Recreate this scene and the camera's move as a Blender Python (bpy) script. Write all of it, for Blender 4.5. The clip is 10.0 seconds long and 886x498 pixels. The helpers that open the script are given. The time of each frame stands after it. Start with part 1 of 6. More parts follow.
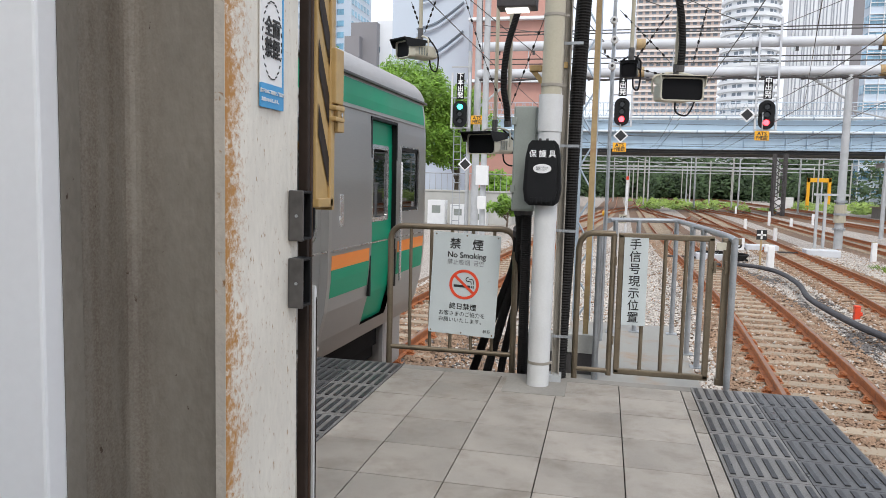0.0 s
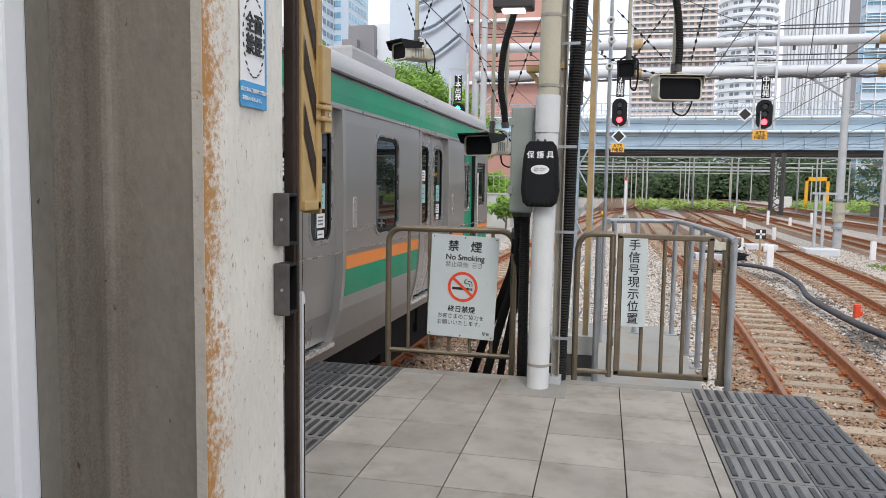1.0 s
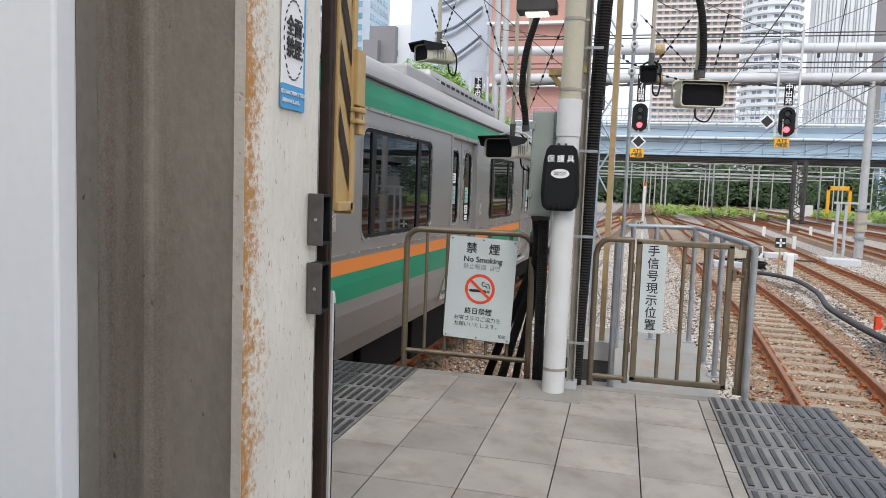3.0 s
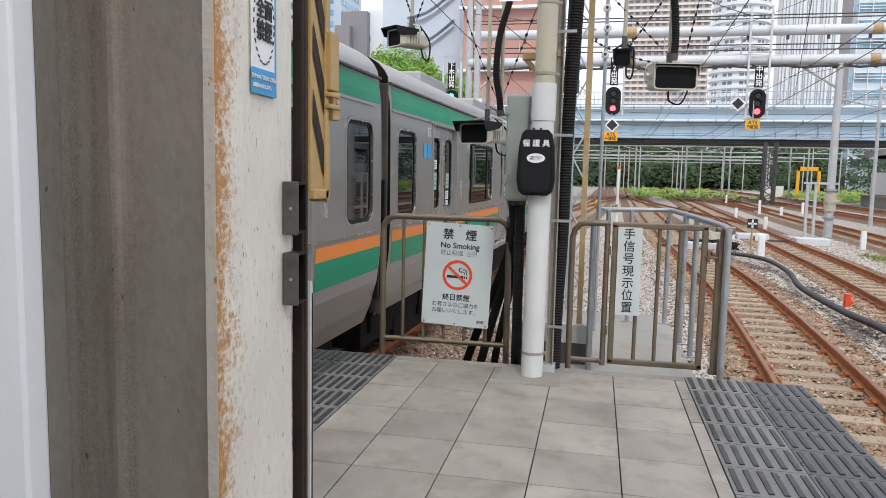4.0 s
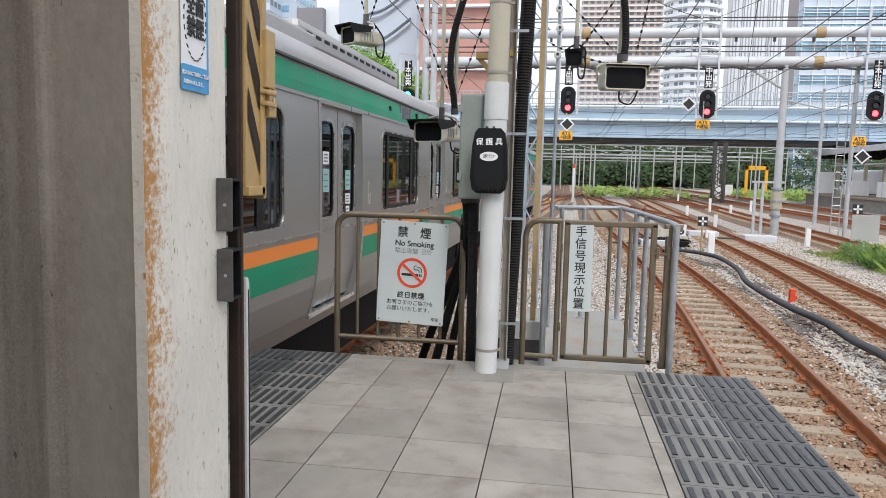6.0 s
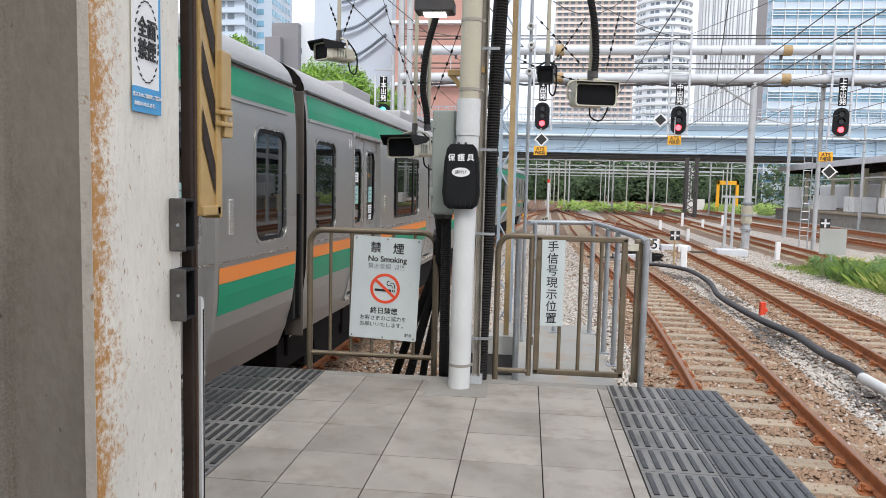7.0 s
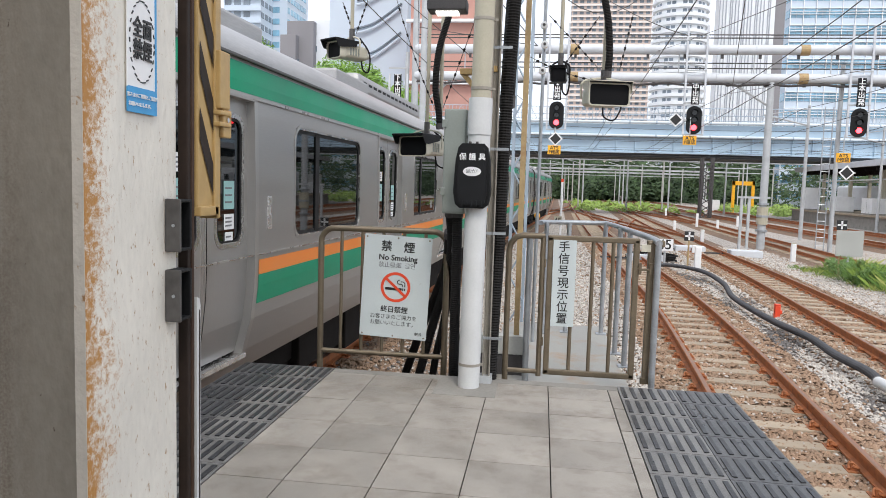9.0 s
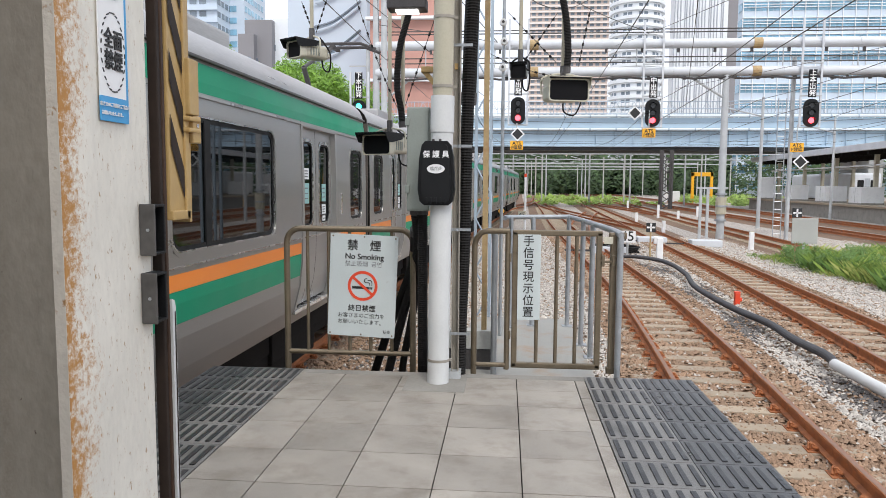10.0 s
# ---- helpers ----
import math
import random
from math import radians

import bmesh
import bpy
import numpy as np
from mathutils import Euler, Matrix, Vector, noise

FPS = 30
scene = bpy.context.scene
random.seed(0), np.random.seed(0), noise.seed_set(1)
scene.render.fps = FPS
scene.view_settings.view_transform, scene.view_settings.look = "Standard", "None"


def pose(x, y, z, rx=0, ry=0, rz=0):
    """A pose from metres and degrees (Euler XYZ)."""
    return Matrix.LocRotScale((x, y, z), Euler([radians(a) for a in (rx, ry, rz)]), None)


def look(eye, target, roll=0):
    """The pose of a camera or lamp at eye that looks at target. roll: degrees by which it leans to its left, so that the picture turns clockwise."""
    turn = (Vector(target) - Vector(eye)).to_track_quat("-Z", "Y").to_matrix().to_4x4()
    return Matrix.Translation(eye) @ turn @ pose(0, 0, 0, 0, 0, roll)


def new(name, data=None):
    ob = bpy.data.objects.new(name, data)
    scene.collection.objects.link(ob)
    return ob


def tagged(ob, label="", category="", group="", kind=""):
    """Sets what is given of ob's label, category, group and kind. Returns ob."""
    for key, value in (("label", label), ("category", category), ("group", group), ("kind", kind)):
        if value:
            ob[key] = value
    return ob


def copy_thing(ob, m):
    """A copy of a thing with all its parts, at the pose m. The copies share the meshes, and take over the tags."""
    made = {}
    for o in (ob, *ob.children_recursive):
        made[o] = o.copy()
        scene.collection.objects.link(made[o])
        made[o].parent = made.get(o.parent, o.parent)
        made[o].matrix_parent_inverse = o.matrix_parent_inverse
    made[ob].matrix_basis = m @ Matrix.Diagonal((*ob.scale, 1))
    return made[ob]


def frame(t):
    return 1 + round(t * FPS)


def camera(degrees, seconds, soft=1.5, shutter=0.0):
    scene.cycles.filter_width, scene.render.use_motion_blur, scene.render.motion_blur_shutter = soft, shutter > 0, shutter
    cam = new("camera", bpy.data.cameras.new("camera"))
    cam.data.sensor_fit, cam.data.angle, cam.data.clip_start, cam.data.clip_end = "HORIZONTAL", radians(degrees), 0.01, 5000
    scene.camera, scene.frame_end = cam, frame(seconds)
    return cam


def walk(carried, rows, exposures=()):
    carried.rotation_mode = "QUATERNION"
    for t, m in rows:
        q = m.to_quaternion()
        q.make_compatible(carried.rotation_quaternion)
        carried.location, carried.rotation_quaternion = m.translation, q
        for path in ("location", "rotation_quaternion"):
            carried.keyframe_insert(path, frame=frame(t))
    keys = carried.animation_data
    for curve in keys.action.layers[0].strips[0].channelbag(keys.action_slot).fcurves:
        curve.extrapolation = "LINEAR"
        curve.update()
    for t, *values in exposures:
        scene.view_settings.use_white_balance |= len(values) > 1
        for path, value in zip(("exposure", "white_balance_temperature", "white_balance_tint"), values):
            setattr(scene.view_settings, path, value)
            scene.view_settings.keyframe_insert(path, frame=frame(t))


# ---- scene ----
cam = camera(63.3, 10.0, soft=0.7)

PATH = [
    (0, (0.654, -2.978, 1.299), (0.219, -1.034, 1.117), 1.4),
    (0.5, (0.654, -2.961, 1.298), (0.243, -1.013, 1.102), 1.2),
    (1, (0.655, -2.949, 1.298), (0.222, -1.004, 1.122), 0.9),
    (1.5, (0.644, -2.946, 1.297), (0.157, -1.014, 1.122), 1.3),
    (2, (0.65, -2.964, 1.297), (0.167, -1.032, 1.113), 0.9),
    (3.3, (0.639, -2.958, 1.3), (0.173, -1.021, 1.128), 2.5),
    (3.5, (0.637, -2.953, 1.298), (0.191, -1.014, 1.088), 2.2),
    (4, (0.637, -2.948, 1.299), (0.226, -1.002, 1.09), 1.2),
    (4.5, (0.646, -2.957, 1.301), (0.263, -1.003, 1.111), 1.1),
    (5, (0.647, -2.957, 1.299), (0.286, -1.0, 1.101), 1.2),
    (5.5, (0.652, -2.955, 1.298), (0.319, -0.996, 1.076), 1.4),
    (7, (0.686, -2.963, 1.304), (0.455, -0.984, 1.135), 1.3),
    (7.5, (0.695, -2.956, 1.308), (0.474, -0.975, 1.146), 1.6),
    (8, (0.707, -2.959, 1.308), (0.46, -0.981, 1.145), 1.0),
    (8.5, (0.715, -2.953, 1.306), (0.451, -0.978, 1.142), 0.8),
    (9, (0.701, -2.954, 1.308), (0.434, -0.979, 1.134), 1.7),
    (9.5, (0.695, -2.983, 1.313), (0.476, -1.002, 1.149), 0.3),
    (10, (0.703, -2.986, 1.31), (0.531, -1.002, 1.13), 0.4),
]
walk(cam, [(t, look(e, g, r)) for t, e, g, r in PATH], [(0.0, 0.23), (5.0, 0.23), (7.0, 0.34), (10.0, 0.35)])

# ---- light ----
world = bpy.data.worlds.new("sky_world")
scene.world = world
world.use_nodes = True
wn, wl = world.node_tree.nodes, world.node_tree.links
wn.clear()
sky = wn.new("ShaderNodeTexSky")
sky.sky_type, sky.sun_disc = "NISHITA", False
sky.sun_elevation, sky.sun_rotation = radians(58), radians(200)
sky.dust_density, sky.air_density = 3.0, 1.0
haze = wn.new("ShaderNodeMixRGB")
haze.inputs[0].default_value = 0.75
haze.inputs[2].default_value = (9.5, 10.0, 11.0, 1)
wbg, wout = wn.new("ShaderNodeBackground"), wn.new("ShaderNodeOutputWorld")
wbg.inputs[1].default_value = 0.12
wl.new(sky.outputs[0], haze.inputs[1])
wl.new(haze.outputs[0], wbg.inputs[0])
wl.new(wbg.outputs[0], wout.inputs[0])

sun_data = bpy.data.lights.new("sun", "SUN")
sun_data.energy, sun_data.angle, sun_data.color = 1.4, radians(14), (1.0, 0.96, 0.9)
sun = new("sun", sun_data)
sun.matrix_world = look((20, -40, 60), (0, 5, 0))
scene.view_settings.exposure = 0.35


# ---- materials ----
def mat(name, col, rough=0.6, metal=0.0, var=0.12, scale=6.0, bump=0.08, bscale=90.0, stain=None, amount=0.5, sscale=3.0,
        rand=0.0, spec=0.5, emit=0.0, stretch=(1, 1, 1), coat=0.0, edge=0.08):
    """Paint, metal, stone: colour varied at two scales, optional stains of another colour, fine relief."""
    m = bpy.data.materials.new(name)
    m.use_nodes = True
    n, l = m.node_tree.nodes, m.node_tree.links
    p = n["Principled BSDF"]
    p.inputs["Metallic"].default_value = metal
    p.inputs["Specular IOR Level"].default_value = spec
    p.inputs["Coat Weight"].default_value = coat
    tc, mp = n.new("ShaderNodeTexCoord"), n.new("ShaderNodeMapping")
    mp.inputs["Scale"].default_value = stretch
    if rand:
        # pieces of one surface: the stains run on from piece to piece
        oi, va = n.new("ShaderNodeObjectInfo"), n.new("ShaderNodeVectorMath")
        l.new(tc.outputs["Object"], va.inputs[0])
        l.new(oi.outputs["Location"], va.inputs[1])
        l.new(va.outputs[0], mp.inputs[0])
    else:
        l.new(tc.outputs["Object"], mp.inputs[0])
    big, fine = n.new("ShaderNodeTexNoise"), n.new("ShaderNodeTexNoise")
    big.inputs["Scale"].default_value, big.inputs["Detail"].default_value = scale, 5
    fine.inputs["Scale"].default_value, fine.inputs["Detail"].default_value = bscale, 3
    l.new(mp.outputs[0], big.inputs["Vector"])
    l.new(mp.outputs[0], fine.inputs["Vector"])
    add = n.new("ShaderNodeMath")
    add.operation = "ADD"
    l.new(big.outputs["Fac"], add.inputs[0])
    half = n.new("ShaderNodeMath")
    half.operation = "MULTIPLY_ADD"
    half.inputs[1].default_value, half.inputs[2].default_value = 0.5, -0.25
    l.new(fine.outputs["Fac"], half.inputs[0])
    l.new(half.outputs[0], add.inputs[1])
    last = add.outputs[0]
    if rand:
        info, ra = n.new("ShaderNodeObjectInfo"), n.new("ShaderNodeMath")
        ra.operation = "MULTIPLY_ADD"
        ra.inputs[1].default_value = rand
        l.new(info.outputs["Random"], ra.inputs[0])
        l.new(last, ra.inputs[2])
        last = ra.outputs[0]
    ramp = n.new("ShaderNodeMapRange")
    ramp.inputs["From Min"].default_value, ramp.inputs["From Max"].default_value = 0.25, 0.75 + rand
    ramp.inputs["To Min"].default_value, ramp.inputs["To Max"].default_value = 1 - var, 1 + var
    l.new(last, ramp.inputs["Value"])
    mul = n.new("ShaderNodeVectorMath")
    mul.operation = "SCALE"
    mul.inputs[0].default_value = col
    l.new(ramp.outputs[0], mul.inputs["Scale"])
    colour = mul.outputs[0]
    if stain:
        sn, sr, mix = n.new("ShaderNodeTexNoise"), n.new("ShaderNodeMapRange"), n.new("ShaderNodeMixRGB")
        sn.inputs["Scale"].default_value, sn.inputs["Detail"].default_value, sn.inputs["Roughness"].default_value = sscale, 8, 0.65
        sr.inputs["From Min"].default_value, sr.inputs["From Max"].default_value = 1 - amount, 1 - amount + edge
        l.new(mp.outputs[0], sn.inputs["Vector"])
        l.new(sn.outputs["Fac"], sr.inputs["Value"])
        l.new(sr.outputs[0], mix.inputs[0])
        l.new(colour, mix.inputs[1])
        mix.inputs[2].default_value = (*stain, 1)
        colour = mix.outputs[0]
    l.new(colour, p.inputs["Base Color"])
    rr = n.new("ShaderNodeMapRange")
    rr.inputs["From Min"].default_value, rr.inputs["From Max"].default_value = 0.3, 0.7
    rr.inputs["To Min"].default_value, rr.inputs["To Max"].default_value = max(rough - 0.1, 0.02), min(rough + 0.12, 1)
    l.new(big.outputs["Fac"], rr.inputs["Value"])
    l.new(rr.outputs[0], p.inputs["Roughness"])
    if bump:
        b = n.new("ShaderNodeBump")
        b.inputs["Strength"].default_value, b.inputs["Distance"].default_value = bump, 0.004
        l.new(fine.outputs["Fac"], b.inputs["Height"])
        l.new(b.outputs[0], p.inputs["Normal"])
    if emit:
        p.inputs["Emission Color"].default_value = (*col, 1)
        p.inputs["Emission Strength"].default_value = emit
    return m


def glass_mat(name, tint, rough=0.02):
    m = bpy.data.materials.new(name)
    m.use_nodes = True
    p = m.node_tree.nodes["Principled BSDF"]
    p.inputs["Base Color"].default_value = (*tint, 1)
    p.inputs["Roughness"].default_value = rough
    p.inputs["Transmission Weight"].default_value = 0.25
    p.inputs["IOR"].default_value = 1.5
    return m


M = {}
M["tile"] = mat("paving_tile", (0.31, 0.28, 0.243), 0.5, var=0.34, scale=3.2, bump=0.6, bscale=340, stain=(0.165, 0.136, 0.104), amount=0.52, sscale=4.5, rand=0.30, edge=0.34, spec=0.5)
M["joint"] = mat("dark_joint", (0.03, 0.025, 0.02), 0.9, var=0.2)
M["concrete"] = mat("platform_concrete", (0.25, 0.235, 0.21), 0.8, var=0.2, scale=2, bump=0.4, bscale=60, stain=(0.13, 0.12, 0.1), amount=0.45, edge=0.2)
M["rubber"] = mat("worn_mat_base", (0.17, 0.163, 0.155), 0.4, var=0.4, scale=5, bump=0.35, bscale=140, stain=(0.05, 0.049, 0.05), amount=0.46, sscale=1.7, edge=0.22, rand=0.15, spec=0.5)
M["rubber_dark"] = mat("black_mat_base", (0.07, 0.069, 0.07), 0.34, var=0.4, scale=5, bump=0.35, bscale=140, stain=(0.12, 0.115, 0.11), amount=0.40, sscale=2.2, edge=0.22, rand=0.15, spec=0.6)
M["bar"] = mat("dark_mat_bar", (0.022, 0.022, 0.024), 0.36, var=0.4, scale=8, bump=0.25, stain=(0.07, 0.069, 0.068), amount=0.40, sscale=9, edge=0.25, rand=0.15, spec=0.5)
M["bellows"] = mat("brown_grey_bellows", (0.085, 0.072, 0.06), 0.7, var=0.3, scale=4, bump=0.2)
M["bed"] = mat("rusty_ballast", (0.17, 0.105, 0.065), 0.9, var=0.6, scale=18, bump=1.0, bscale=40, stain=(0.10, 0.065, 0.045), amount=0.5, sscale=0.5, edge=0.3)
M["stone_brown"] = mat("rusty_stone", (0.33, 0.22, 0.145), 0.88, var=0.3, scale=3, bump=0.4, bscale=50, stain=(0.15, 0.10, 0.07), amount=0.5, sscale=9, edge=0.3)
M["ballast"] = mat("ballast", (0.36, 0.32, 0.28), 0.9, var=0.75, scale=24, bump=1.0, bscale=40, stain=(0.20, 0.16, 0.125), amount=0.42, sscale=0.25, edge=0.3)
M["stone"] = mat("ballast_stone", (0.50, 0.462, 0.415), 0.88, var=0.36, scale=14, bump=0.4, bscale=50, stain=(0.15, 0.12, 0.10), amount=0.47, sscale=5, edge=0.2)
M["stone_dark"] = mat("dark_stone", (0.15, 0.138, 0.13), 0.85, var=0.35, scale=9, bump=0.4, bscale=50)
M["rust"] = mat("rusty_rail", (0.35, 0.122, 0.042), 0.75, var=0.35, scale=9, bump=0.5, bscale=120, stain=(0.12, 0.045, 0.025), amount=0.46, sscale=4, edge=0.2)
M["railtop"] = mat("rail_head", (0.28, 0.15, 0.095), 0.42, metal=0.5, var=0.2, scale=8, bump=0.1)
M["sleeper"] = mat("sleeper_concrete", (0.34, 0.275, 0.2), 0.85, var=0.25, scale=4, bump=0.5, bscale=80, stain=(0.3, 0.16, 0.07), amount=0.45, sscale=5, rand=0.5, edge=0.25)
M["stainless"] = mat("brushed_stainless", (0.36, 0.352, 0.338), 0.34, metal=0.7, var=0.06, scale=2, bump=0.03, bscale=200, stretch=(1, 0.05, 1))
M["stainless_door"] = mat("door_stainless", (0.38, 0.37, 0.355), 0.32, metal=0.6, var=0.06, scale=2, bump=0.02, bscale=200, stretch=(1, 1, 0.06))
M["chrome"] = mat("bright_trim", (0.72, 0.71, 0.7), 0.22, metal=0.9, var=0.05, bump=0.0)
M["rim"] = mat("window_rim_steel", (0.46, 0.455, 0.44), 0.24, metal=0.85, var=0.05, bump=0.0)
M["teal"] = mat("teal_notice", (0.30, 0.52, 0.50), 0.5, var=0.08, bump=0)
M["green"] = mat("green_band", (0.0, 0.26, 0.135), 0.42, var=0.08, scale=1, bump=0.02, spec=0.35)
M["orange"] = mat("orange_band", (0.83, 0.24, 0.03), 0.4, var=0.05, scale=1, bump=0.02, coat=0.2)
M["roof"] = mat("train_roof", (0.40, 0.39, 0.385), 0.36, metal=0.6, var=0.18, scale=3, bump=0.06, stain=(0.26, 0.245, 0.23), amount=0.46, sscale=2.0, edge=0.3, stretch=(1, 0.12, 1))
M["under"] = mat("underframe_black", (0.014, 0.012, 0.011), 0.85, spec=0.1, var=0.4, scale=5, bump=0.3)
M["seal"] = mat("black_seal", (0.008, 0.008, 0.0085), 0.55, spec=0.25, var=0.2)
M["glass"] = glass_mat("train_glass", (0.006, 0.008, 0.009))
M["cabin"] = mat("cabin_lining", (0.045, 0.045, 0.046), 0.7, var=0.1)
M["white"] = mat("white_enamel", (0.74, 0.75, 0.75), 0.35, var=0.05, scale=3, bump=0.03, stain=(0.5, 0.49, 0.45), amount=0.3, sscale=4, edge=0.25)
M["white_panel"] = mat("white_panel", (0.9, 0.92, 0.95), 0.4, var=0.03, scale=3, bump=0.03, stain=(0.3, 0.29, 0.28), amount=0.24, sscale=30)
M["enamel"] = mat("sign_enamel", (0.56, 0.61, 0.61), 0.4, var=0.05, scale=4, bump=0.03, stain=(0.42, 0.42, 0.38), amount=0.34, sscale=9, edge=0.2)
M["channelgrey"] = mat("channel_grey", (0.30, 0.275, 0.235), 0.5, var=0.15, scale=5, bump=0.06, stain=(0.18, 0.15, 0.11), amount=0.4, sscale=6, edge=0.2)
M["bracket"] = mat("worn_bracket", (0.10, 0.095, 0.092), 0.42, metal=0.4, var=0.3, scale=40, bump=0.1)
M["edge_paint"] = mat("edge_paint", (0.50, 0.46, 0.40), 0.55, var=0.1, scale=25, bump=0.3, bscale=160, stain=(0.3, 0.16, 0.06), amount=0.38, sscale=90, edge=0.08)
M["pipe"] = mat("white_pipe", (0.60, 0.605, 0.60), 0.5, var=0.07, scale=4, bump=0.05, stain=(0.4, 0.35, 0.27), amount=0.33, sscale=7, edge=0.2)
M["cream"] = mat("cream_paint", (0.44, 0.405, 0.31), 0.5, var=0.1, scale=4, bump=0.06, stain=(0.3, 0.23, 0.13), amount=0.36, sscale=6, edge=0.2)
M["fence"] = mat("bronze_steel", (0.20, 0.16, 0.11), 0.38, metal=0.55, var=0.2, scale=7, bump=0.05, stain=(0.09, 0.06, 0.04), amount=0.4, sscale=8, edge=0.2)
M["silver"] = mat("galvanised", (0.38, 0.4, 0.42), 0.42, metal=0.6, var=0.18, scale=14, bump=0.06)
M["black"] = mat("black_plastic", (0.008, 0.0085, 0.0095), 0.55, var=0.25, scale=8, bump=0.25, bscale=220, spec=0.25)
M["hose"] = mat("black_hose", (0.013, 0.012, 0.0115), 0.65, spec=0.2, var=0.35, scale=8, bump=0.1, stain=(0.03, 0.024, 0.02), amount=0.4, sscale=6, edge=0.2)
M["duct"] = mat("grey_black_duct", (0.06, 0.06, 0.065), 0.5, var=0.25, scale=6, bump=0.1)
M["ink"] = mat("black_ink", (0.02, 0.02, 0.02), 0.5, var=0.05, bump=0)
M["inkgrey"] = mat("grey_ink", (0.16, 0.16, 0.17), 0.5, var=0.05, bump=0)
M["inkwhite"] = mat("white_ink", (0.8, 0.8, 0.8), 0.5, var=0.05, bump=0)
M["red"] = mat("red_print", (0.75, 0.07, 0.025), 0.45, var=0.05, bump=0.02)
M["blue"] = mat("blue_print", (0.06, 0.32, 0.62), 0.45, var=0.06, bump=0.02)
M["tan"] = mat("ochre_paint", (0.45, 0.30, 0.12), 0.45, var=0.14, scale=8, bump=0.06, stain=(0.26, 0.15, 0.06), amount=0.38, sscale=9, edge=0.2)
# lighter copy of the brown below: the strip's lit side put into colour
M["brown_lit"] = mat("lit_brown_paint", (0.05, 0.027, 0.017), 0.6, spec=0.3, var=0.35, scale=10, bump=0.1)
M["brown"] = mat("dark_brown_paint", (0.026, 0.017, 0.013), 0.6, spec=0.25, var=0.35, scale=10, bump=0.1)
M["facade_fin"] = mat("grey_fin", (0.42, 0.44, 0.48), 0.7, var=0.05, bump=0)
M["rustpost"] = mat("rust_stained_post", (0.42, 0.30, 0.15), 0.6, var=0.2, scale=9, bump=0.1, stain=(0.3, 0.12, 0.04), amount=0.47, sscale=5, edge=0.2)
M["grey_box"] = mat("grey_green_box", (0.25, 0.275, 0.25), 0.5, var=0.1, scale=5, bump=0.06, stain=(0.14, 0.14, 0.12), amount=0.36, sscale=6, edge=0.2)
M["ivory"] = mat("ivory_case", (0.56, 0.53, 0.43), 0.42, var=0.1, scale=8, bump=0.05, stain=(0.33, 0.28, 0.2), amount=0.33, sscale=10, edge=0.2)
M["screen"] = mat("dark_screen", (0.006, 0.006, 0.007), 0.6, var=0.2, bump=0, spec=0.15)
M["mastgrey"] = mat("mast_grey", (0.46, 0.475, 0.485), 0.55, metal=0.2, var=0.14, scale=3, bump=0.08, stain=(0.28, 0.2, 0.13), amount=0.3, sscale=3, edge=0.2)
M["pipegrey"] = mat("gantry_pipe", (0.58, 0.6, 0.63), 0.5, var=0.1, scale=1.2, bump=0.04, stain=(0.42, 0.36, 0.28), amount=0.33, sscale=1.5, edge=0.2)
M["lattice"] = mat("lattice_blue_grey", (0.36, 0.43, 0.5), 0.5, metal=0.2, var=0.1)
M["darksteel"] = mat("dark_steel", (0.06, 0.055, 0.055), 0.6, var=0.3)
M["wire"] = mat("wire", (0.06, 0.055, 0.05), 0.6, var=0.2)
M["bridge"] = mat("bridge_blue", (0.40, 0.52, 0.62), 0.5, var=0.08, scale=0.4, bump=0.05, stain=(0.3, 0.38, 0.45), amount=0.35, sscale=0.3, edge=0.3)
M["bridgewhite"] = mat("bridge_white", (0.62, 0.68, 0.72), 0.5, var=0.08, scale=0.4, bump=0.03)
# near black: the shade below the girder put into colour
M["bridgeshade"] = mat("bridge_underside_shade", (0.05, 0.055, 0.06), 0.8, var=0.3, scale=0.5)
M["yellow"] = mat("yellow_sign", (0.85, 0.42, 0.02), 0.45, var=0.08, bump=0.02)
M["lens_off"] = mat("dark_lens", (0.012, 0.014, 0.016), 0.15, var=0.2, bump=0)
M["lens_red"] = mat("red_lamp", (1.0, 0.03, 0.04), 0.3, var=0.02, bump=0, emit=9.0)
M["lens_green"] = mat("green_lamp", (0.05, 0.95, 0.75), 0.3, var=0.02, bump=0, emit=5.0)
M["tube"] = mat("lamp_tube", (1.0, 0.98, 0.92), 0.3, var=0.02, bump=0, emit=1.3)
M["leaf"] = mat("leaf", (0.19, 0.34, 0.04), 0.55, var=0.45, scale=0.9, bump=0, stain=(0.09, 0.2, 0.03), amount=0.5, sscale=1.4, edge=0.2)
M["leafdark"] = mat("far_leaf", (0.05, 0.09, 0.03), 0.7, var=0.5, scale=0.3, bump=0, stain=(0.025, 0.05, 0.02), amount=0.5, sscale=0.2, edge=0.2)
M["weed"] = mat("weed_leaf", (0.11, 0.20, 0.04), 0.6, var=0.4, scale=0.9, bump=0)
M["straw"] = mat("dry_grass_blade", (0.44, 0.47, 0.14), 0.65, var=0.35, scale=0.8, bump=0)
M["grass"] = mat("grass_blade", (0.24, 0.35, 0.065), 0.6, var=0.4, scale=0.8, bump=0, stain=(0.22, 0.22, 0.07), amount=0.42, sscale=1.5, edge=0.2)
M["bark"] = mat("bark", (0.12, 0.09, 0.065), 0.9, var=0.3, scale=4, bump=0.6, bscale=20)
M["whiteconc"] = mat("pale_concrete", (0.42, 0.42, 0.395), 0.75, var=0.12, scale=1, bump=0.1, stain=(0.36, 0.35, 0.32), amount=0.42, sscale=0.8, edge=0.25)
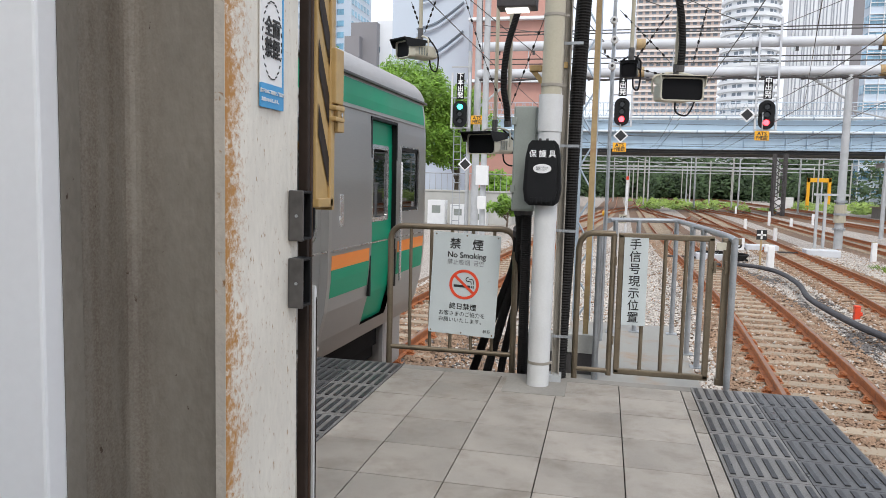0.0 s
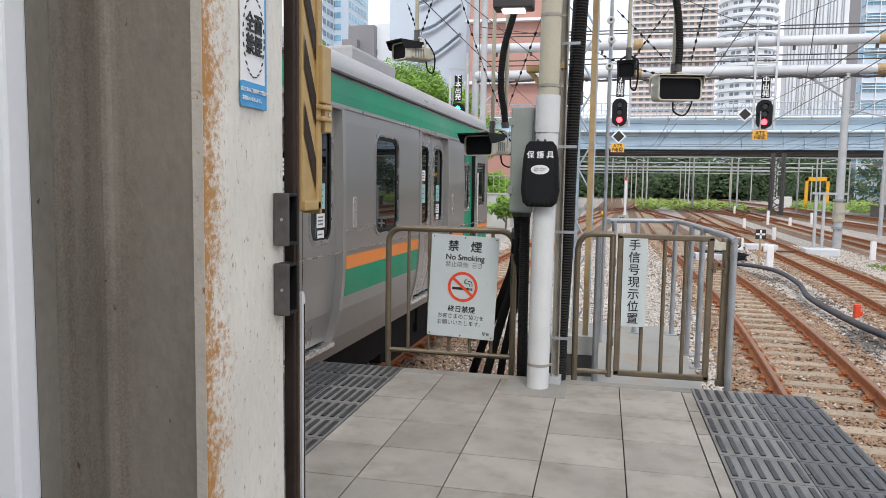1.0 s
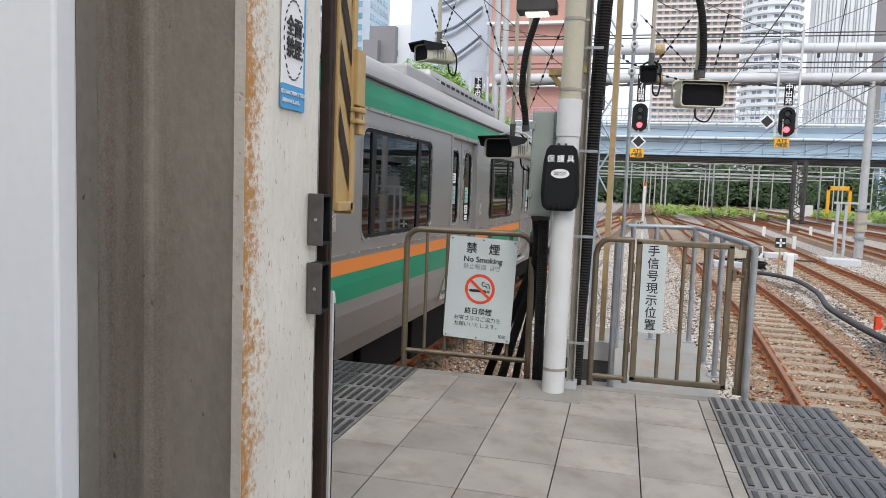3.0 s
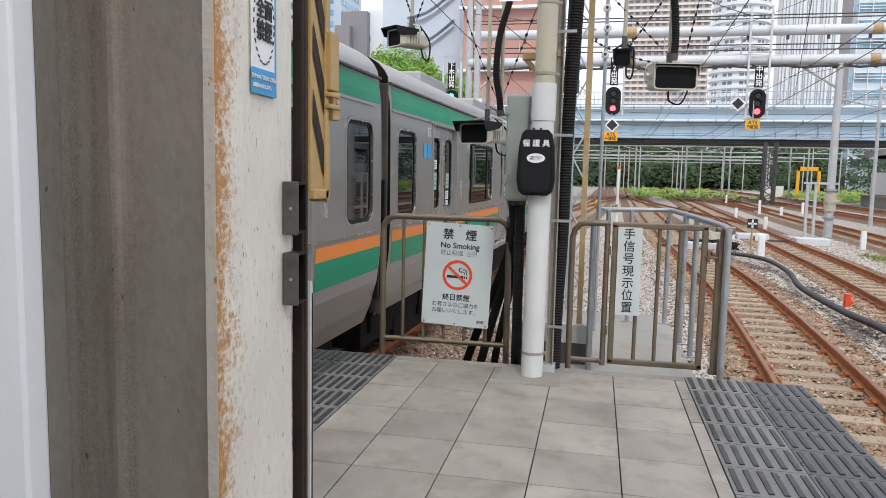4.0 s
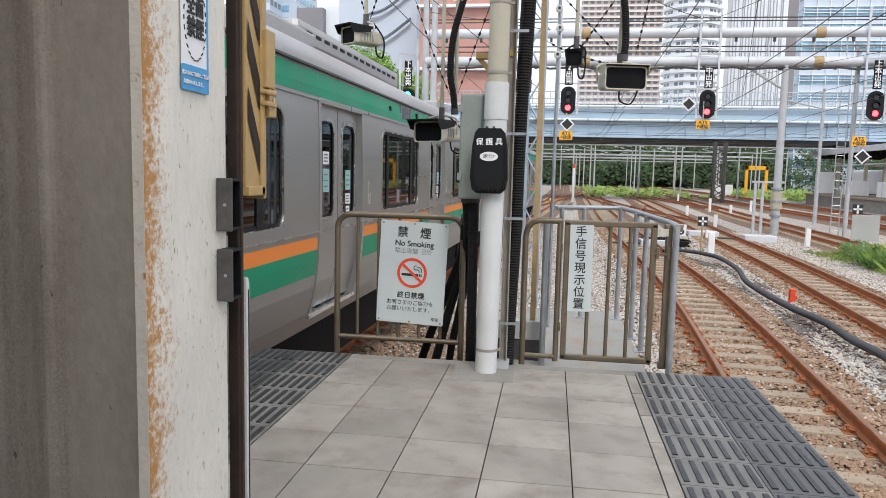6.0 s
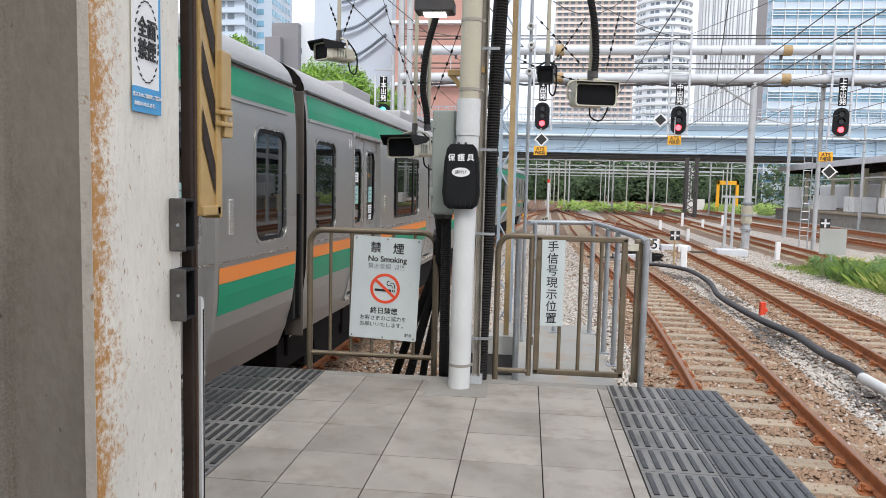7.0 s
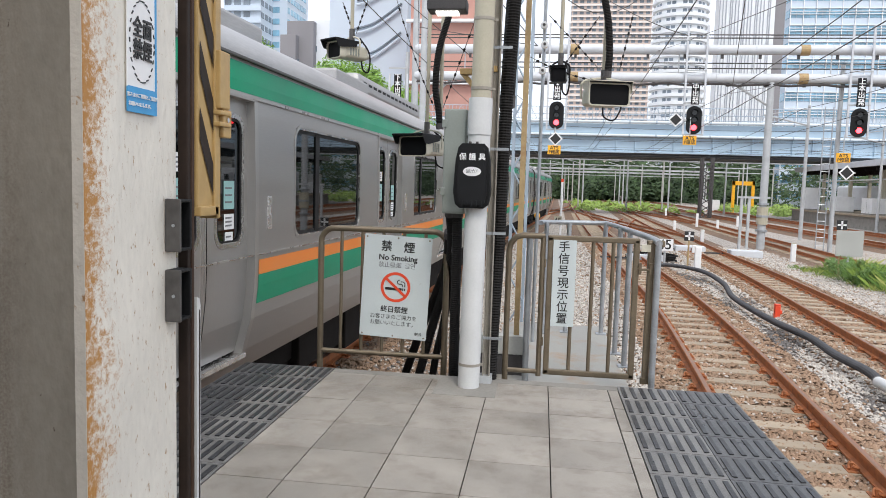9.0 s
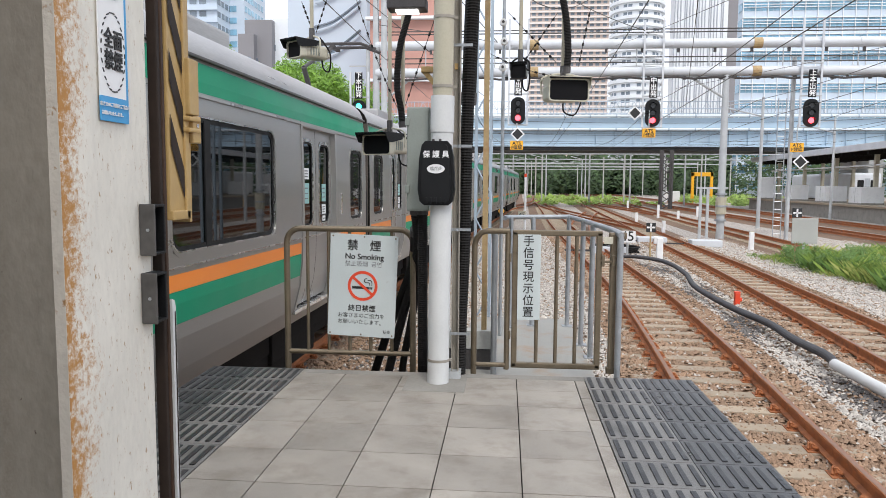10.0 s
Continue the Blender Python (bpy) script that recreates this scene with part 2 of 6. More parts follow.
M["facade_pink"] = mat("pink_brick", (0.50, 0.27, 0.22), 0.8, var=0.08, scale=0.5, bump=0.05)
M["facade_white"] = mat("white_cladding", (0.80, 0.82, 0.84), 0.6, var=0.05, scale=0.1, bump=0.02)
M["facade_grey"] = mat("grey_render", (0.26, 0.25, 0.26), 0.8, var=0.07, scale=0.2, bump=0.02)
M["facade_blue"] = mat("pale_blue_cladding", (0.55, 0.63, 0.72), 0.6, var=0.05, scale=0.1, bump=0.02)
M["facade_beige"] = mat("beige_tile_facade", (0.60, 0.50, 0.45), 0.75, var=0.06, scale=0.2, bump=0.02)
M["balcony"] = mat("pale_balcony", (0.78, 0.72, 0.68), 0.7, var=0.05, scale=0.2, bump=0.02)
M["window_far"] = mat("far_window", (0.20, 0.24, 0.28), 0.12, var=0.4, scale=0.15, bump=0)
M["curtain"] = mat("blue_curtain_wall", (0.22, 0.42, 0.56), 0.12, var=0.5, scale=0.2, bump=0, spec=0.8)
M["plate"] = mat("plate_steel", (0.34, 0.33, 0.30), 0.6, metal=0.2, var=0.12, scale=4, bump=0.2, bscale=120, stain=(0.36, 0.22, 0.11), amount=0.5, sscale=2.2, edge=0.25)


def column_paint():
    """White paint on the column, speckled, with rust eating in along one arris."""
    m = mat("rust_speckled_white_paint", (0.71, 0.675, 0.60), 0.5, var=0.09, scale=20, bump=0.3, bscale=160, stain=(0.36, 0.23, 0.11), amount=0.39, sscale=230, edge=0.07, stretch=(1, 1, 0.42))
    n, l = m.node_tree.nodes, m.node_tree.links
    p = n["Principled BSDF"]
    old = p.inputs["Base Color"].links[0].from_socket
    tc, sep = n.new("ShaderNodeTexCoord"), n.new("ShaderNodeSeparateXYZ")
    l.new(tc.outputs["Object"], sep.inputs[0])
    near = n.new("ShaderNodeMapRange")
    near.inputs["From Min"].default_value, near.inputs["From Max"].default_value = -0.074, -0.008
    near.inputs["To Min"].default_value, near.inputs["To Max"].default_value = 0.34, -0.16
    l.new(sep.outputs["Y"], near.inputs["Value"])
    ns = n.new("ShaderNodeTexNoise")
    ns.inputs["Scale"].default_value, ns.inputs["Detail"].default_value, ns.inputs["Roughness"].default_value = 150, 9, 0.85
    low = n.new("ShaderNodeTexNoise")
    low.inputs["Scale"].default_value, low.inputs["Detail"].default_value = 11, 4
    l.new(tc.outputs["Object"], ns.inputs["Vector"])
    l.new(tc.outputs["Object"], low.inputs["Vector"])
    a, b, r = n.new("ShaderNodeMath"), n.new("ShaderNodeMath"), n.new("ShaderNodeMapRange")
    a.operation = "MULTIPLY_ADD"
    a.inputs[1].default_value = 1.9
    l.new(ns.outputs["Fac"], a.inputs[0])
    l.new(near.outputs[0], a.inputs[2])
    b.operation = "MULTIPLY_ADD"
    b.inputs[1].default_value = 0.8
    l.new(low.outputs["Fac"], b.inputs[0])
    l.new(a.outputs[0], b.inputs[2])
    r.inputs["From Min"].default_value, r.inputs["From Max"].default_value = 1.43, 1.68
    l.new(b.outputs[0], r.inputs["Value"])
    mix = n.new("ShaderNodeMixRGB")
    mix.inputs[2].default_value = (0.43, 0.205, 0.05, 1)
    l.new(r.outputs[0], mix.inputs[0])
    l.new(old, mix.inputs[1])
    l.new(mix.outputs[0], p.inputs["Base Color"])
    return m


M["column"] = column_paint()
def web_shade_paint():
    """White paint toned to dull beige for the recess's shade, with pits, and a rust-brown dusty streak down the inner
    corner.
    """
    m = mat("shaded_column_web", (0.258, 0.235, 0.202), 0.55, var=0.2, scale=6, bump=0.3, bscale=120, stain=(0.07, 0.048, 0.03), amount=0.325, sscale=70, edge=0.03, stretch=(1, 1, 0.6))
    n, l = m.node_tree.nodes, m.node_tree.links
    p = n["Principled BSDF"]
    old = p.inputs["Base Color"].links[0].from_socket
    tc, sep, mp = n.new("ShaderNodeTexCoord"), n.new("ShaderNodeSeparateXYZ"), n.new("ShaderNodeMapping")
    mp.inputs["Scale"].default_value = (60, 60, 3)
    l.new(tc.outputs["Object"], sep.inputs[0])
    l.new(tc.outputs["Object"], mp.inputs[0])
    band = n.new("ShaderNodeMapRange")
    band.inputs["From Min"].default_value, band.inputs["From Max"].default_value = -0.022, -0.052
    l.new(sep.outputs["X"], band.inputs["Value"])
    ns, grit, mul, add, mix = n.new("ShaderNodeTexNoise"), n.new("ShaderNodeTexNoise"), n.new("ShaderNodeMath"), n.new("ShaderNodeMath"), n.new("ShaderNodeMixRGB")
    ns.inputs["Scale"].default_value, ns.inputs["Detail"].default_value = 1.0, 6
    grit.inputs["Scale"].default_value, grit.inputs["Detail"].default_value = 420, 4
    l.new(mp.outputs[0], ns.inputs["Vector"])
    l.new(tc.outputs["Object"], grit.inputs["Vector"])
    add.operation, mul.operation = "MULTIPLY", "MULTIPLY"
    l.new(ns.outputs["Fac"], add.inputs[0])
    l.new(grit.outputs["Fac"], add.inputs[1])
    r = n.new("ShaderNodeMapRange")
    r.inputs["From Min"].default_value, r.inputs["From Max"].default_value = 0.16, 0.42
    r.inputs["To Max"].default_value = 0.6
    l.new(add.outputs[0], r.inputs["Value"])
    l.new(r.outputs[0], mul.inputs[0])
    l.new(band.outputs[0], mul.inputs[1])
    mix.inputs[2].default_value = (0.115, 0.075, 0.048, 1)
    l.new(mul.outputs[0], mix.inputs[0])
    l.new(old, mix.inputs[1])
    l.new(mix.outputs[0], p.inputs["Base Color"])
    return m


M["column_shaded"] = web_shade_paint()


# ---- building helpers ----
def thing(name, label, category, loc=(0, 0, 0), group="", kind="", rz=0):
    ob = new(name)
    ob.empty_display_size = 0.1
    ob.location, ob.rotation_euler = loc, (0, 0, radians(rz))
    return tagged(ob, label, category, group, kind)


def mesh_of(name, bm, material, smooth=False):
    me = bpy.data.meshes.new(name)
    bm.to_mesh(me)
    bm.free()
    for f in me.polygons:
        f.use_smooth = smooth and len(f.vertices) == 4
    me.materials.append(M[material] if isinstance(material, str) else material)
    return me


def part(name, bm, material, parent=None, label="", smooth=False):
    ob = new(name, mesh_of(name, bm, material, smooth))
    ob.parent = parent
    return tagged(ob, label)


def piece(name, me, parent, loc, rot=(0, 0, 0)):
    ob = new(name, me)
    ob.parent, ob.location, ob.rotation_euler = parent, loc, rot
    return ob


def box(bm, x0, x1, y0, y1, z0, z1, bevel=0.0):
    vs = bmesh.ops.create_cube(bm, size=1)["verts"]
    for v in vs:
        v.co = Vector((x0 + (v.co.x + 0.5) * (x1 - x0), y0 + (v.co.y + 0.5) * (y1 - y0), z0 + (v.co.z + 0.5) * (z1 - z0)))
    if bevel:
        es = list({e for v in vs for e in v.link_edges})
        bmesh.ops.bevel(bm, geom=es, offset=bevel, segments=2, affect="EDGES", profile=0.6)
    return bm


def boxes(*rows, bevel=0.0):
    bm = bmesh.new()
    for r in rows:
        box(bm, *r, bevel=bevel)
    return bm


def tube(bm, pts, r, n=8, caps=True):
    """A round bar along the points; r is one radius or one for each point."""
    pts = [Vector(p) for p in pts]
    rs = r if isinstance(r, (list, tuple)) else [r] * len(pts)
    side = None
    rings = []
    for i, p in enumerate(pts):
        d = (pts[min(i + 1, len(pts) - 1)] - pts[max(i - 1, 0)]).normalized()
        if side is None:
            side = d.orthogonal().normalized()
        side = (side - d * side.dot(d)).normalized()
        up = d.cross(side)
        rings.append([bm.verts.new(p + rs[i] * (math.cos(2 * math.pi * k / n) * side + math.sin(2 * math.pi * k / n) * up)) for k in range(n)])
    for a, b in zip(rings, rings[1:]):
        for k in range(n):
            bm.faces.new((a[k], a[(k + 1) % n], b[(k + 1) % n], b[k]))
    if caps:
        bm.faces.new([bm.verts.new(v.co) for v in rings[0][::-1]])
        bm.faces.new([bm.verts.new(v.co) for v in rings[-1]])
    return bm


def rod(p, q, r, n=10):
    return tube(bmesh.new(), (p, q), r, n)


def spline(pts, steps=8):
    """Points of a smooth line through pts."""
    pts = [Vector(p) for p in pts]
    out = []
    for i in range(len(pts) - 1):
        a, b, c, d = pts[max(i - 1, 0)], pts[i], pts[i + 1], pts[min(i + 2, len(pts) - 1)]
        for k in range(steps):
            t = k / steps
            out.append(0.5 * (2 * b + (c - a) * t + (2 * a - 5 * b + 4 * c - d) * t * t + (3 * b - a - 3 * c + d) * t ** 3))
    return out + [pts[-1]]


def corrugated(pts, r, pitch=0.012, n=12):
    """A ribbed hose along the points."""
    line = spline(pts, 24)
    fine, left = [line[0]], pitch / 2
    for a, b in zip(line, line[1:]):
        d = (b - a).length
        while d > left:
            a = a + (b - a) * (left / d)
            d -= left
            fine.append(a)
            left = pitch / 2
        left -= d
    return tube(bmesh.new(), fine, [r * (1.0 if i % 2 else 0.88) for i in range(len(fine))], n)


def rounded(w, h, r, n=5):
    """The outline of a rounded rectangle about the origin."""
    out = []
    for cx, cy, a in ((w / 2 - r, h / 2 - r, 0), (r - w / 2, h / 2 - r, 90), (r - w / 2, r - h / 2, 180), (w / 2 - r, r - h / 2, 270)):
        out += [(cx + r * math.cos(radians(a + 90 * k / n)), cy + r * math.sin(radians(a + 90 * k / n))) for k in range(n + 1)]
    return out


def slab(outline, depth, m=None, bevel=0.0):
    """A plate: the outline in x and z, from y = 0 to depth."""
    bm = bmesh.new()
    a = [bm.verts.new((x, 0, z)) for x, z in outline]
    b = [bm.verts.new((x, depth, z)) for x, z in outline]
    bm.faces.new(a)
    bm.faces.new(b[::-1])
    k = len(a)
    for i in range(k):
        bm.faces.new((a[i], b[i], b[(i + 1) % k], a[(i + 1) % k]))
    bmesh.ops.recalc_face_normals(bm, faces=bm.faces)
    if bevel:
        es = [e for e in bm.edges if abs(e.verts[0].co.y) < 1e-6 and abs(e.verts[1].co.y) < 1e-6]
        bmesh.ops.bevel(bm, geom=es, offset=bevel, segments=2, affect="EDGES")
    if m is not None:
        bm.transform(m)
    return bm


def ring(outer, inner, depth, m=None):
    """A frame between two outlines of equal count, in x and z."""
    bm = bmesh.new()
    k = len(outer)
    v = [[bm.verts.new((x, y, z)) for x, z in o] for o, y in ((outer, 0), (inner, 0), (inner, depth), (outer, depth))]
    for a, b in ((0, 1), (1, 2), (2, 3), (3, 0)):
        for i in range(k):
            bm.faces.new((v[a][i], v[a][(i + 1) % k], v[b][(i + 1) % k], v[b][i]))
    bmesh.ops.recalc_face_normals(bm, faces=bm.faces)
    if m is not None:
        bm.transform(m)
    return bm


def disc(r, n=32):
    return [(r * math.cos(2 * math.pi * k / n), r * math.sin(2 * math.pi * k / n)) for k in range(n)]


def writing(text, size, material, parent, m, name="lettering", squeeze=1.0, bold=0.0, centre=True, leading=1.0):
    """Letters lying in x and z of the pose m, raised a little towards -y."""
    cu = bpy.data.curves.new(name, "FONT")
    cu.body, cu.size, cu.extrude, cu.space_line = text, size, 0.0004, leading
    cu.align_x, cu.align_y = ("CENTER" if centre else "LEFT"), "CENTER"
    ob = new("tmp", cu)
    me = bpy.data.meshes.new_from_object(ob.evaluated_get(bpy.context.evaluated_depsgraph_get()))
    bpy.data.objects.remove(ob)
    bpy.data.curves.remove(cu)
    me.transform(m @ Matrix.Rotation(radians(90), 4, "X") @ Matrix.Diagonal((squeeze, 1, 1, 1)))
    if bold:
        thick = bmesh.new()
        for k, (dx, dz) in enumerate(((0, 0), (1, 0), (-1, 0), (0, 1), (0, -1))):
            n0 = len(thick.verts)
            thick.from_mesh(me)
            thick.verts.ensure_lookup_table()
            for v in thick.verts[n0:]:
                v.co += (m.to_3x3() @ Vector((dx * bold, -0.00005 * k, dz * bold)))
        thick.to_mesh(me)
        thick.free()
    me.materials.clear()
    me.materials.append(M[material])
    o = new(name, me)
    o.parent = parent
    return o


def at(x, y, z, rz=0):
    return Matrix.Translation((x, y, z)) @ Matrix.Rotation(radians(rz), 4, "Z")


# ---- the ground, platform and tracks ----
RAIL, GROUND = -1.1, -1.345


def track_line(*pts):
    ys, xs = np.array([p[0] for p in pts], float), np.array([p[1] for p in pts], float)
    s = np.gradient(xs, ys)

    def f(y):
        i = int(np.clip(np.searchsorted(ys, y) - 1, 0, len(ys) - 2))
        h = ys[i + 1] - ys[i]
        t = (y - ys[i]) / h
        if t < 0 or t > 1:
            e = 0 if t < 0 else -1
            return xs[e] + s[e] * (y - ys[e])
        return float((2 * t ** 3 - 3 * t * t + 1) * xs[i] + (t ** 3 - 2 * t * t + t) * h * s[i] + (3 * t * t - 2 * t ** 3) * xs[i + 1] + (t ** 3 - t * t) * h * s[i + 1])
    return f


TRACKS = [
    (track_line((-90, -5.2), (-40, -4.03), (-20, -3.53), (0, -2.985), (3, -2.895), (8, -2.735), (14, -2.52), (25, -2.03), (48, -0.55), (64, 0.38), (80, 1.0), (134, 2.1), (300, 5.2)), -60, 300),
    (track_line((-60, 2.95), (-10, 2.95), (0, 3.0), (4, 3.25), (8, 3.53), (13, 3.8), (20, 3.9), (36, 4.0), (60, 4.55), (130, 6.3), (300, 11)), -30, 300),
    (track_line((-60, 4.0), (0, 6.0), (12, 6.95), (19, 7.45), (28, 7.85), (44, 8.7), (90, 11.0), (300, 22)), -10, 300),
    (track_line((0, 11.3), (25, 12.4), (35, 12.95), (45, 13.4), (75, 15.3), (150, 20), (300, 29)), 5, 300),
    (track_line((0, 19.0), (35, 19.0), (58, 19.3), (127, 21.8), (300, 30)), 15, 300),
    (track_line((0, 22.8), (45, 23.6), (77, 25.0), (209, 29.5), (300, 33)), 15, 300),
]


def ground():
    bm = bmesh.new()
    n = 60
    for i in range(n):
        for j in range(n):
            a = [(-1500 + 3000 * u / n, -600 + 3600 * v / n, GROUND) for u, v in ((i, j), (i + 1, j), (i + 1, j + 1), (i, j + 1))]
            bm.faces.new([bm.verts.new(p) for p in a])
    bmesh.ops.remove_doubles(bm, verts=bm.verts, dist=0.01)
    ob = part("ground", bm, "ballast")
    tagged(ob, "grey and rust-brown crushed stone ballast bed", "ballast", kind="structure")


ground()


def platform():
    floor = thing("floor", "grey square concrete paving of the platform end", "platform floor", kind="structure")
    part("bed", boxes((-1.36, 1.97, -9, 1.90, -0.35, -0.012)), "joint", floor)
    part("end_wall", boxes((-1.30, 1.90, -9, 1.86, GROUND - 0.1, -0.352)), "concrete", floor)
    part("end_edge", boxes((-0.7, 1.25, 1.80, 1.90, -0.010, 0.001), bevel=0.002), "concrete", floor)
    part("patch", boxes((0.06, 0.46, 1.44, 1.795, -0.010, 0.003), bevel=0.002), "concrete", floor, "darker cement patch round the pipe")
    return floor


FLOOR = platform()

roof = tagged(part("ceiling", boxes((-2.2, 3.2, -16, -4.4, 3.5, 3.65)), "whiteconc"), "pale canopy ceiling over the platform", "ceiling", kind="structure")


frame_ob = thing("canopy_frame", "slender painted steel frame of the canopy end", "canopy frame", (0.3, 0, 3.3), kind="structure")
part("beam", boxes((-0.06, 0.06, -14, 3.2, 0.1, 0.2), (-0.06, 0.06, -2.5, -2.3, 0.0, 0.1)), "cream", frame_ob)
for y in (1.68, 1.9, 2.95, 3.12):
    part("cross_beam", boxes((-1.6, 1.3, y - 0.03, y + 0.03, 0.0, 0.098)), "cream", frame_ob)


def rail_profile():
    return [(-0.032, 0), (-0.034, -0.03), (-0.01, -0.045), (-0.008, -0.12), (-0.06, -0.135), (-0.06, -0.15), (0.06, -0.15), (0.06, -0.135), (0.008, -0.12), (0.01, -0.045), (0.034, -0.03), (0.032, 0)]


def track(f, y0, y1, near, label):
    ob = thing("railway_track", label, "railway track", (0, 0, RAIL), group="tracks", kind="structure")
    ys = []
    y = y0
    while y < y1:
        ys.append(y)
        y += 1.0 if y < 60 else 5.0
    for side in (-0.5665, 0.5665):
        bm, top = bmesh.new(), bmesh.new()
        rings = []
        heads = []
        for y in ys:
            d = Vector((f(y + 0.1) - f(y - 0.1), 0.2, 0)).normalized()
            c = Vector((f(y), y, 0)) + Vector((d.y, -d.x, 0)) * side
            r = Vector((d.y, -d.x, 0))
            rings.append([bm.verts.new(c + r * a + Vector((0, 0, b))) for a, b in rail_profile()])
            heads.append([top.verts.new(c + r * a + Vector((0, 0, 0.003))) for a in (-0.024, 0.024)])
        for a, b in zip(rings, rings[1:]):
            for k in range(len(a)):
                bm.faces.new((a[k], a[(k + 1) % len(a)], b[(k + 1) % len(a)], b[k]))
        for a, b in zip(heads, heads[1:]):
            top.faces.new((a[0], a[1], b[1], b[0]))
        bmesh.ops.recalc_face_normals(bm, faces=bm.faces)
        rail = part("rail", bm, "rust", ob)
        part("running_surface", top, "railtop", rail)
    return ob


labels = ["rusty rails of the track beside the train", "rusty rails on concrete sleepers beside the platform", "rusty rails of a siding in grey ballast"]
TRACK_OBS = [track(f, a, b, i < 2, labels[min(i, 2)]) for i, (f, a, b) in enumerate(TRACKS)]
# crossover rails between the tracks ahead
for pts in ([(30, 4.0), (50, 6.3), (70, 9.6)], [(40, 8.5), (60, 6.5), (85, 5.2), (110, 5.6)], [(60, 13.9), (85, 12.8), (120, 12.6)], [(45, -2.1), (75, 1.4), (100, 4.6), (130, 6.2)]):
    track(track_line(*pts), pts[0][0], pts[-1][0], False, "rusty crossover rails joining two tracks")


# ---- the train ----
PROFILE = [(1.30, -0.18), (1.375, 0.0), (1.44, 0.25), (1.468, 0.50), (1.475, 0.72), (1.475, 1.30), (1.468, 1.80), (1.455, 2.02), (1.43, 2.19)]
ROOFLINE = [(1.43, 2.19), (1.42, 2.25), (1.385, 2.32), (1.32, 2.39), (1.22, 2.45), (1.05, 2.52), (0.75, 2.58), (0.4, 2.61), (0, 2.62)]


def side_x(z, off=0.0):
    return float(np.interp(z, [p[1] for p in PROFILE], [p[0] for p in PROFILE])) - off


def side_sheet(bm, y0, y1, z0, z1, holes=(), off=0.0, extra=()):
    """The curved car side between two lengths and heights, with rectangular holes."""
    ys = sorted({y0, y1, *[h[k] for h in holes for k in (0, 1) if y0 < h[k] < y1]})
    zs = sorted({z0, z1, *[p[1] for p in PROFILE if z0 < p[1] < z1], *[h[k] for h in holes for k in (2, 3) if z0 < h[k] < z1]})
    vs = {}

    def v(y, z):
        if (y, z) not in vs:
            vs[y, z] = bm.verts.new((side_x(z, off), y, z))
        return vs[y, z]
    for a, b in zip(ys, ys[1:]):
        for c, d in zip(zs, zs[1:]):
            my, mz = (a + b) / 2, (c + d) / 2
            if not any(h[0] < my < h[1] and h[2] < mz < h[3] for h in holes):
                bm.faces.new((v(a, c), v(b, c), v(b, d), v(a, d)))
    return bm


TURN = Matrix(((0, 1, 0, 0), (1, 0, 0, 0), (0, 0, 1, 0), (0, 0, 0, 1)))


def on_side(y, z, off=0.0):
    """The pose in which outlines in x and z lie on the car side."""
    return Matrix.Translation((side_x(z) - off, y, z)) @ Matrix(((0, -1, 0, 0), (1, 0, 0, 0), (0, 0, 1, 0), (0, 0, 0, 1)))


def window(car, y, w, z0, z1, bars=(), r=0.13):
    """A flush window: a narrow rounded metal rim, a deep black seal and dark glass."""
    h, zc = z1 - z0, (z0 + z1) / 2
    bm = ring(rounded(w + 0.07, h + 0.07, r + 0.03, 7), rounded(w + 0.012, h + 0.012, r, 7), 0.03, on_side(y, zc, -0.003))
    win = part("window", bm, "stainless", car, "rounded metal window rim")
    part("reveal", ring(rounded(w + 0.012, h + 0.012, r, 7), rounded(w - 0.012, h - 0.012, r - 0.012, 7), 0.035, on_side(y, zc, 0.002)), "rim", win)
    part("seal", ring(rounded(w - 0.01, h - 0.01, r - 0.01, 7), rounded(w - 0.075, h - 0.075, r - 0.03, 7), 0.012, on_side(y, zc, 0.016)), "seal", win)
    part("pane", slab(rounded(w - 0.03, h - 0.03, r - 0.01, 7), 0.006, on_side(y, zc, 0.022)), "glass", win)
    for b in bars:
        part("mullion", boxes((side_x(zc) - 0.021, side_x(zc) - 0.010, y + b - 0.05, y + b + 0.05, z0 + 0.02, z1 - 0.02), bevel=0.003), "seal", win)
    return win


DOOR_W, DOOR_TOP = 1.30, 1.89


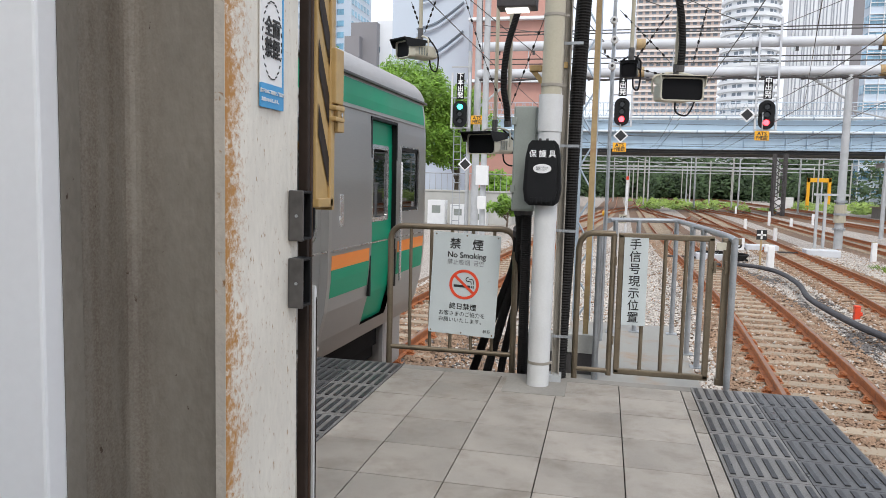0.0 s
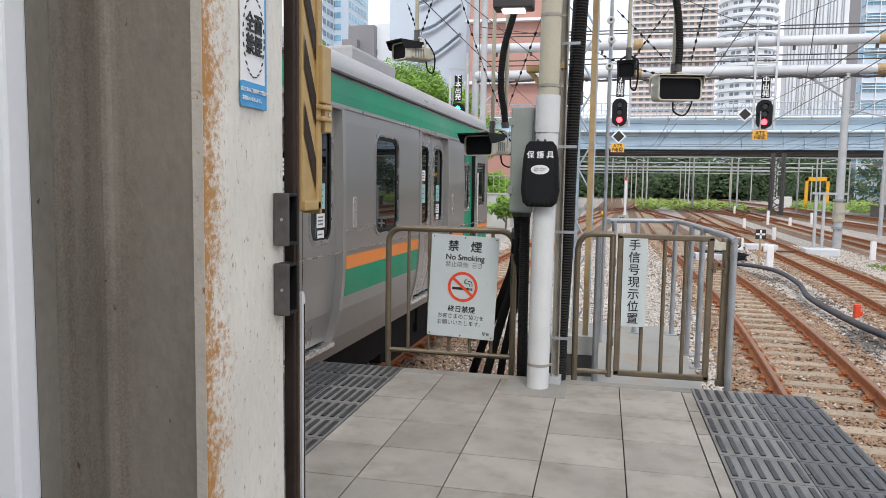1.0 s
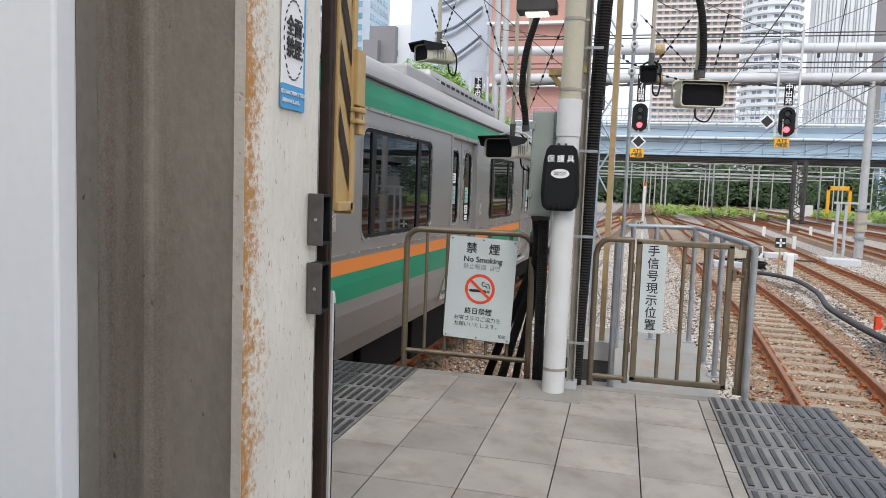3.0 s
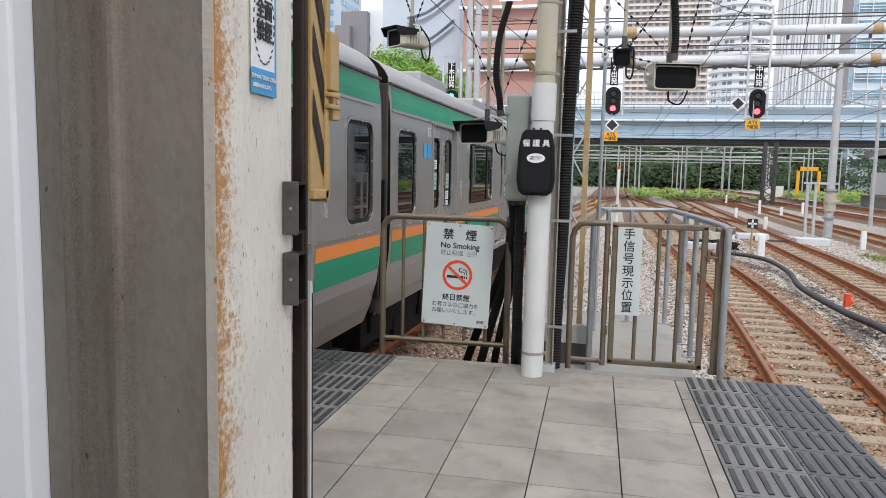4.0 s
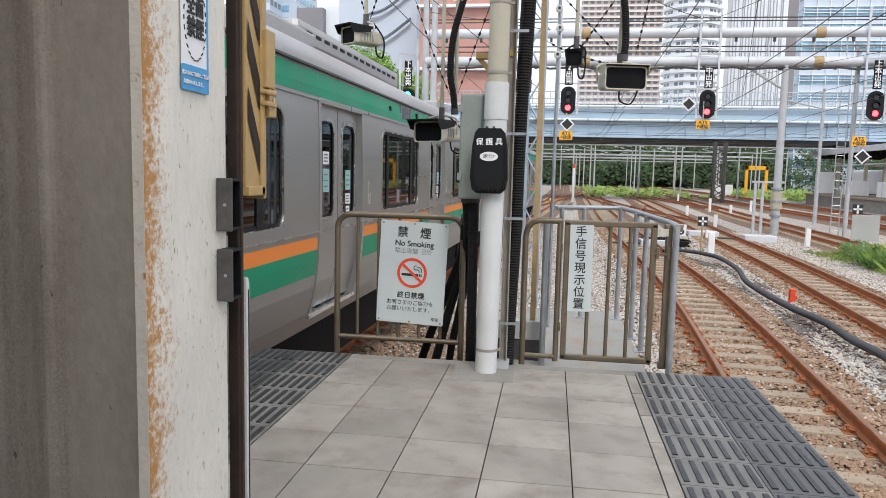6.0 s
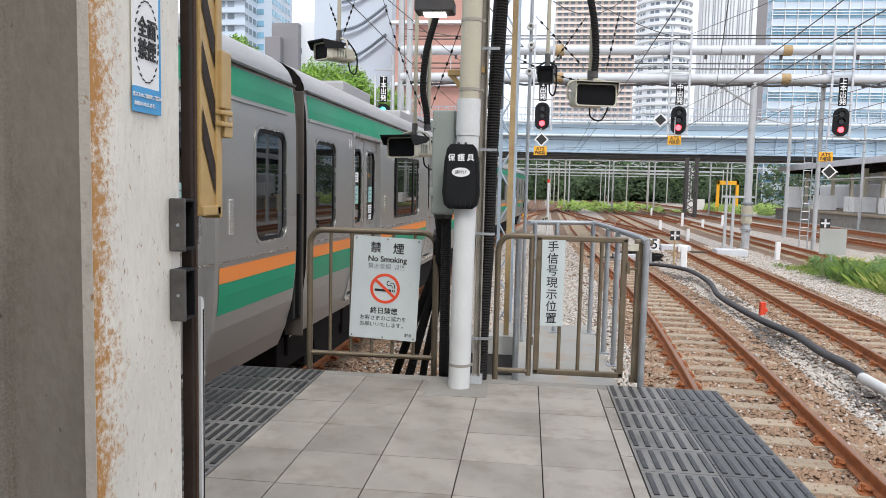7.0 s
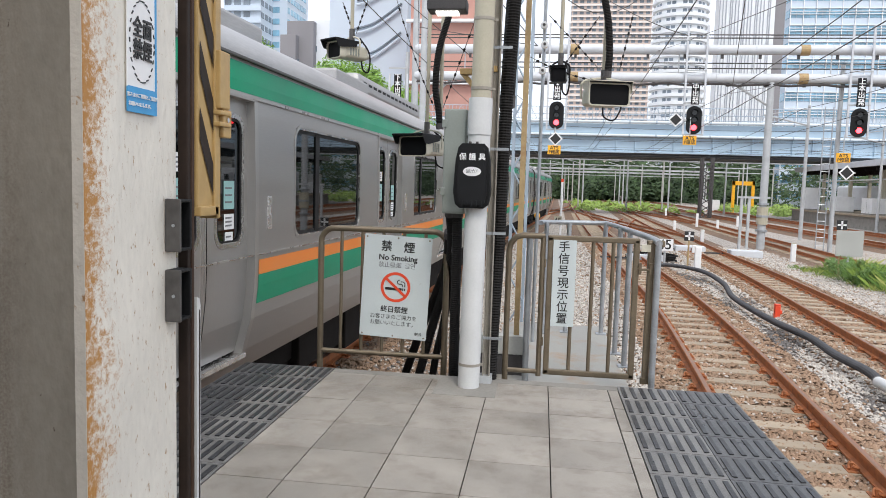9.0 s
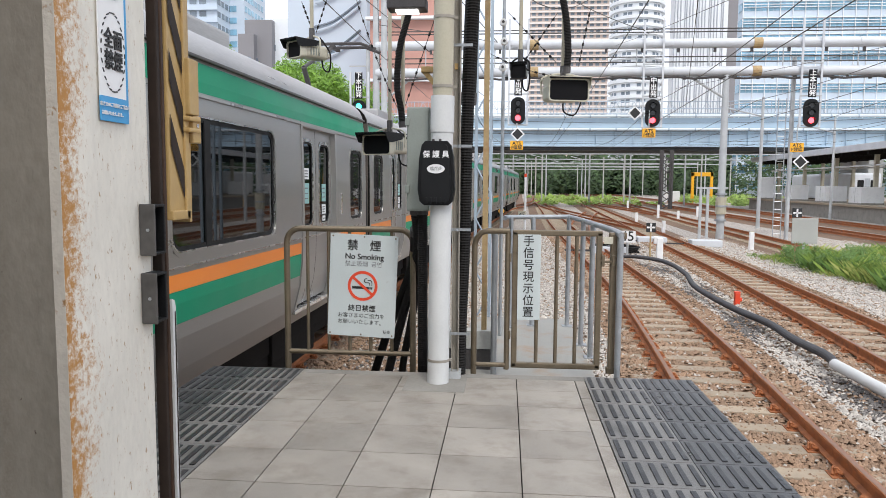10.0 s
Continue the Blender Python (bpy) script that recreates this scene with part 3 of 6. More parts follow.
def door(car, y):
    """A pair of sliding doors centred at y."""
    a, b = y - DOOR_W / 2, y + DOOR_W / 2
    d = part("door", side_sheet(bmesh.new(), a - 0.02, b + 0.02, -0.03, DOOR_TOP + 0.02, off=0.09), "seal", car, "pair of stainless sliding doors")
    for s, (p, q) in enumerate(((a, y - 0.006), (y + 0.006, b))):
        c = (p + q) / 2
        leaf = part("door_leaf", side_sheet(bmesh.new(), p, q, 0.0, DOOR_TOP, [(c - 0.19, c + 0.19, 0.86, 1.74)], off=0.055), "stainless_door", d)
        m = on_side(c, 1.30, 0.055 - 0.004)
        part("trim", ring(rounded(0.455, 0.965, 0.12, 7), rounded(0.385, 0.895, 0.10, 7), 0.03, m), "rim", leaf)
        part("pane", slab(rounded(0.40, 0.90, 0.09), 0.005, on_side(c, 1.30, 0.068)), "glass", leaf)
        part("pane_seal", ring(rounded(0.39, 0.90, 0.10, 7), rounded(0.345, 0.855, 0.08, 7), 0.01, on_side(c, 1.30, 0.056)), "seal", leaf)
        notices = ((1.41, 0.17, 0.12, "inkwhite", "white notice"), (1.20, 0.17, 0.22, "teal", "pale teal notice")) if s == 0 else ((1.20, 0.16, 0.20, "teal", "pale teal notice"), (1.01, 0.15, 0.11, "inkwhite", "white notice"), (0.87, 0.12, 0.13, "inkwhite", "white notice"))
        for zn, wn_, hn, colour, says in notices:
            note = part("notice", slab(rounded(wn_, hn, 0.006), 0.002, on_side(c + 0.01, zn, 0.062)), colour, leaf, says)
            part("print_bar", boxes(*[(side_x(zn) - 0.0615, side_x(zn) - 0.0605, c - wn_ * 0.32, c + wn_ * 0.32, zn + hn * q - 0.006, zn + hn * q + 0.006) for q in (0.25, 0.0, -0.25)]), "inkgrey", note)
    sill = part("door_sill", boxes((side_x(0.0) - 0.09, side_x(0.0) + 0.012, a - 0.03, b + 0.03, -0.06, -0.018), bevel=0.004), "chrome", d)
    for yy in (a, b):
        bm = bmesh.new()
        zs = [-0.02, 0.0, 0.25, 0.5, 0.72, 1.3, DOOR_TOP + 0.03]
        for z0, z1 in zip(zs, zs[1:]):
            pts = [(side_x(z) + o, yy + k, z) for k in (-0.03, 0.03) for z in (z0, z1) for o in (0.012, -0.09)]
            v = [bm.verts.new(p) for p in pts]
            for f in ((0, 2, 6, 4), (0, 1, 3, 2), (4, 6, 7, 5), (1, 5, 7, 3)):
                bm.faces.new([v[i] for i in f])
        bmesh.ops.recalc_face_normals(bm, faces=bm.faces)
        part("jamb", bm, "stainless_door", d)
    part("lintel", boxes((side_x(DOOR_TOP) - 0.09, side_x(DOOR_TOP) + 0.012, a - 0.03, b + 0.03, DOOR_TOP, DOOR_TOP + 0.045), bevel=0.005), "stainless_door", d)
    return d


def bogie(car, y):
    b = part("bogie", boxes((-1.05, 1.05, y - 1.5, y + 1.5, -0.75, -0.5), (0.95, 1.1, y - 1.3, y + 1.3, -0.78, -0.45), (0.9, 1.15, y - 0.35, y + 0.35, -0.6, -0.25), bevel=0.02), "under", car)
    for k in (-1.05, 1.05):
        for s in (-0.56, 0.56):
            part("wheel", rod((s - 0.06, y + k, -0.67), (s + 0.06, y + k, -0.67), 0.42, 24), "under", b)


def rail_car(length, doors, windows, label, cab=False, number=None):
    """A car whose front end is at y = 0 and which runs back to -length; x = 0 on the track's centre."""
    car = thing("train_car", label, "train car", group="train")
    end0 = 0.0 if cab else -0.16
    holes = [(y - DOOR_W / 2, y + DOOR_W / 2, -0.03, DOOR_TOP) for y in doors]
    holes += [(y - w / 2, y + w / 2, 0.84, 1.75 if w < 1.2 else 1.77) for y, w, b in windows]
    if cab:
        holes += [(-1.92, -1.22, -0.03, 1.86), (-1.08, -0.42, 1.0, 1.66)]
    body = part("body", side_sheet(bmesh.new(), -length + 0.16, end0 - (0.2 if cab else 0), -0.18, 2.19, holes), "stainless", car, "brushed stainless steel car body")
    # far side, ends and floor
    bm = bmesh.new()
    prof = [(-x, z) for x, z in PROFILE]
    for (x0, z0), (x1, z1) in zip(prof, prof[1:]):
        bm.faces.new([bm.verts.new(p) for p in ((x0, end0, z0), (x1, end0, z1), (x1, -length + 0.16, z1), (x0, -length + 0.16, z0))])
    part("far_side", bm, "stainless", car)
    full = PROFILE + ROOFLINE[1:] + [(-x, z) for x, z in (PROFILE + ROOFLINE[1:-1])[::-1]]
    for k, y in enumerate((end0 - (0.2 if cab else 0), -length + 0.16)):
        bm = bmesh.new()
        bm.faces.new([bm.verts.new((x * 0.999, y, z)) for x, z in full])
        part("end_wall", bm, "under" if not (cab and k == 0) else "stainless", car)
    if cab:
        bm = bmesh.new()
        steps = [(-0.2, 1.0), (-0.08, 0.985), (0.0, 0.93)]
        for (ya, sa), (yb, sb) in zip(steps, steps[1:]):
            for (x0, z0), (x1, z1) in zip(full, full[1:]):
                bm.faces.new([bm.verts.new(p) for p in ((x0 * sa, ya, z0), (x0 * sb, yb, z0), (x1 * sb, yb, z1), (x1 * sa, ya, z1))])
        part("nose", bm, "stainless", car, smooth=True)
    part("car_floor", boxes((-1.28, 1.28, -length + 0.23, end0 - 0.21, -0.17, -0.02)), "under", car)
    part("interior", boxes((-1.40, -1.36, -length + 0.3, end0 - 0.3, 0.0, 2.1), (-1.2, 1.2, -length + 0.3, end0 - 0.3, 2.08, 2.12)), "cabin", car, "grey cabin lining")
    bm = bmesh.new()
    line = ROOFLINE + [(-x, z) for x, z in ROOFLINE[-2::-1]]
    y0, y1 = -length + 0.2, end0 - (0.1 if cab else -0.02)
    for (x0, z0), (x1, z1) in zip(line, line[1:]):
        bm.faces.new([bm.verts.new(p) for p in ((x0, y0, z0), (x0, y1, z0), (x1, y1, z1), (x1, y0, z1))])
    bmesh.ops.remove_doubles(bm, verts=bm.verts, dist=0.001)
    part("roof", bm, "roof", car, "pale grey car roof", smooth=True)
    part("gutter", boxes((1.40, 1.462, y0, y1, 2.178, 2.20), bevel=0.004), "bracket", car, "dark rain gutter")
    part("belt_rail", boxes((1.468, 1.482, y0 + 0.03, end0 - 0.22, 0.738, 0.750)), "rim", car)
    cut = [(h[0] - 0.06, h[1] + 0.06, h[2], h[3]) for h in holes if h[2] < 0.5]
    marks = sorted([y0 + 0.03, end0 - (0.22 if cab else 0.02)] + [v for h in cut for v in h[:2]])
    for a, b in zip(marks[::2], marks[1::2]):
        part("orange_band", side_sheet(bmesh.new(), a, b, 0.588, 0.702, (), off=-0.003), "orange", car)
        part("green_band", side_sheet(bmesh.new(), a, b, 0.36, 0.586, (), off=-0.003), "green", car)
    part("upper_band", side_sheet(bmesh.new(), y0 + 0.03, end0 - (0.22 if cab else 0.02), 1.94, 2.155, [], off=-0.003), "green", car)
    part("cornice", boxes((1.462, 1.476, y0 + 0.02, end0 - 0.22, 1.905, 1.925)), "stainless_door", car)
    for y in doors:
        door(car, y)
        part("door_switch", boxes((1.47, 1.483, y + 0.86, y + 0.94, 0.93, 1.19), bevel=0.004), "chrome", car)
    for y, w, b in windows:
        window(car, y, w, 0.84, 1.75 if w < 1.2 else 1.77, b)
    if cab:
        cd = part("cab_door", side_sheet(bmesh.new(), -1.92, -1.22, -0.03, 1.86, [(-1.78, -1.36, 0.95, 1.62)], off=0.05), "green", car, "green crew door")
        part("pane", slab(rounded(0.46, 0.7, 0.03), 0.005, on_side(-1.57, 1.285, 0.06)), "glass", cd)
        part("pane_frame", ring(rounded(0.48, 0.72, 0.04), rounded(0.40, 0.64, 0.03), 0.02, on_side(-1.57, 1.285, 0.046)), "chrome", cd)
        part("jamb", boxes((1.40, 1.472, -1.95, -1.92, 0.25, 1.88), (1.40, 1.472, -1.22, -1.19, 0.25, 1.88), (1.40, 1.472, -1.95, -1.19, 1.86, 1.885)), "seal", cd)
        part("handrail", rod((1.50, -1.14, 0.3), (1.50, -1.14, 1.5), 0.014, 8), "chrome", cd)
        window(car, -0.75, 0.64, 1.0, 1.66, (), 0.06)
    # roof equipment
    bm = boxes((-1.0, 1.0, -length / 2 - 2.4, -length / 2 + 1.6, 2.50, 2.79), bevel=0.08)
    ac = part("air_conditioner", bm, "roof", car, "pale grey roof cooling unit")
    for k in range(14):
        part("vent_slot", boxes((0.993, 1.006, -length / 2 - 2.2 + k * 0.26, -length / 2 - 2.05 + k * 0.26, 2.655, 2.69)), "seal", ac)
    for k in (-0.32, -0.14, 0.27):
        part("roof_box", boxes((0.35, 1.02, length * k - length / 2 - 0.7, length * k - length / 2 + 0.7, 2.50, 2.68), bevel=0.03), "roof", car)
    mid = (doors[1] + doors[2]) / 2
    show = part("display", boxes((1.43, 1.462, mid - 0.05, mid + 0.47, 1.985, 2.15), bevel=0.006), "lens_off", car, "dark destination display")
    part("display_rim", boxes((1.43, 1.466, mid - 0.07, mid - 0.051, 1.975, 2.16), (1.43, 1.466, mid + 0.471, mid + 0.49, 1.975, 2.16)), "rim", show)
    part("side_lamp", boxes((1.44, 1.475, mid + 0.83, mid + 0.89, 2.01, 2.12), bevel=0.01), "seal", car)
    part("side_knob", boxes((1.44, 1.47, mid - 0.63, mid - 0.57, 2.03, 2.09), bevel=0.01), "seal", car)
    part("underfloor_box", boxes((-1.2, 1.18, -length / 2 - 3.4, -length / 2 + 3.0, -0.72, -0.19), (0.6, 1.2, -length / 2 - 5, -length / 2 - 3.6, -0.6, -0.2), bevel=0.02), "under", car)
    part("underframe", boxes((-1.08, 1.08, -length + 0.4, end0 - 0.5, -0.62, -0.185), (0.95, 1.12, -length + 0.6, end0 - 0.35, -0.48, -0.185), bevel=0.02), "under", car)
    if cab:
        part("skirt", boxes((-1.2, 1.2, -0.75, -0.12, -0.78, -0.185), bevel=0.05), "roof", car, "grey front skirt")
    bogie(car, -2.8)
    bogie(car, -length + 2.8)
    if number:
        writing(number, 0.15, "inkwhite", car, on_side(-length + 1.62, 1.78, -0.004), "car_number", bold=0.002)
        for k in (0, 1) if cab else ():
            part("pictogram", slab(rounded(0.15, 0.17, 0.01), 0.002, on_side(-length + 1.45 + k * 0.17, 1.56, -0.004)), "blue", car, "blue pictogram sticker")
    part("number_bar", slab(rounded(0.62, 0.07, 0.01), 0.002, on_side(-length / 2 - 0.6, 0.18, -0.004)), "inkgrey", car)
    for yy in (-length + 0.10,) if cab else (-length + 0.10, -0.10):
        part("safety_flap", boxes((1.22, 1.44, yy - 0.03, yy + 0.03, 0.05, 1.22), bevel=0.012), "seal", car, "dark rubber flap closing the gap")
    # gangway bellows behind
    bm = slab([(x * 0.955, z * 0.975 if z > 0 else z + 0.1) for x, z in full], 0.36, at(0, -length - 0.19, 0))
    part("gangway", bm, "bellows", car, "brown-grey bellows between the cars")
    part("corner_post", boxes((1.27, 1.448, -length + 0.12, -length + 0.158, -0.15, 2.18), bevel=0.01), "bellows", car)
    return car


L1, L2, PITCH = 19.294, 19.443, 4.865
DOORS1 = [-3.55, -7.11, -7.11 - PITCH, -7.11 - 2 * PITCH]
PAIR, SINGLE = (-0.70, 0.56), (-0.40,)


def between(doors, k):
    return (doors[k] + doors[k + 1]) / 2


WINDOWS1 = [(between(DOORS1, 0), 0.68, ()), (between(DOORS1, 1), 1.95, PAIR), (between(DOORS1, 2), 1.95, PAIR), (-L1 + 0.74, 0.66, ())]
DOORS2 = [-2.43 - PITCH * k for k in range(4)]


def windows_of(bars):
    return [(-0.74, 0.66, ())] + [(between(DOORS2, k), 1.95, bars) for k in range(3)] + [(-L2 + 0.74, 0.66, ())]


CARS = [(rail_car(L1, DOORS1, WINDOWS1, "stainless commuter train driving car with green and orange bands", True, "15"), 0.0, L1)]
second = rail_car(L2, DOORS2, windows_of(PAIR), "stainless commuter train car with green and orange bands", False, "14")
CARS.append((second, -L1, L2))
third = rail_car(L2, DOORS2, windows_of(SINGLE), "stainless commuter train car with single-bar windows", False, "13")
CARS.append((third, -L1 - L2, L2))
CARS.append((copy_thing(third, Matrix.Identity(4)), -L1 - L2 * 2, L2))


def pantograph(car, y):
    """A folded-up single-arm current collector on the roof."""
    p = part("pantograph", boxes((-0.8, 0.8, y - 0.9, y - 0.8, 2.55, 2.62), (-0.8, 0.8, y + 0.8, y + 0.9, 2.55, 2.62), (-0.75, -0.65, y - 0.9, y + 0.9, 2.55, 2.62), (0.65, 0.75, y - 0.9, y + 0.9, 2.55, 2.62)), "darksteel", car, "dark single-arm pantograph")
    part("lower_arm", rod((0, y - 0.7, 2.62), (0, y - 1.3, 3.25), 0.045, 8), "darksteel", p)
    part("upper_arm", tube(bmesh.new(), ((0.0, y - 1.3, 3.25), (0.0, y + 0.55, 3.92)), 0.03, 8), "darksteel", p)
    for dy in (-0.2, 0.2):
        part("head_strip", tube(bmesh.new(), ((-0.85, y + 0.6 + dy, 3.84), (-0.55, y + 0.6 + dy, 3.95), (0.55, y + 0.6 + dy, 3.95), (0.85, y + 0.6 + dy, 3.84)), 0.03, 6), "darksteel", p)
    part("head_link", boxes((-0.04, 0.04, y + 0.36, y + 0.84, 3.88, 3.93)), "darksteel", p)
    for x in (-0.7, 0.7):
        for k in (-0.85, 0.85):
            part("insulator", rod((x, y + k, 2.35), (x, y + k, 2.56), 0.06, 8), "whiteconc", p)


pantograph(CARS[2][0], -16.5)


def train_front(t):
    """How far along the track the train's front end stands."""
    u = t / 5
    return 5.228 + 18.868 * u + 2.332 * u ** 2 + 3.567 * u ** 3 - 0.953 * u ** 4 - 0.15 * math.exp(-((t - 9.1) / 0.4) ** 2)


def motions():
    f = TRACKS[0][0]
    for car, offset, length in CARS:
        rows = []
        for k in range(41):
            t = k * 0.25
            front = train_front(t) + offset
            a, b = front - 2.8, front - length + 2.8
            pa, pb = Vector((f(a), a, 0)), Vector((f(b), b, 0))
            d = (pa - pb).normalized()
            p = pa + d * 2.8
            rows.append((t, pose(p.x, p.y, 0, 0, 0, math.degrees(math.atan2(-d.x, d.y)))))
        walk(car, rows)


# ---- the near column and what hangs on it ----
def column():
    """A rolled steel H column; the origin is in the middle of the web."""
    c = thing("steel_column", "white-painted steel column with rusting edges, standing on the platform", "column", (0.27, -2.36, 0))
    part("flange", boxes((0.065, 0.075, -0.072, 0.072, 0, 3.35), bevel=0.0015), "column", c, "white flange speckled with rust")
    part("flange_edge", boxes((0.0655, 0.0748, -0.0728, -0.0722, 0, 3.35)), "edge_paint", c, "beige flange edge")
    # left flange and web: the shade between the flanges is in their colour
    part("flange", boxes((-0.075, -0.065, -0.072, 0.072, 0, 3.35), bevel=0.0015), "column_shaded", c)
    bm = boxes((-0.065, 0.065, -0.004, 0.004, 0, 3.35))
    for s in (-1, 1):
        for k in range(4):
            a0, a1 = radians(90 * k / 4), radians(90 * (k + 1) / 4)
            r = 0.012
            p = [(s * (0.065 - r + r * math.sin(a)), -0.004 - r + r * math.cos(a)) for a in (a0, a1)]
            bm.faces.new([bm.verts.new(v) for v in ((p[0][0], p[0][1], 0), (p[1][0], p[1][1], 0), (p[1][0], p[1][1], 3.35), (p[0][0], p[0][1], 3.35))])
    part("web", bm, "column_shaded", c, "white-painted web, coloured dull grey-beige for the shade of its recess")
    return c


column()
panel = thing("sheet_metal_board", "white enamelled steel panel beside the column", "board", (0.06, -2.47, 0))
# the return takes the web's shade-darkened colour as well
part("side_return", boxes((0.130, 0.147, 0.0125, 0.036, 0.03, 2.6)), "column_shaded", panel)
part("sheet", boxes((-0.45, 0.148, -0.012, 0.012, 0.03, 2.6), bevel=0.003), "white_panel", panel)
part("foot", boxes((-0.3, 0.0, -0.02, 0.03, 0, 0.03)), "silver", panel)

sticker = thing("notice_sticker", "white and blue no smoking notice stuck on the column", "sticker", (0.3465, -2.352, 1.364))
SIDE = Matrix(((0, -1, 0, 0), (1, 0, 0, 0), (0, 0, 1, 0), (0, 0, 0, 1)))
part("sheet", slab([(x, z + 0.075) for x, z in rounded(0.046, 0.15, 0.002)], -0.001, SIDE), "inkwhite", sticker)
part("blue_strip", slab([(x, z + 0.011) for x, z in rounded(0.0462, 0.022, 0.001)], -0.0015, SIDE), "blue", sticker)
part("edge_strip", slab([(x + 0.0222, z + 0.075) for x, z in rounded(0.0025, 0.15, 0.001)], -0.0016, SIDE), "blue", sticker)
for a in range(0, 360, 14):
    part("dash", slab(rounded(0.0011, 0.0042, 0.0005, 2), -0.0016, SIDE @ at(0.0195 * math.cos(radians(a)), 0, 0.062 + 0.035 * math.sin(radians(a))) @ Matrix.Rotation(radians(-a * 1.0), 4, "Y")), "ink", sticker)
part("band_ring", ring([(x, z + 0.128) for x, z in disc(0.0195, 24)], [(x, z + 0.128) for x, z in disc(0.0165, 24)], -0.0016, SIDE), "facade_fin", sticker)
part("band_bar", slab(rounded(0.005, 0.034, 0.001), -0.0017, SIDE @ at(0, 0, 0.128) @ Matrix.Rotation(radians(-40), 4, "Y")), "inkgrey", sticker)
writing("全面\n禁煙", 0.0185, "ink", sticker, SIDE @ at(0, -0.0016, 0.063), squeeze=0.82, bold=0.0004, leading=1.02)
for k in range(2):
    writing(("客さまのご理解とご協力を", "お願いいたします。")[k], 0.0042, "inkwhite", sticker, SIDE @ at(0.0 - 0.004 * k, -0.0021, 0.0145 - 0.0075 * k))


def bracket(z):
    b = thing("steel_bracket", "worn dark steel channel bracket on the column", "bracket", (0.345, -2.288, z), group="column brackets")
    part("channel", boxes((0.0, 0.003, -0.020, 0.0, 0, 0.050), (0.0, 0.015, -0.001, 0.003, 0, 0.050), (0.0, 0.015, -0.020, 0.0, 0.047, 0.050), (0.0, 0.015, -0.020, 0.0, 0, 0.003), bevel=0.001), "black", b)
    part("face_plate", boxes((0.0005, 0.0165, -0.0235, -0.0205, -0.0005, 0.0505), bevel=0.0014), "bracket", b, "grey worn face plate")
    part("rivet", rod((0.0095, -0.0245, 0.025), (0.0095, -0.0215, 0.025), 0.0016, 10), "silver", b)


bracket(1.238)
bracket(1.170)

strip = thing("brown_edge_strip", "dark brown painted steel strip behind the column", "steel strip", (0.353, -2.272, 0))
# shaded web and lit flange are told apart by two browns
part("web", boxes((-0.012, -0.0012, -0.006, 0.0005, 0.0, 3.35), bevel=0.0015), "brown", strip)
part("flange", boxes((-0.012, 0.0, 0.0007, 0.006, 0.0, 3.35), bevel=0.0015), "brown_lit", strip, "reddish brown flange, coloured lighter as its lit side")

hatch = thing("striped_box", "ochre hinged case with black hazard stripes beside the column", "case", (0.3545, -2.262, 1.278))
part("case", boxes((-0.02, 0.0, 0.0, 0.034, 0.0, 0.62), bevel=0.002), "tan", hatch)
part("rim", boxes((-0.02, 0.003, 0.033, 0.042, -0.008, 0.62), (-0.02, 0.003, 0.0, 0.042, -0.008, 0.002), bevel=0.0015), "tan", hatch)
part("outer_rim", boxes((-0.02, 0.001, 0.043, 0.050, -0.012, 0.62), bevel=0.0015), "tan", hatch)
bm = bmesh.new()
for k in range(9):
    z = k * 0.066
    bm.faces.new([bm.verts.new(p) for p in ((0.0012, 0.002, z + 0.070), (0.0012, 0.002, z + 0.103), (0.0012, 0.032, z + 0.046), (0.0012, 0.032, z + 0.013))])
part("stripes", bm, "brown", hatch, "dark slanting hazard stripes")
latch = part("latch", boxes((-0.004, 0.008, 0.034, 0.058, 0.105, 0.165), (-0.004, 0.007, 0.044, 0.064, 0.075, 0.105), (-0.004, 0.009, 0.032, 0.060, 0.098, 0.103), (-0.004, 0.009, 0.032, 0.060, 0.086, 0.091), bevel=0.0015), "tan", hatch)
part("screw", rod((0.006, 0.053, 0.094), (0.0085, 0.053, 0.094), 0.0026, 10), "chrome", latch)

edge = thing("rounded_panel", "thin pale panel with a rounded corner and dark border", "panel", (0.3535, -2.262, 0))
LIE = Matrix(((0, -1, 0, 0), (1, 0, 0, 0), (0, 0, 1, 0), (0, 0, 0, 1)))
part("sheet", slab([(0, 0.0), (0.008, 0.0), (0.008, 1.168), (0.0075, 1.178), (0.005, 1.185), (0, 1.187)], 0.01, LIE), "pipe", edge)
part("border", slab([(0.0045, 0.0), (0.0055, 0.0), (0.0055, 1.164), (0.005, 1.173), (0.0045, 1.173)], -0.001, LIE), "brown", edge)


# ---- barriers at the platform's end ----
def arch(x0, x1, z1, r=0.10):
    """An upside-down U with rounded corners."""
    pts = [(x0, 0, -0.2), (x0, 0, z1 - r)]
    pts += [(x0 + r - r * math.cos(radians(a)), 0, z1 - r + r * math.sin(radians(a))) for a in range(15, 90, 15)]
    pts += [(x0 + r, 0, z1), (x1 - r, 0, z1)]
    pts += [(x1 - r + r * math.sin(radians(a)), 0, z1 - r + r * math.cos(radians(a))) for a in range(15, 90, 15)]
    return pts + [(x1, 0, z1 - r), (x1, 0, -0.2)]


def barrier():
    f = thing("barrier_fence", "bronze-coloured steel barrier with rounded corners at the platform end", "fence", (-0.87, 2.08, 0))
    part("hoop", tube(bmesh.new(), arch(0.0, 0.92, 0.985), 0.022, 12), "fence", f, smooth=True)
    part("bottom_rail", rod((0, 0, 0.085), (0.92, 0, 0.085), 0.018, 10), "fence", f, smooth=True)
    for x in (0.153, 0.307, 0.46, 0.613, 0.767):
        part("upright", rod((x, 0, 0.085), (x, 0, 0.985), 0.0125, 8), "fence", f, smooth=True)


barrier()

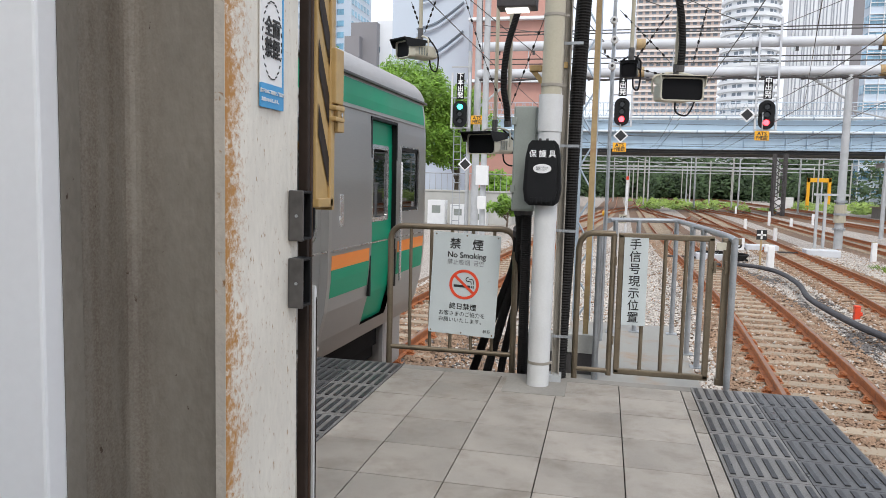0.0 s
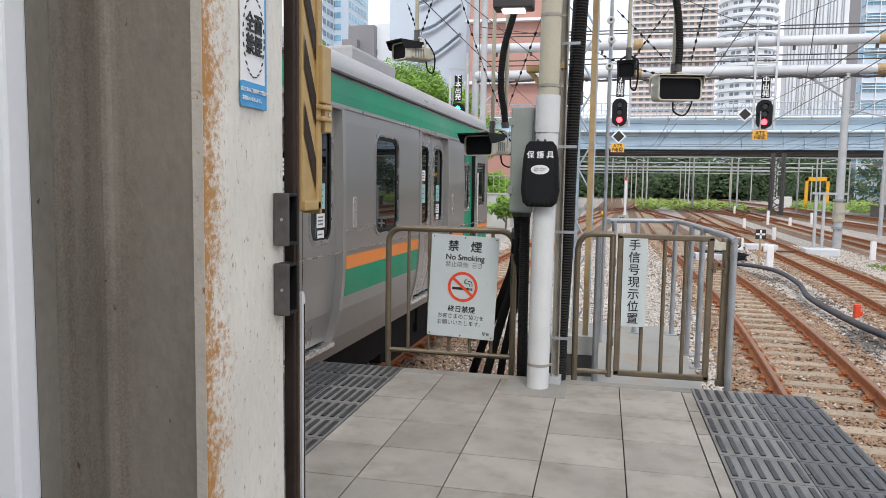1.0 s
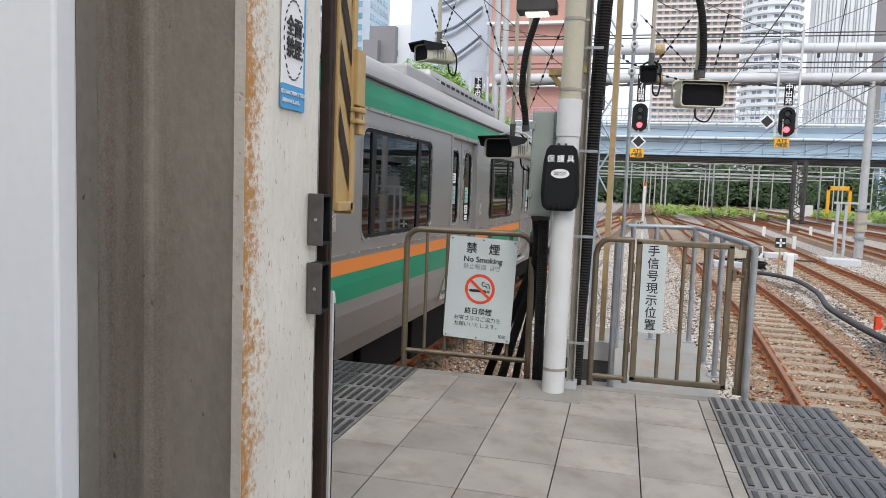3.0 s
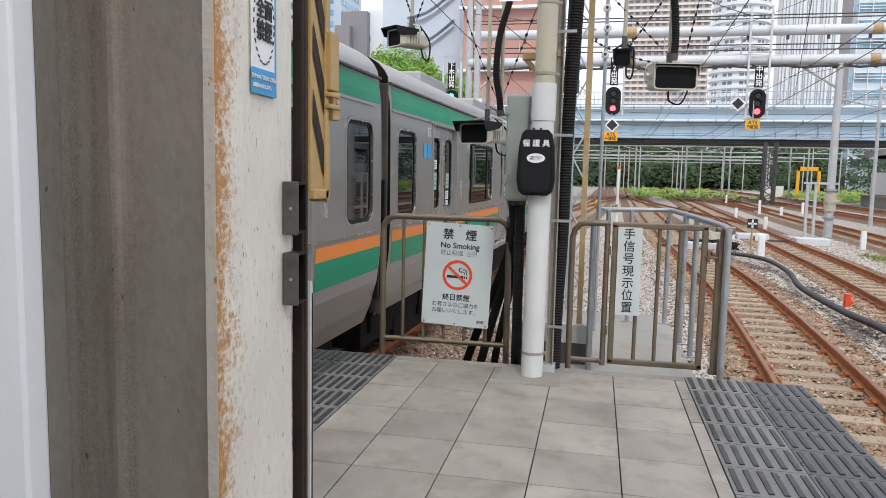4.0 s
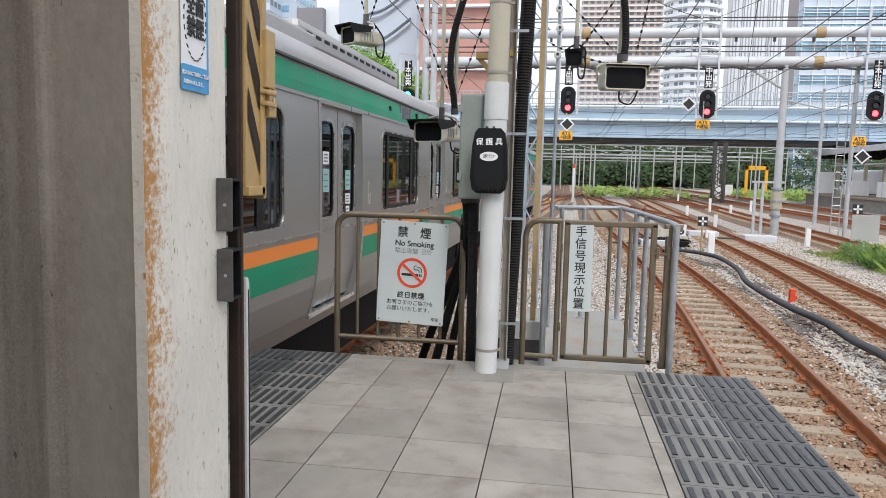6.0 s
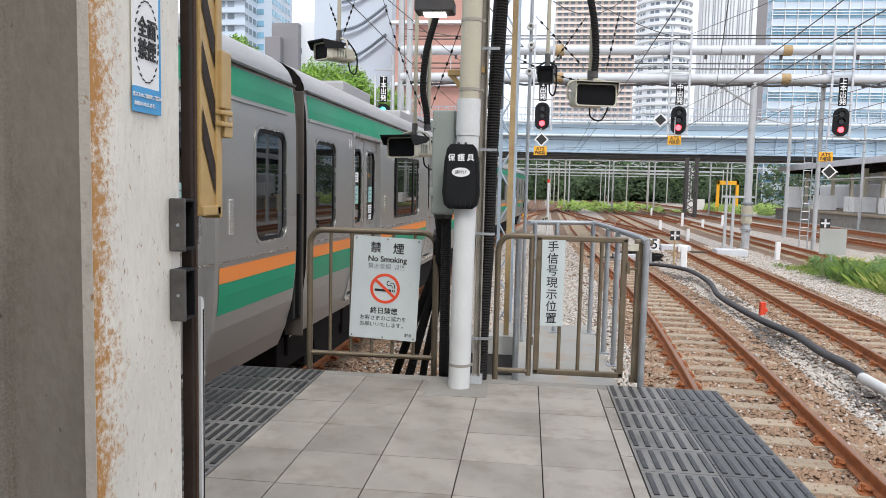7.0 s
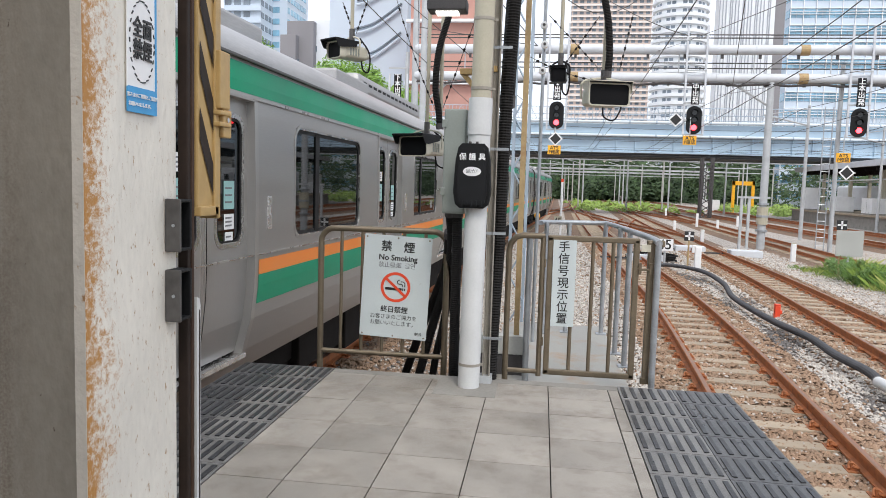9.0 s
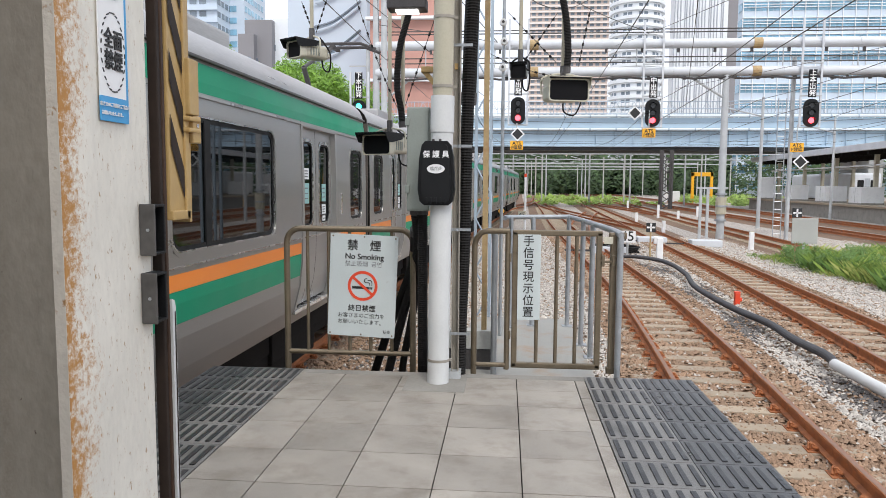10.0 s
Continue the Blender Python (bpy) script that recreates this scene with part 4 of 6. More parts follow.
sign = thing("no_smoking_sign", "white enamel no smoking sign wired to the barrier", "sign", (-0.308, 2.042, 0.58), rz=0)
TILT = Matrix.Rotation(radians(2.4), 4, "Y")
part("board", slab(rounded(0.488, 0.735, 0.012), 0.004, TILT, bevel=0.001), "enamel", sign)
W = lambda x, z: TILT @ at(x, -0.001, z)
writing("禁　煙", 0.082, "ink", sign, W(0.0, 0.285), bold=0.0016, squeeze=1.0)
writing("No Smoking", 0.056, "ink", sign, W(0.005, 0.208), bold=0.0014)
writing("禁止吸烟  금연", 0.042, "inkgrey", sign, W(0.0, 0.155))
part("red_ring", ring(disc(0.108, 40), disc(0.088, 40), -0.001, W(0, 0.0)), "red", sign, "red ring")
part("cigarette", boxes((-0.075, 0.045, -0.0022, -0.001, -0.022, -0.004)), "ink", sign).matrix_local = TILT
part("cigarette_tip", boxes((0.050, 0.058, -0.0022, -0.001, -0.022, -0.004), (0.063, 0.071, -0.0022, -0.001, -0.022, -0.004)), "ink", sign).matrix_local = TILT
for k, pts in enumerate(([(0.052, 0.006), (0.05, 0.02), (0.04, 0.026), (0.02, 0.026), (0.012, 0.038), (0.018, 0.052), (0.03, 0.054)], [(0.067, 0.006), (0.066, 0.03), (0.055, 0.042), (0.036, 0.042)])):
    part("smoke_line", tube(bmesh.new(), spline([(x, -0.0015, z) for x, z in pts], 4), 0.0032, 5), "ink", sign).matrix_local = TILT
part("red_bar", boxes((-0.095, 0.095, -0.0035, -0.0024, -0.0095, 0.0095)), "red", sign, "red slash").matrix_local = TILT @ Matrix.Rotation(radians(40), 4, "Y")
writing("終日禁煙", 0.050, "ink", sign, W(0.0, -0.165), bold=0.0009)
writing("お客さまのご協力を", 0.038, "ink", sign, W(-0.003, -0.218))
writing("お願いいたします。", 0.038, "ink", sign, W(-0.003, -0.264))
writing("駅長", 0.027, "ink", sign, W(0.185, -0.327))
for x, z in ((-0.225, 0.350), (0.225, 0.350), (-0.225, -0.350), (0.225, -0.350), (0.0, 0.352), (0.0, -0.352)):
    part("bolt", rod((x, -0.004, z), (x, 0.02, z), 0.006, 8), "fence", sign).matrix_local = TILT


def gate():
    g = thing("gate", "bronze-coloured tubular gate with upright bars at the platform end", "gate", (0.49, 2.06, 0))
    fix = part("fixed_frame", tube(bmesh.new(), [(0, 0, -0.1), (0, 0, 0.88), (0.012, 0, 0.93), (0.045, 0, 0.972), (0.09, 0, 0.985), (0.245, 0, 0.985)], 0.021, 12), "fence", g, smooth=True)
    part("lower_bar", rod((0.0, 0, 0.03), (0.235, 0, 0.03), 0.017, 10), "fence", fix)
    part("hinge_post", rod((0.233, 0, 0.0), (0.233, 0, 0.985), 0.019, 10), "fence", fix)
    leaf = part("gate_leaf", boxes((0.265, 0.305, -0.02, 0.02, 0.02, 0.985), (0.845, 0.885, -0.02, 0.02, 0.02, 0.985), (0.265, 0.885, -0.02, 0.02, 0.955, 0.995), (0.265, 0.885, -0.02, 0.02, 0.015, 0.055), bevel=0.008), "fence", g)
    for x in (0.44, 0.575, 0.71):
        part("bar", rod((x, 0, 0.05), (x, 0, 0.96), 0.0135, 10), "fence", leaf, smooth=True)
    for z in (0.25, 0.8):
        part("hinge", rod((0.25, -0.012, z - 0.03), (0.25, -0.012, z + 0.03), 0.010, 8), "fence", leaf)
    latch = part("latch", boxes((0.87, 1.0, -0.03, -0.018, 0.775, 0.79), (0.88, 0.90, -0.035, -0.015, 0.75, 0.83), (0.95, 0.975, -0.035, -0.015, 0.75, 0.83), bevel=0.003), "fence", g)
    part("latch_knob", rod((0.985, -0.04, 0.782), (1.01, -0.04, 0.782), 0.013, 10), "darksteel", latch)
    part("end_post", boxes((0.94, 0.985, -0.022, 0.022, 0.03, 0.975), (0.93, 1.03, -0.022, 0.022, -0.01, 0.04), (0.93, 1.05, -0.02, 0.02, 0.94, 0.985), bevel=0.008), "fence", g)
    part("lock_plate", boxes((0.893, 0.955, -0.028, -0.02, 0.905, 0.955), bevel=0.003), "ivory", g)


gate()
board = thing("hand_signal_board", "white board with vertical black lettering fixed to the gate", "sign", (0.872, 2.030, 0.665))
part("board", slab(rounded(0.158, 0.60, 0.003), 0.003), "enamel", board)
for k, ch in enumerate("手信号現示位置"):
    writing(ch, 0.080, "ink", board, at(-0.006 + 0.002, -0.001, 0.25 - 0.0832 * k), bold=0.0007)

walkway = thing("steel_walkway", "grey steel walkway stained with rust beyond the gate", "walkway", (0.88, 3.3, -0.1))
part("deck", boxes((-0.52, 0.50, -1.37, 1.30, -0.03, 0.0), bevel=0.004), "plate", walkway)
part("side_beam", boxes((-0.52, -0.46, -1.37, 1.3, -0.2, -0.032), (0.44, 0.50, -1.37, 1.3, -0.2, -0.032)), "mastgrey", walkway)
for x, y in ((-0.45, -1.0), (0.43, -1.0), (-0.45, 1.1), (0.43, 1.1)):
    part("leg", boxes((x - 0.05, x + 0.05, y - 0.05, y + 0.05, GROUND + 0.1, -0.2)), "mastgrey", walkway)

rails = thing("galvanised_railing", "galvanised steel tube railing round the walkway", "railing", (0, 0, -0.1))
top = [(0.63, 2.16, 1.06), (0.66, 2.75, 1.08), (0.70, 3.9, 1.09), (0.76, 4.12, 1.09), (1.28, 4.3, 1.09), (1.36, 4.2, 1.09), (1.46, 2.3, 1.09), (1.49, 1.98, 1.07)]
part("handrail", tube(bmesh.new(), spline(top[2:], 6), 0.023, 10), "silver", rails, smooth=True)
for x, y, z0, z1 in ((0.63, 2.2, -0.1, 1.06), (0.76, 4.1, 0, 1.09), (0.98, 4.2, 0.0, 1.09), (1.33, 4.2, 0, 1.09), (1.38, 3.35, 0, 1.09), (1.41, 2.9, 0, 1.09), (1.49, 2.0, -0.1, 1.08)):
    post = part("post", rod((x, y, z0), (x, y, z1), 0.0225, 10), "silver", rails, smooth=True)
    part("base_plate", boxes((x - 0.05, x + 0.05, y - 0.05, y + 0.05, 0.0, 0.008)), "silver", post)

knob = thing("yellow_marker", "small yellow ball marker on a thin post", "marker", (0.655, 5.2, GROUND))
part("post", rod((0, 0, 0), (0, 0, 2.33), 0.014, 8), "silver", knob)
bm = bmesh.new()
bmesh.ops.create_uvsphere(bm, u_segments=14, v_segments=10, radius=0.035)
bm.transform(Matrix.Translation((0, 0, 2.355)))
part("ball", bm, "yellow", knob, smooth=True)

# ---- the pipe, box and hoses ----
pipe = thing("drain_pipe", "white rain pipe rising from the platform floor", "pipe", (0.272, 1.665, 0))
pipe.rotation_euler = (0, radians(0.6), 0)
part("lower_pipe", rod((0, 0, 0.0), (0, 0, 1.66), 0.071, 28), "pipe", pipe, smooth=True)
part("socket", rod((0, 0, 1.64), (0, 0, 1.87), 0.076, 28), "pipe", pipe, smooth=True)
part("upper_pipe", rod((0, 0, 1.87), (0, 0, 3.3), 0.064, 28), "cream", pipe, "cream-painted upper pipe", smooth=True)
for z in (0.155, 1.93, 2.36):
    c = part("clamp", rod((0, 0, z - 0.009), (0, 0, z + 0.009), 0.0725 if z < 1 else 0.0675, 28), "channelgrey", pipe, smooth=True)
    part("clamp_ear", boxes((0.064, 0.09, -0.008, 0.008, z - 0.008, z + 0.008)), "channelgrey", c)

guard = thing("protective_gear_case", "black plastic case with white lettering strapped to the pipe", "case", (0.262, 1.535, 1.175))
out = [(-0.075, 0.0), (0.075, 0.0), (0.105, 0.025), (0.118, 0.10), (0.108, 0.30), (0.092, 0.38), (0.07, 0.405), (-0.07, 0.405), (-0.092, 0.38), (-0.108, 0.30), (-0.118, 0.10), (-0.105, 0.025)]
part("shell", slab(out, 0.11, bevel=0.022), "black", guard)
part("ribs", boxes(*[(x - 0.006, x + 0.006, -0.002, 0.01, 0.012, 0.05) for x in (-0.06, -0.03, 0.0, 0.03, 0.06)], bevel=0.002), "black", guard)
part("hanger", boxes((-0.03, -0.015, 0.04, 0.08, 0.40, 0.418), (0.015, 0.03, 0.04, 0.08, 0.40, 0.418)), "darksteel", guard)
writing("保 護 具", 0.047, "inkwhite", guard, at(0.0, -0.001, 0.318), bold=0.0009)
part("oval_label", slab([(x * 1.95, z + 0.23) for x, z in disc(0.029, 28)], -0.001), "inkwhite", guard, "white oval label")
writing("列車の停止を\n確認したか？", 0.0125, "ink", guard, at(0, -0.0016, 0.23), leading=0.95)

cabinet = thing("grey_junction_box", "tall grey-green steel box mounted beside the pipe", "box", (0.125, 1.80, 1.13))
part("case", boxes((-0.075, 0.075, -0.06, 0.06, 0, 0.68), bevel=0.008), "grey_box", cabinet)
part("door", boxes((-0.066, 0.066, -0.068, -0.061, 0.012, 0.668), bevel=0.002), "grey_box", cabinet)
for z in (0.12, 0.56):
    part("hinge", boxes((-0.085, -0.055, -0.078, -0.06, z, z + 0.05), bevel=0.003), "grey_box", cabinet)
part("lug", boxes((0.06, 0.11, -0.04, 0.0, 0.5, 0.54), (0.06, 0.11, -0.04, 0.0, 0.1, 0.14)), "grey_box", cabinet)

channel = thing("grey_channel_post", "dull grey steel channel post behind the pipe", "post", (0.375, 1.80, 0))
part("channel", slab([(-0.025, 0.03), (-0.025, -0.026), (0.025, -0.026), (0.025, 0.03), (0.019, 0.03), (0.019, -0.02), (-0.019, -0.02), (-0.019, 0.03)], 3.25, Matrix(((1, 0, 0, 0), (0, 0, -1, 0), (0, 1, 0, 0.05), (0, 0, 0, 1)))), "channelgrey", channel)
for z in (0.3, 1.0, 1.55, 2.2):
    part("strap", boxes((-0.03, 0.10, -0.036, -0.031, z, z + 0.018)), "silver", channel)
part("foot_plate", boxes((-0.04, 0.04, -0.05, 0.05, 0.0, 0.05)), "mastgrey", channel)


def hose(pts, r, label, loc, ribbed=True, group="hoses", material="hose"):
    h = thing("cable_hose", label, "hose", loc, group=group)
    rel = [Vector(p) - Vector(loc) for p in pts]
    part("hose", corrugated(rel, r, max(0.012, r * 0.4)) if ribbed else tube(bmesh.new(), spline(rel), r, 10), material, h, smooth=not ribbed)
    for k, p in enumerate((rel[0], rel[-1])):
        q = rel[1] if k == 0 else rel[-2]
        d = (q - p).normalized()
        part("end_collar", rod(p, p + d * r * 1.6, r * 1.12, 12), "darksteel", h)
    return h


hose([(0.50, 1.90, 3.3), (0.475, 1.90, 2.6), (0.45, 1.9, 2.1), (0.432, 1.9, 1.5), (0.424, 1.9, 0.9), (0.405, 1.9, 0.35), (0.395, 1.9, -0.3)], 0.046, "thick black ribbed cable hose running down the post", (0.42, 1.9, -0.3))
hose([(0.50, 1.98, 3.3), (0.46, 1.98, 2.5), (0.445, 1.98, 2.0), (0.44, 1.98, 1.85)], 0.05, "black rubber cable bundle taped to the post", (0.45, 1.98, 1.85), False)
hose([(0.145, 1.83, 1.16), (0.147, 1.84, 0.8), (0.145, 1.86, 0.5), (0.14, 1.92, 0.15), (0.12, 2.1, -0.3), (0.1, 2.3, -1.2)], 0.036, "black ribbed hose falling from the grey box", (0.14, 1.83, -1.2))
hose([(0.09, 1.85, 1.16), (0.095, 1.97, 0.92), (0.05, 2.16, 0.66), (-0.04, 2.24, 0.36), (-0.14, 2.34, 0.0), (-0.26, 2.5, -0.5), (-0.3, 2.6, -1.2)], 0.034, "black ribbed hose falling from the grey box", (0.08, 1.85, -1.2))
hose([(0.08, 1.96, 1.0), (0.04, 2.15, 0.75), (-0.05, 2.26, 0.5), (-0.22, 2.5, 0.1), (-0.45, 2.8, -0.6), (-0.5, 2.9, -1.2)], 0.034, "black rubber hose leaning away from the post", (0.06, 1.9, -1.2), False)
hose([(0.12, 1.97, 0.9), (0.08, 2.15, 0.6), (0.02, 2.22, 0.3), (-0.07, 2.32, -0.2), (-0.12, 2.4, -1.2)], 0.028, "black rubber hose leaning away from the post", (0.1, 1.93, -1.2), False)
hose([(-0.02, 2.9, 3.2), (-0.08, 2.9, 2.75), (-0.17, 2.9, 2.4), (-0.19, 2.9, 2.1), (-0.16, 2.9, 1.92), (-0.145, 2.9, 1.77)], 0.028, "black ribbed hose curving down to a camera", (-0.17, 2.9, 1.77))
hose([(1.05, 3.05, 3.3), (1.12, 3.05, 2.9), (1.17, 3.05, 2.65), (1.19, 3.05, 2.4), (1.18, 3.05, 2.22)], 0.03, "black ribbed hose curving down to a camera", (1.19, 3.05, 2.22))

ochre = thing("ochre_post", "rust-stained ochre steel angle post", "post", (0.55, 2.45, -0.1))
part("angle", boxes((-0.02, 0.02, -0.003, 0.003, 0.25, 3.4), (0.014, 0.02, 0.0, 0.04, 0.25, 3.4), bevel=0.001), "rustpost", ochre)
part("base_beam", boxes((-0.45, 0.06, -0.05, 0.05, 0.16, 0.30), bevel=0.004), "whiteconc", ochre, "pale beam under the post")
part("trough", boxes((-0.45, 0.06, -0.04, 0.05, -0.06, 0.155), (-0.44, -0.38, -0.03, 0.03, -1.2, -0.06), (0.0, 0.05, -0.03, 0.03, -1.2, -0.06)), "darksteel", ochre, "black steel trough")
arm = thing("ochre_bracket", "ochre steel bracket arm fixed to the post by the pipe", "bracket", (0.22, 1.95, 2.0))
bm = boxes((-0.10, 0.16, -0.03, 0.03, 0.06, 0.10), (0.12, 0.16, -0.14, -0.03, 0.06, 0.10), bevel=0.004)
tube(bm, ((-0.08, 0, 0.07), (0.05, 0, -0.08)), 0.022, 4)
part("arm", bm, "tan", arm)

lattice = thing("lattice_mast", "pale blue-grey lattice steel mast beyond the platform", "mast", (0.42, 6.0, GROUND))
for x in (-0.09, 0.09):
    for y in (-0.09, 0.09):
        part("leg", boxes((x - 0.016, x + 0.016, y - 0.016, y + 0.016, 0, 6.5)), "lattice", lattice)
for k in range(20):
    z = k * 0.32
    a, b = (-0.09, 0.09) if k % 2 else (0.09, -0.09)
    part("brace", rod((a, -0.1, z), (b, -0.1, z + 0.32), 0.012, 5), "lattice", lattice)
    part("brace", rod((0.1, a, z), (0.1, b, z + 0.32), 0.012, 5), "lattice", lattice)


# ---- cameras and lamps that hang above ----
def hooded_camera(loc, yaw, w, h, d, label, stem, hood=0.06, dark=False):
    """A weatherproof camera case: tapered body, deep hood with slanting cheeks, dark glass, bail and cable."""
    c = thing("platform_camera", label, "camera", loc, group="platform cameras", rz=yaw)
    skin = "black" if dark else "ivory"
    face, back = rounded(w, h, h * 0.16, 4), rounded(w * 0.86, h * 0.82, h * 0.2, 4)
    bm = bmesh.new()
    loops = [[bm.verts.new((x, y, z)) for x, z in o] for o, y in ((face, 0.0), (face, d * 0.16), (back, d * 0.22), (back, d * 0.94), ([(x * 0.86, z * 0.82) for x, z in back], d))]
    for p, q in zip(loops, loops[1:]):
        for i in range(len(p)):
            bm.faces.new((p[i], q[i], q[(i + 1) % len(p)], p[(i + 1) % len(p)]))
    bm.faces.new(loops[-1][::-1])
    bmesh.ops.recalc_face_normals(bm, faces=bm.faces)
    body = part("housing", bm, skin, c)
    part("bezel", ring([(x * 1.02, z * 1.03) for x, z in face], [(x * 0.955, z * 0.92) for x, z in face], 0.02, at(0, -0.012, 0)), skin, body)
    part("screen", slab([(x * 0.965, z * 0.94) for x, z in face], 0.004, at(0, 0.004, 0)), "screen", c, "dark glass front")
    cheek = [(-hood, h / 2 + 0.012), (d * 0.55, h / 2 + 0.012), (d * 0.5, h / 2 - 0.03), (0.0, h * 0.1), (-hood * 0.5, h * 0.12)]
    bm = boxes((-w / 2 - 0.012, w / 2 + 0.012, -hood, d * 0.75, h / 2 + 0.010, h / 2 + 0.017), bevel=0.002)
    for sx in (-w / 2 - 0.012, w / 2 + 0.007):
        bm2 = [bm.verts.new((sx + o, y, z)) for o in (0.0, 0.005) for y, z in cheek]
        k = len(cheek)
        bm.faces.new(bm2[:k])
        bm.faces.new(bm2[k:][::-1])
        for i in range(k):
            bm.faces.new((bm2[i], bm2[i + k], bm2[(i + 1) % k + k], bm2[(i + 1) % k]))
    bmesh.ops.recalc_face_normals(bm, faces=bm.faces)
    lid = part("hood", bm, "black" if hood > 0.055 else skin, c, "sun hood with slanting cheeks")
    part("hood_lining", boxes((-w / 2 - 0.005, w / 2 + 0.005, -hood + 0.002, 0.0, h / 2 + 0.004, h / 2 + 0.009)), "screen", lid)
    part("rear_gland", rod((w * 0.2, d, -h * 0.1), (w * 0.2, d + 0.03, -h * 0.1), 0.022, 10), skin, body)
    for k in range(4):
        part("cooling_rib", boxes((w * 0.43, w * 0.445, d * 0.34 + k * 0.028, d * 0.34 + k * 0.028 + 0.012, -h * 0.25, h * 0.2)), "grey_box", body)
    part("bail", tube(bmesh.new(), spline([(-w / 2 - 0.014, d * 0.6, -h * 0.1), (-w / 2 - 0.014, d * 0.6, h / 2 + 0.02), (-w * 0.3, d * 0.6, h / 2 + 0.055), (0, d * 0.6, h / 2 + 0.065), (w * 0.3, d * 0.6, h / 2 + 0.055), (w / 2 + 0.014, d * 0.6, h / 2 + 0.02), (w / 2 + 0.014, d * 0.6, -h * 0.1)], 4), 0.008, 6), skin, c)
    part("stem", rod((0, d * 0.6, h / 2 + 0.06), (0, d * 0.6, stem), 0.016, 10), "cream", c, "cream hanging tube")
    part("knuckle", rod((0, d * 0.6, h / 2 + 0.035), (0, d * 0.6, h / 2 + 0.13), 0.024, 10), "bracket", c)
    part("cable", tube(bmesh.new(), spline([(w * 0.1, d * 0.9, -h / 2 + 0.02), (w * 0.15, d * 0.95, -h / 2 - 0.06), (w * 0.45, d, -h / 2 - 0.075), (w * 0.58, d * 0.95, 0.0), (0.03, d * 0.8, h / 2 + 0.06)], 6), 0.007, 6), "hose", c)
    return c


hooded_camera((1.195, 2.95, 2.07), 12, 0.33, 0.175, 0.30, "ivory hooded camera with a dark front hanging from the canopy", 1.2, 0.05)
hooded_camera((-0.35, 2.85, 1.625), -24, 0.27, 0.16, 0.32, "ivory hooded camera beside the black hose", 1.6, 0.10)
hooded_camera((-1.04, 2.9, 2.40), -36, 0.18, 0.135, 0.30, "small ivory hooded camera hanging on a thin tube", 0.9, 0.07)
hooded_camera((0.79, 3.0, 2.23), -10, 0.12, 0.115, 0.16, "small black camera hanging on a thin tube", 1.0, 0.02, True)
stub = thing("hanging_tube", "cream tube hanging from the canopy", "tube", (-0.15, 2.95, 1.8), group="tubes")
part("tube", rod((0, 0, 0), (0, 0, 1.5), 0.016, 10), "cream", stub)

lamp = thing("canopy_lamp", "dark metal lamp with a lit tube under the canopy edge", "lamp", (0.03, 1.9, 2.45))
part("case", boxes((-0.13, 0.13, -0.08, 0.08, 0.012, 0.09), bevel=0.01), "darksteel", lamp)
part("diffuser", boxes((-0.075, 0.075, -0.05, 0.05, -0.004, 0.011), bevel=0.003), "tube", lamp, "lit white diffuser")
part("stem", rod((0, 0, 0.09), (0, 0, 0.95), 0.015, 8), "darksteel", lamp)


# ---- beaded wires and insulators under the canopy end ----
def beaded_wire(a, b, sag, n=9):
    w = thing("beaded_wire", "thin dark wire strung with black beads under the canopy", "wire", a, group="beaded wires")
    d = Vector(b) - Vector(a)
    pts = [d * (k / 16) - Vector((0, 0, sag * 4 * (k / 16) * (1 - k / 16))) for k in range(17)]
    part("wire", tube(bmesh.new(), pts, 0.0028, 5), "wire", w)
    for k in range(1, n):
        p = pts[0].lerp(pts[-1], k / n) - Vector((0, 0, sag * 4 * (k / n) * (1 - k / n)))
        part("bead", rod(p - d.normalized() * 0.012, p + d.normalized() * 0.012, 0.0085, 6), "hose", w)


beaded_wire((0.56, 3.0, 2.37), (1.12, 3.05, 2.19), 0.03)
beaded_wire((0.70, 3.1, 2.72), (1.10, 3.05, 2.30), 0.0, 8)
beaded_wire((1.10, 3.05, 2.70), (0.82, 3.1, 2.30), 0.0, 8)
beaded_wire((1.37, 3.1, 2.75), (1.27, 3.0, 2.26), 0.0, 8)
beaded_wire((-1.02, 3.05, 2.82), (-0.92, 3.05, 2.56), 0.0, 6)
beaded_wire((-0.80, 3.05, 2.85), (-0.90, 3.05, 2.56), 0.0, 6)
beaded_wire((-0.56, 3.0, 2.86), (-0.19, 2.95, 1.92), 0.05, 10)
beaded_wire((0.20, 2.0, 2.42), (-0.13, 2.95, 1.95), 0.0, 7)
for x, z in ((0.66, 2.70), (0.67, 2.54), (0.66, 2.32)):
    ins = thing("white_insulator", "small white bell insulator on a bracket", "insulator", (x, 3.4, z), group="insulators")
    part("bell", tube(bmesh.new(), ((0, 0, 0), (0, -0.02, 0), (0, -0.05, 0)), [0.018, 0.034, 0.03], 12), "inkwhite", ins)
    part("core", rod((0, -0.051, 0), (0, -0.06, 0), 0.012, 8), "darksteel", ins)
    part("arm", rod((0, 0, 0), (0.0, 0.25, 0.0), 0.008, 6), "silver", ins)
stand = thing("insulator_post", "thin grey post carrying insulators", "post", (0.665, 3.66, GROUND), group="insulators")
part("post", rod((0, 0, 0), (0, 0, 5.5), 0.016, 8), "silver", stand)


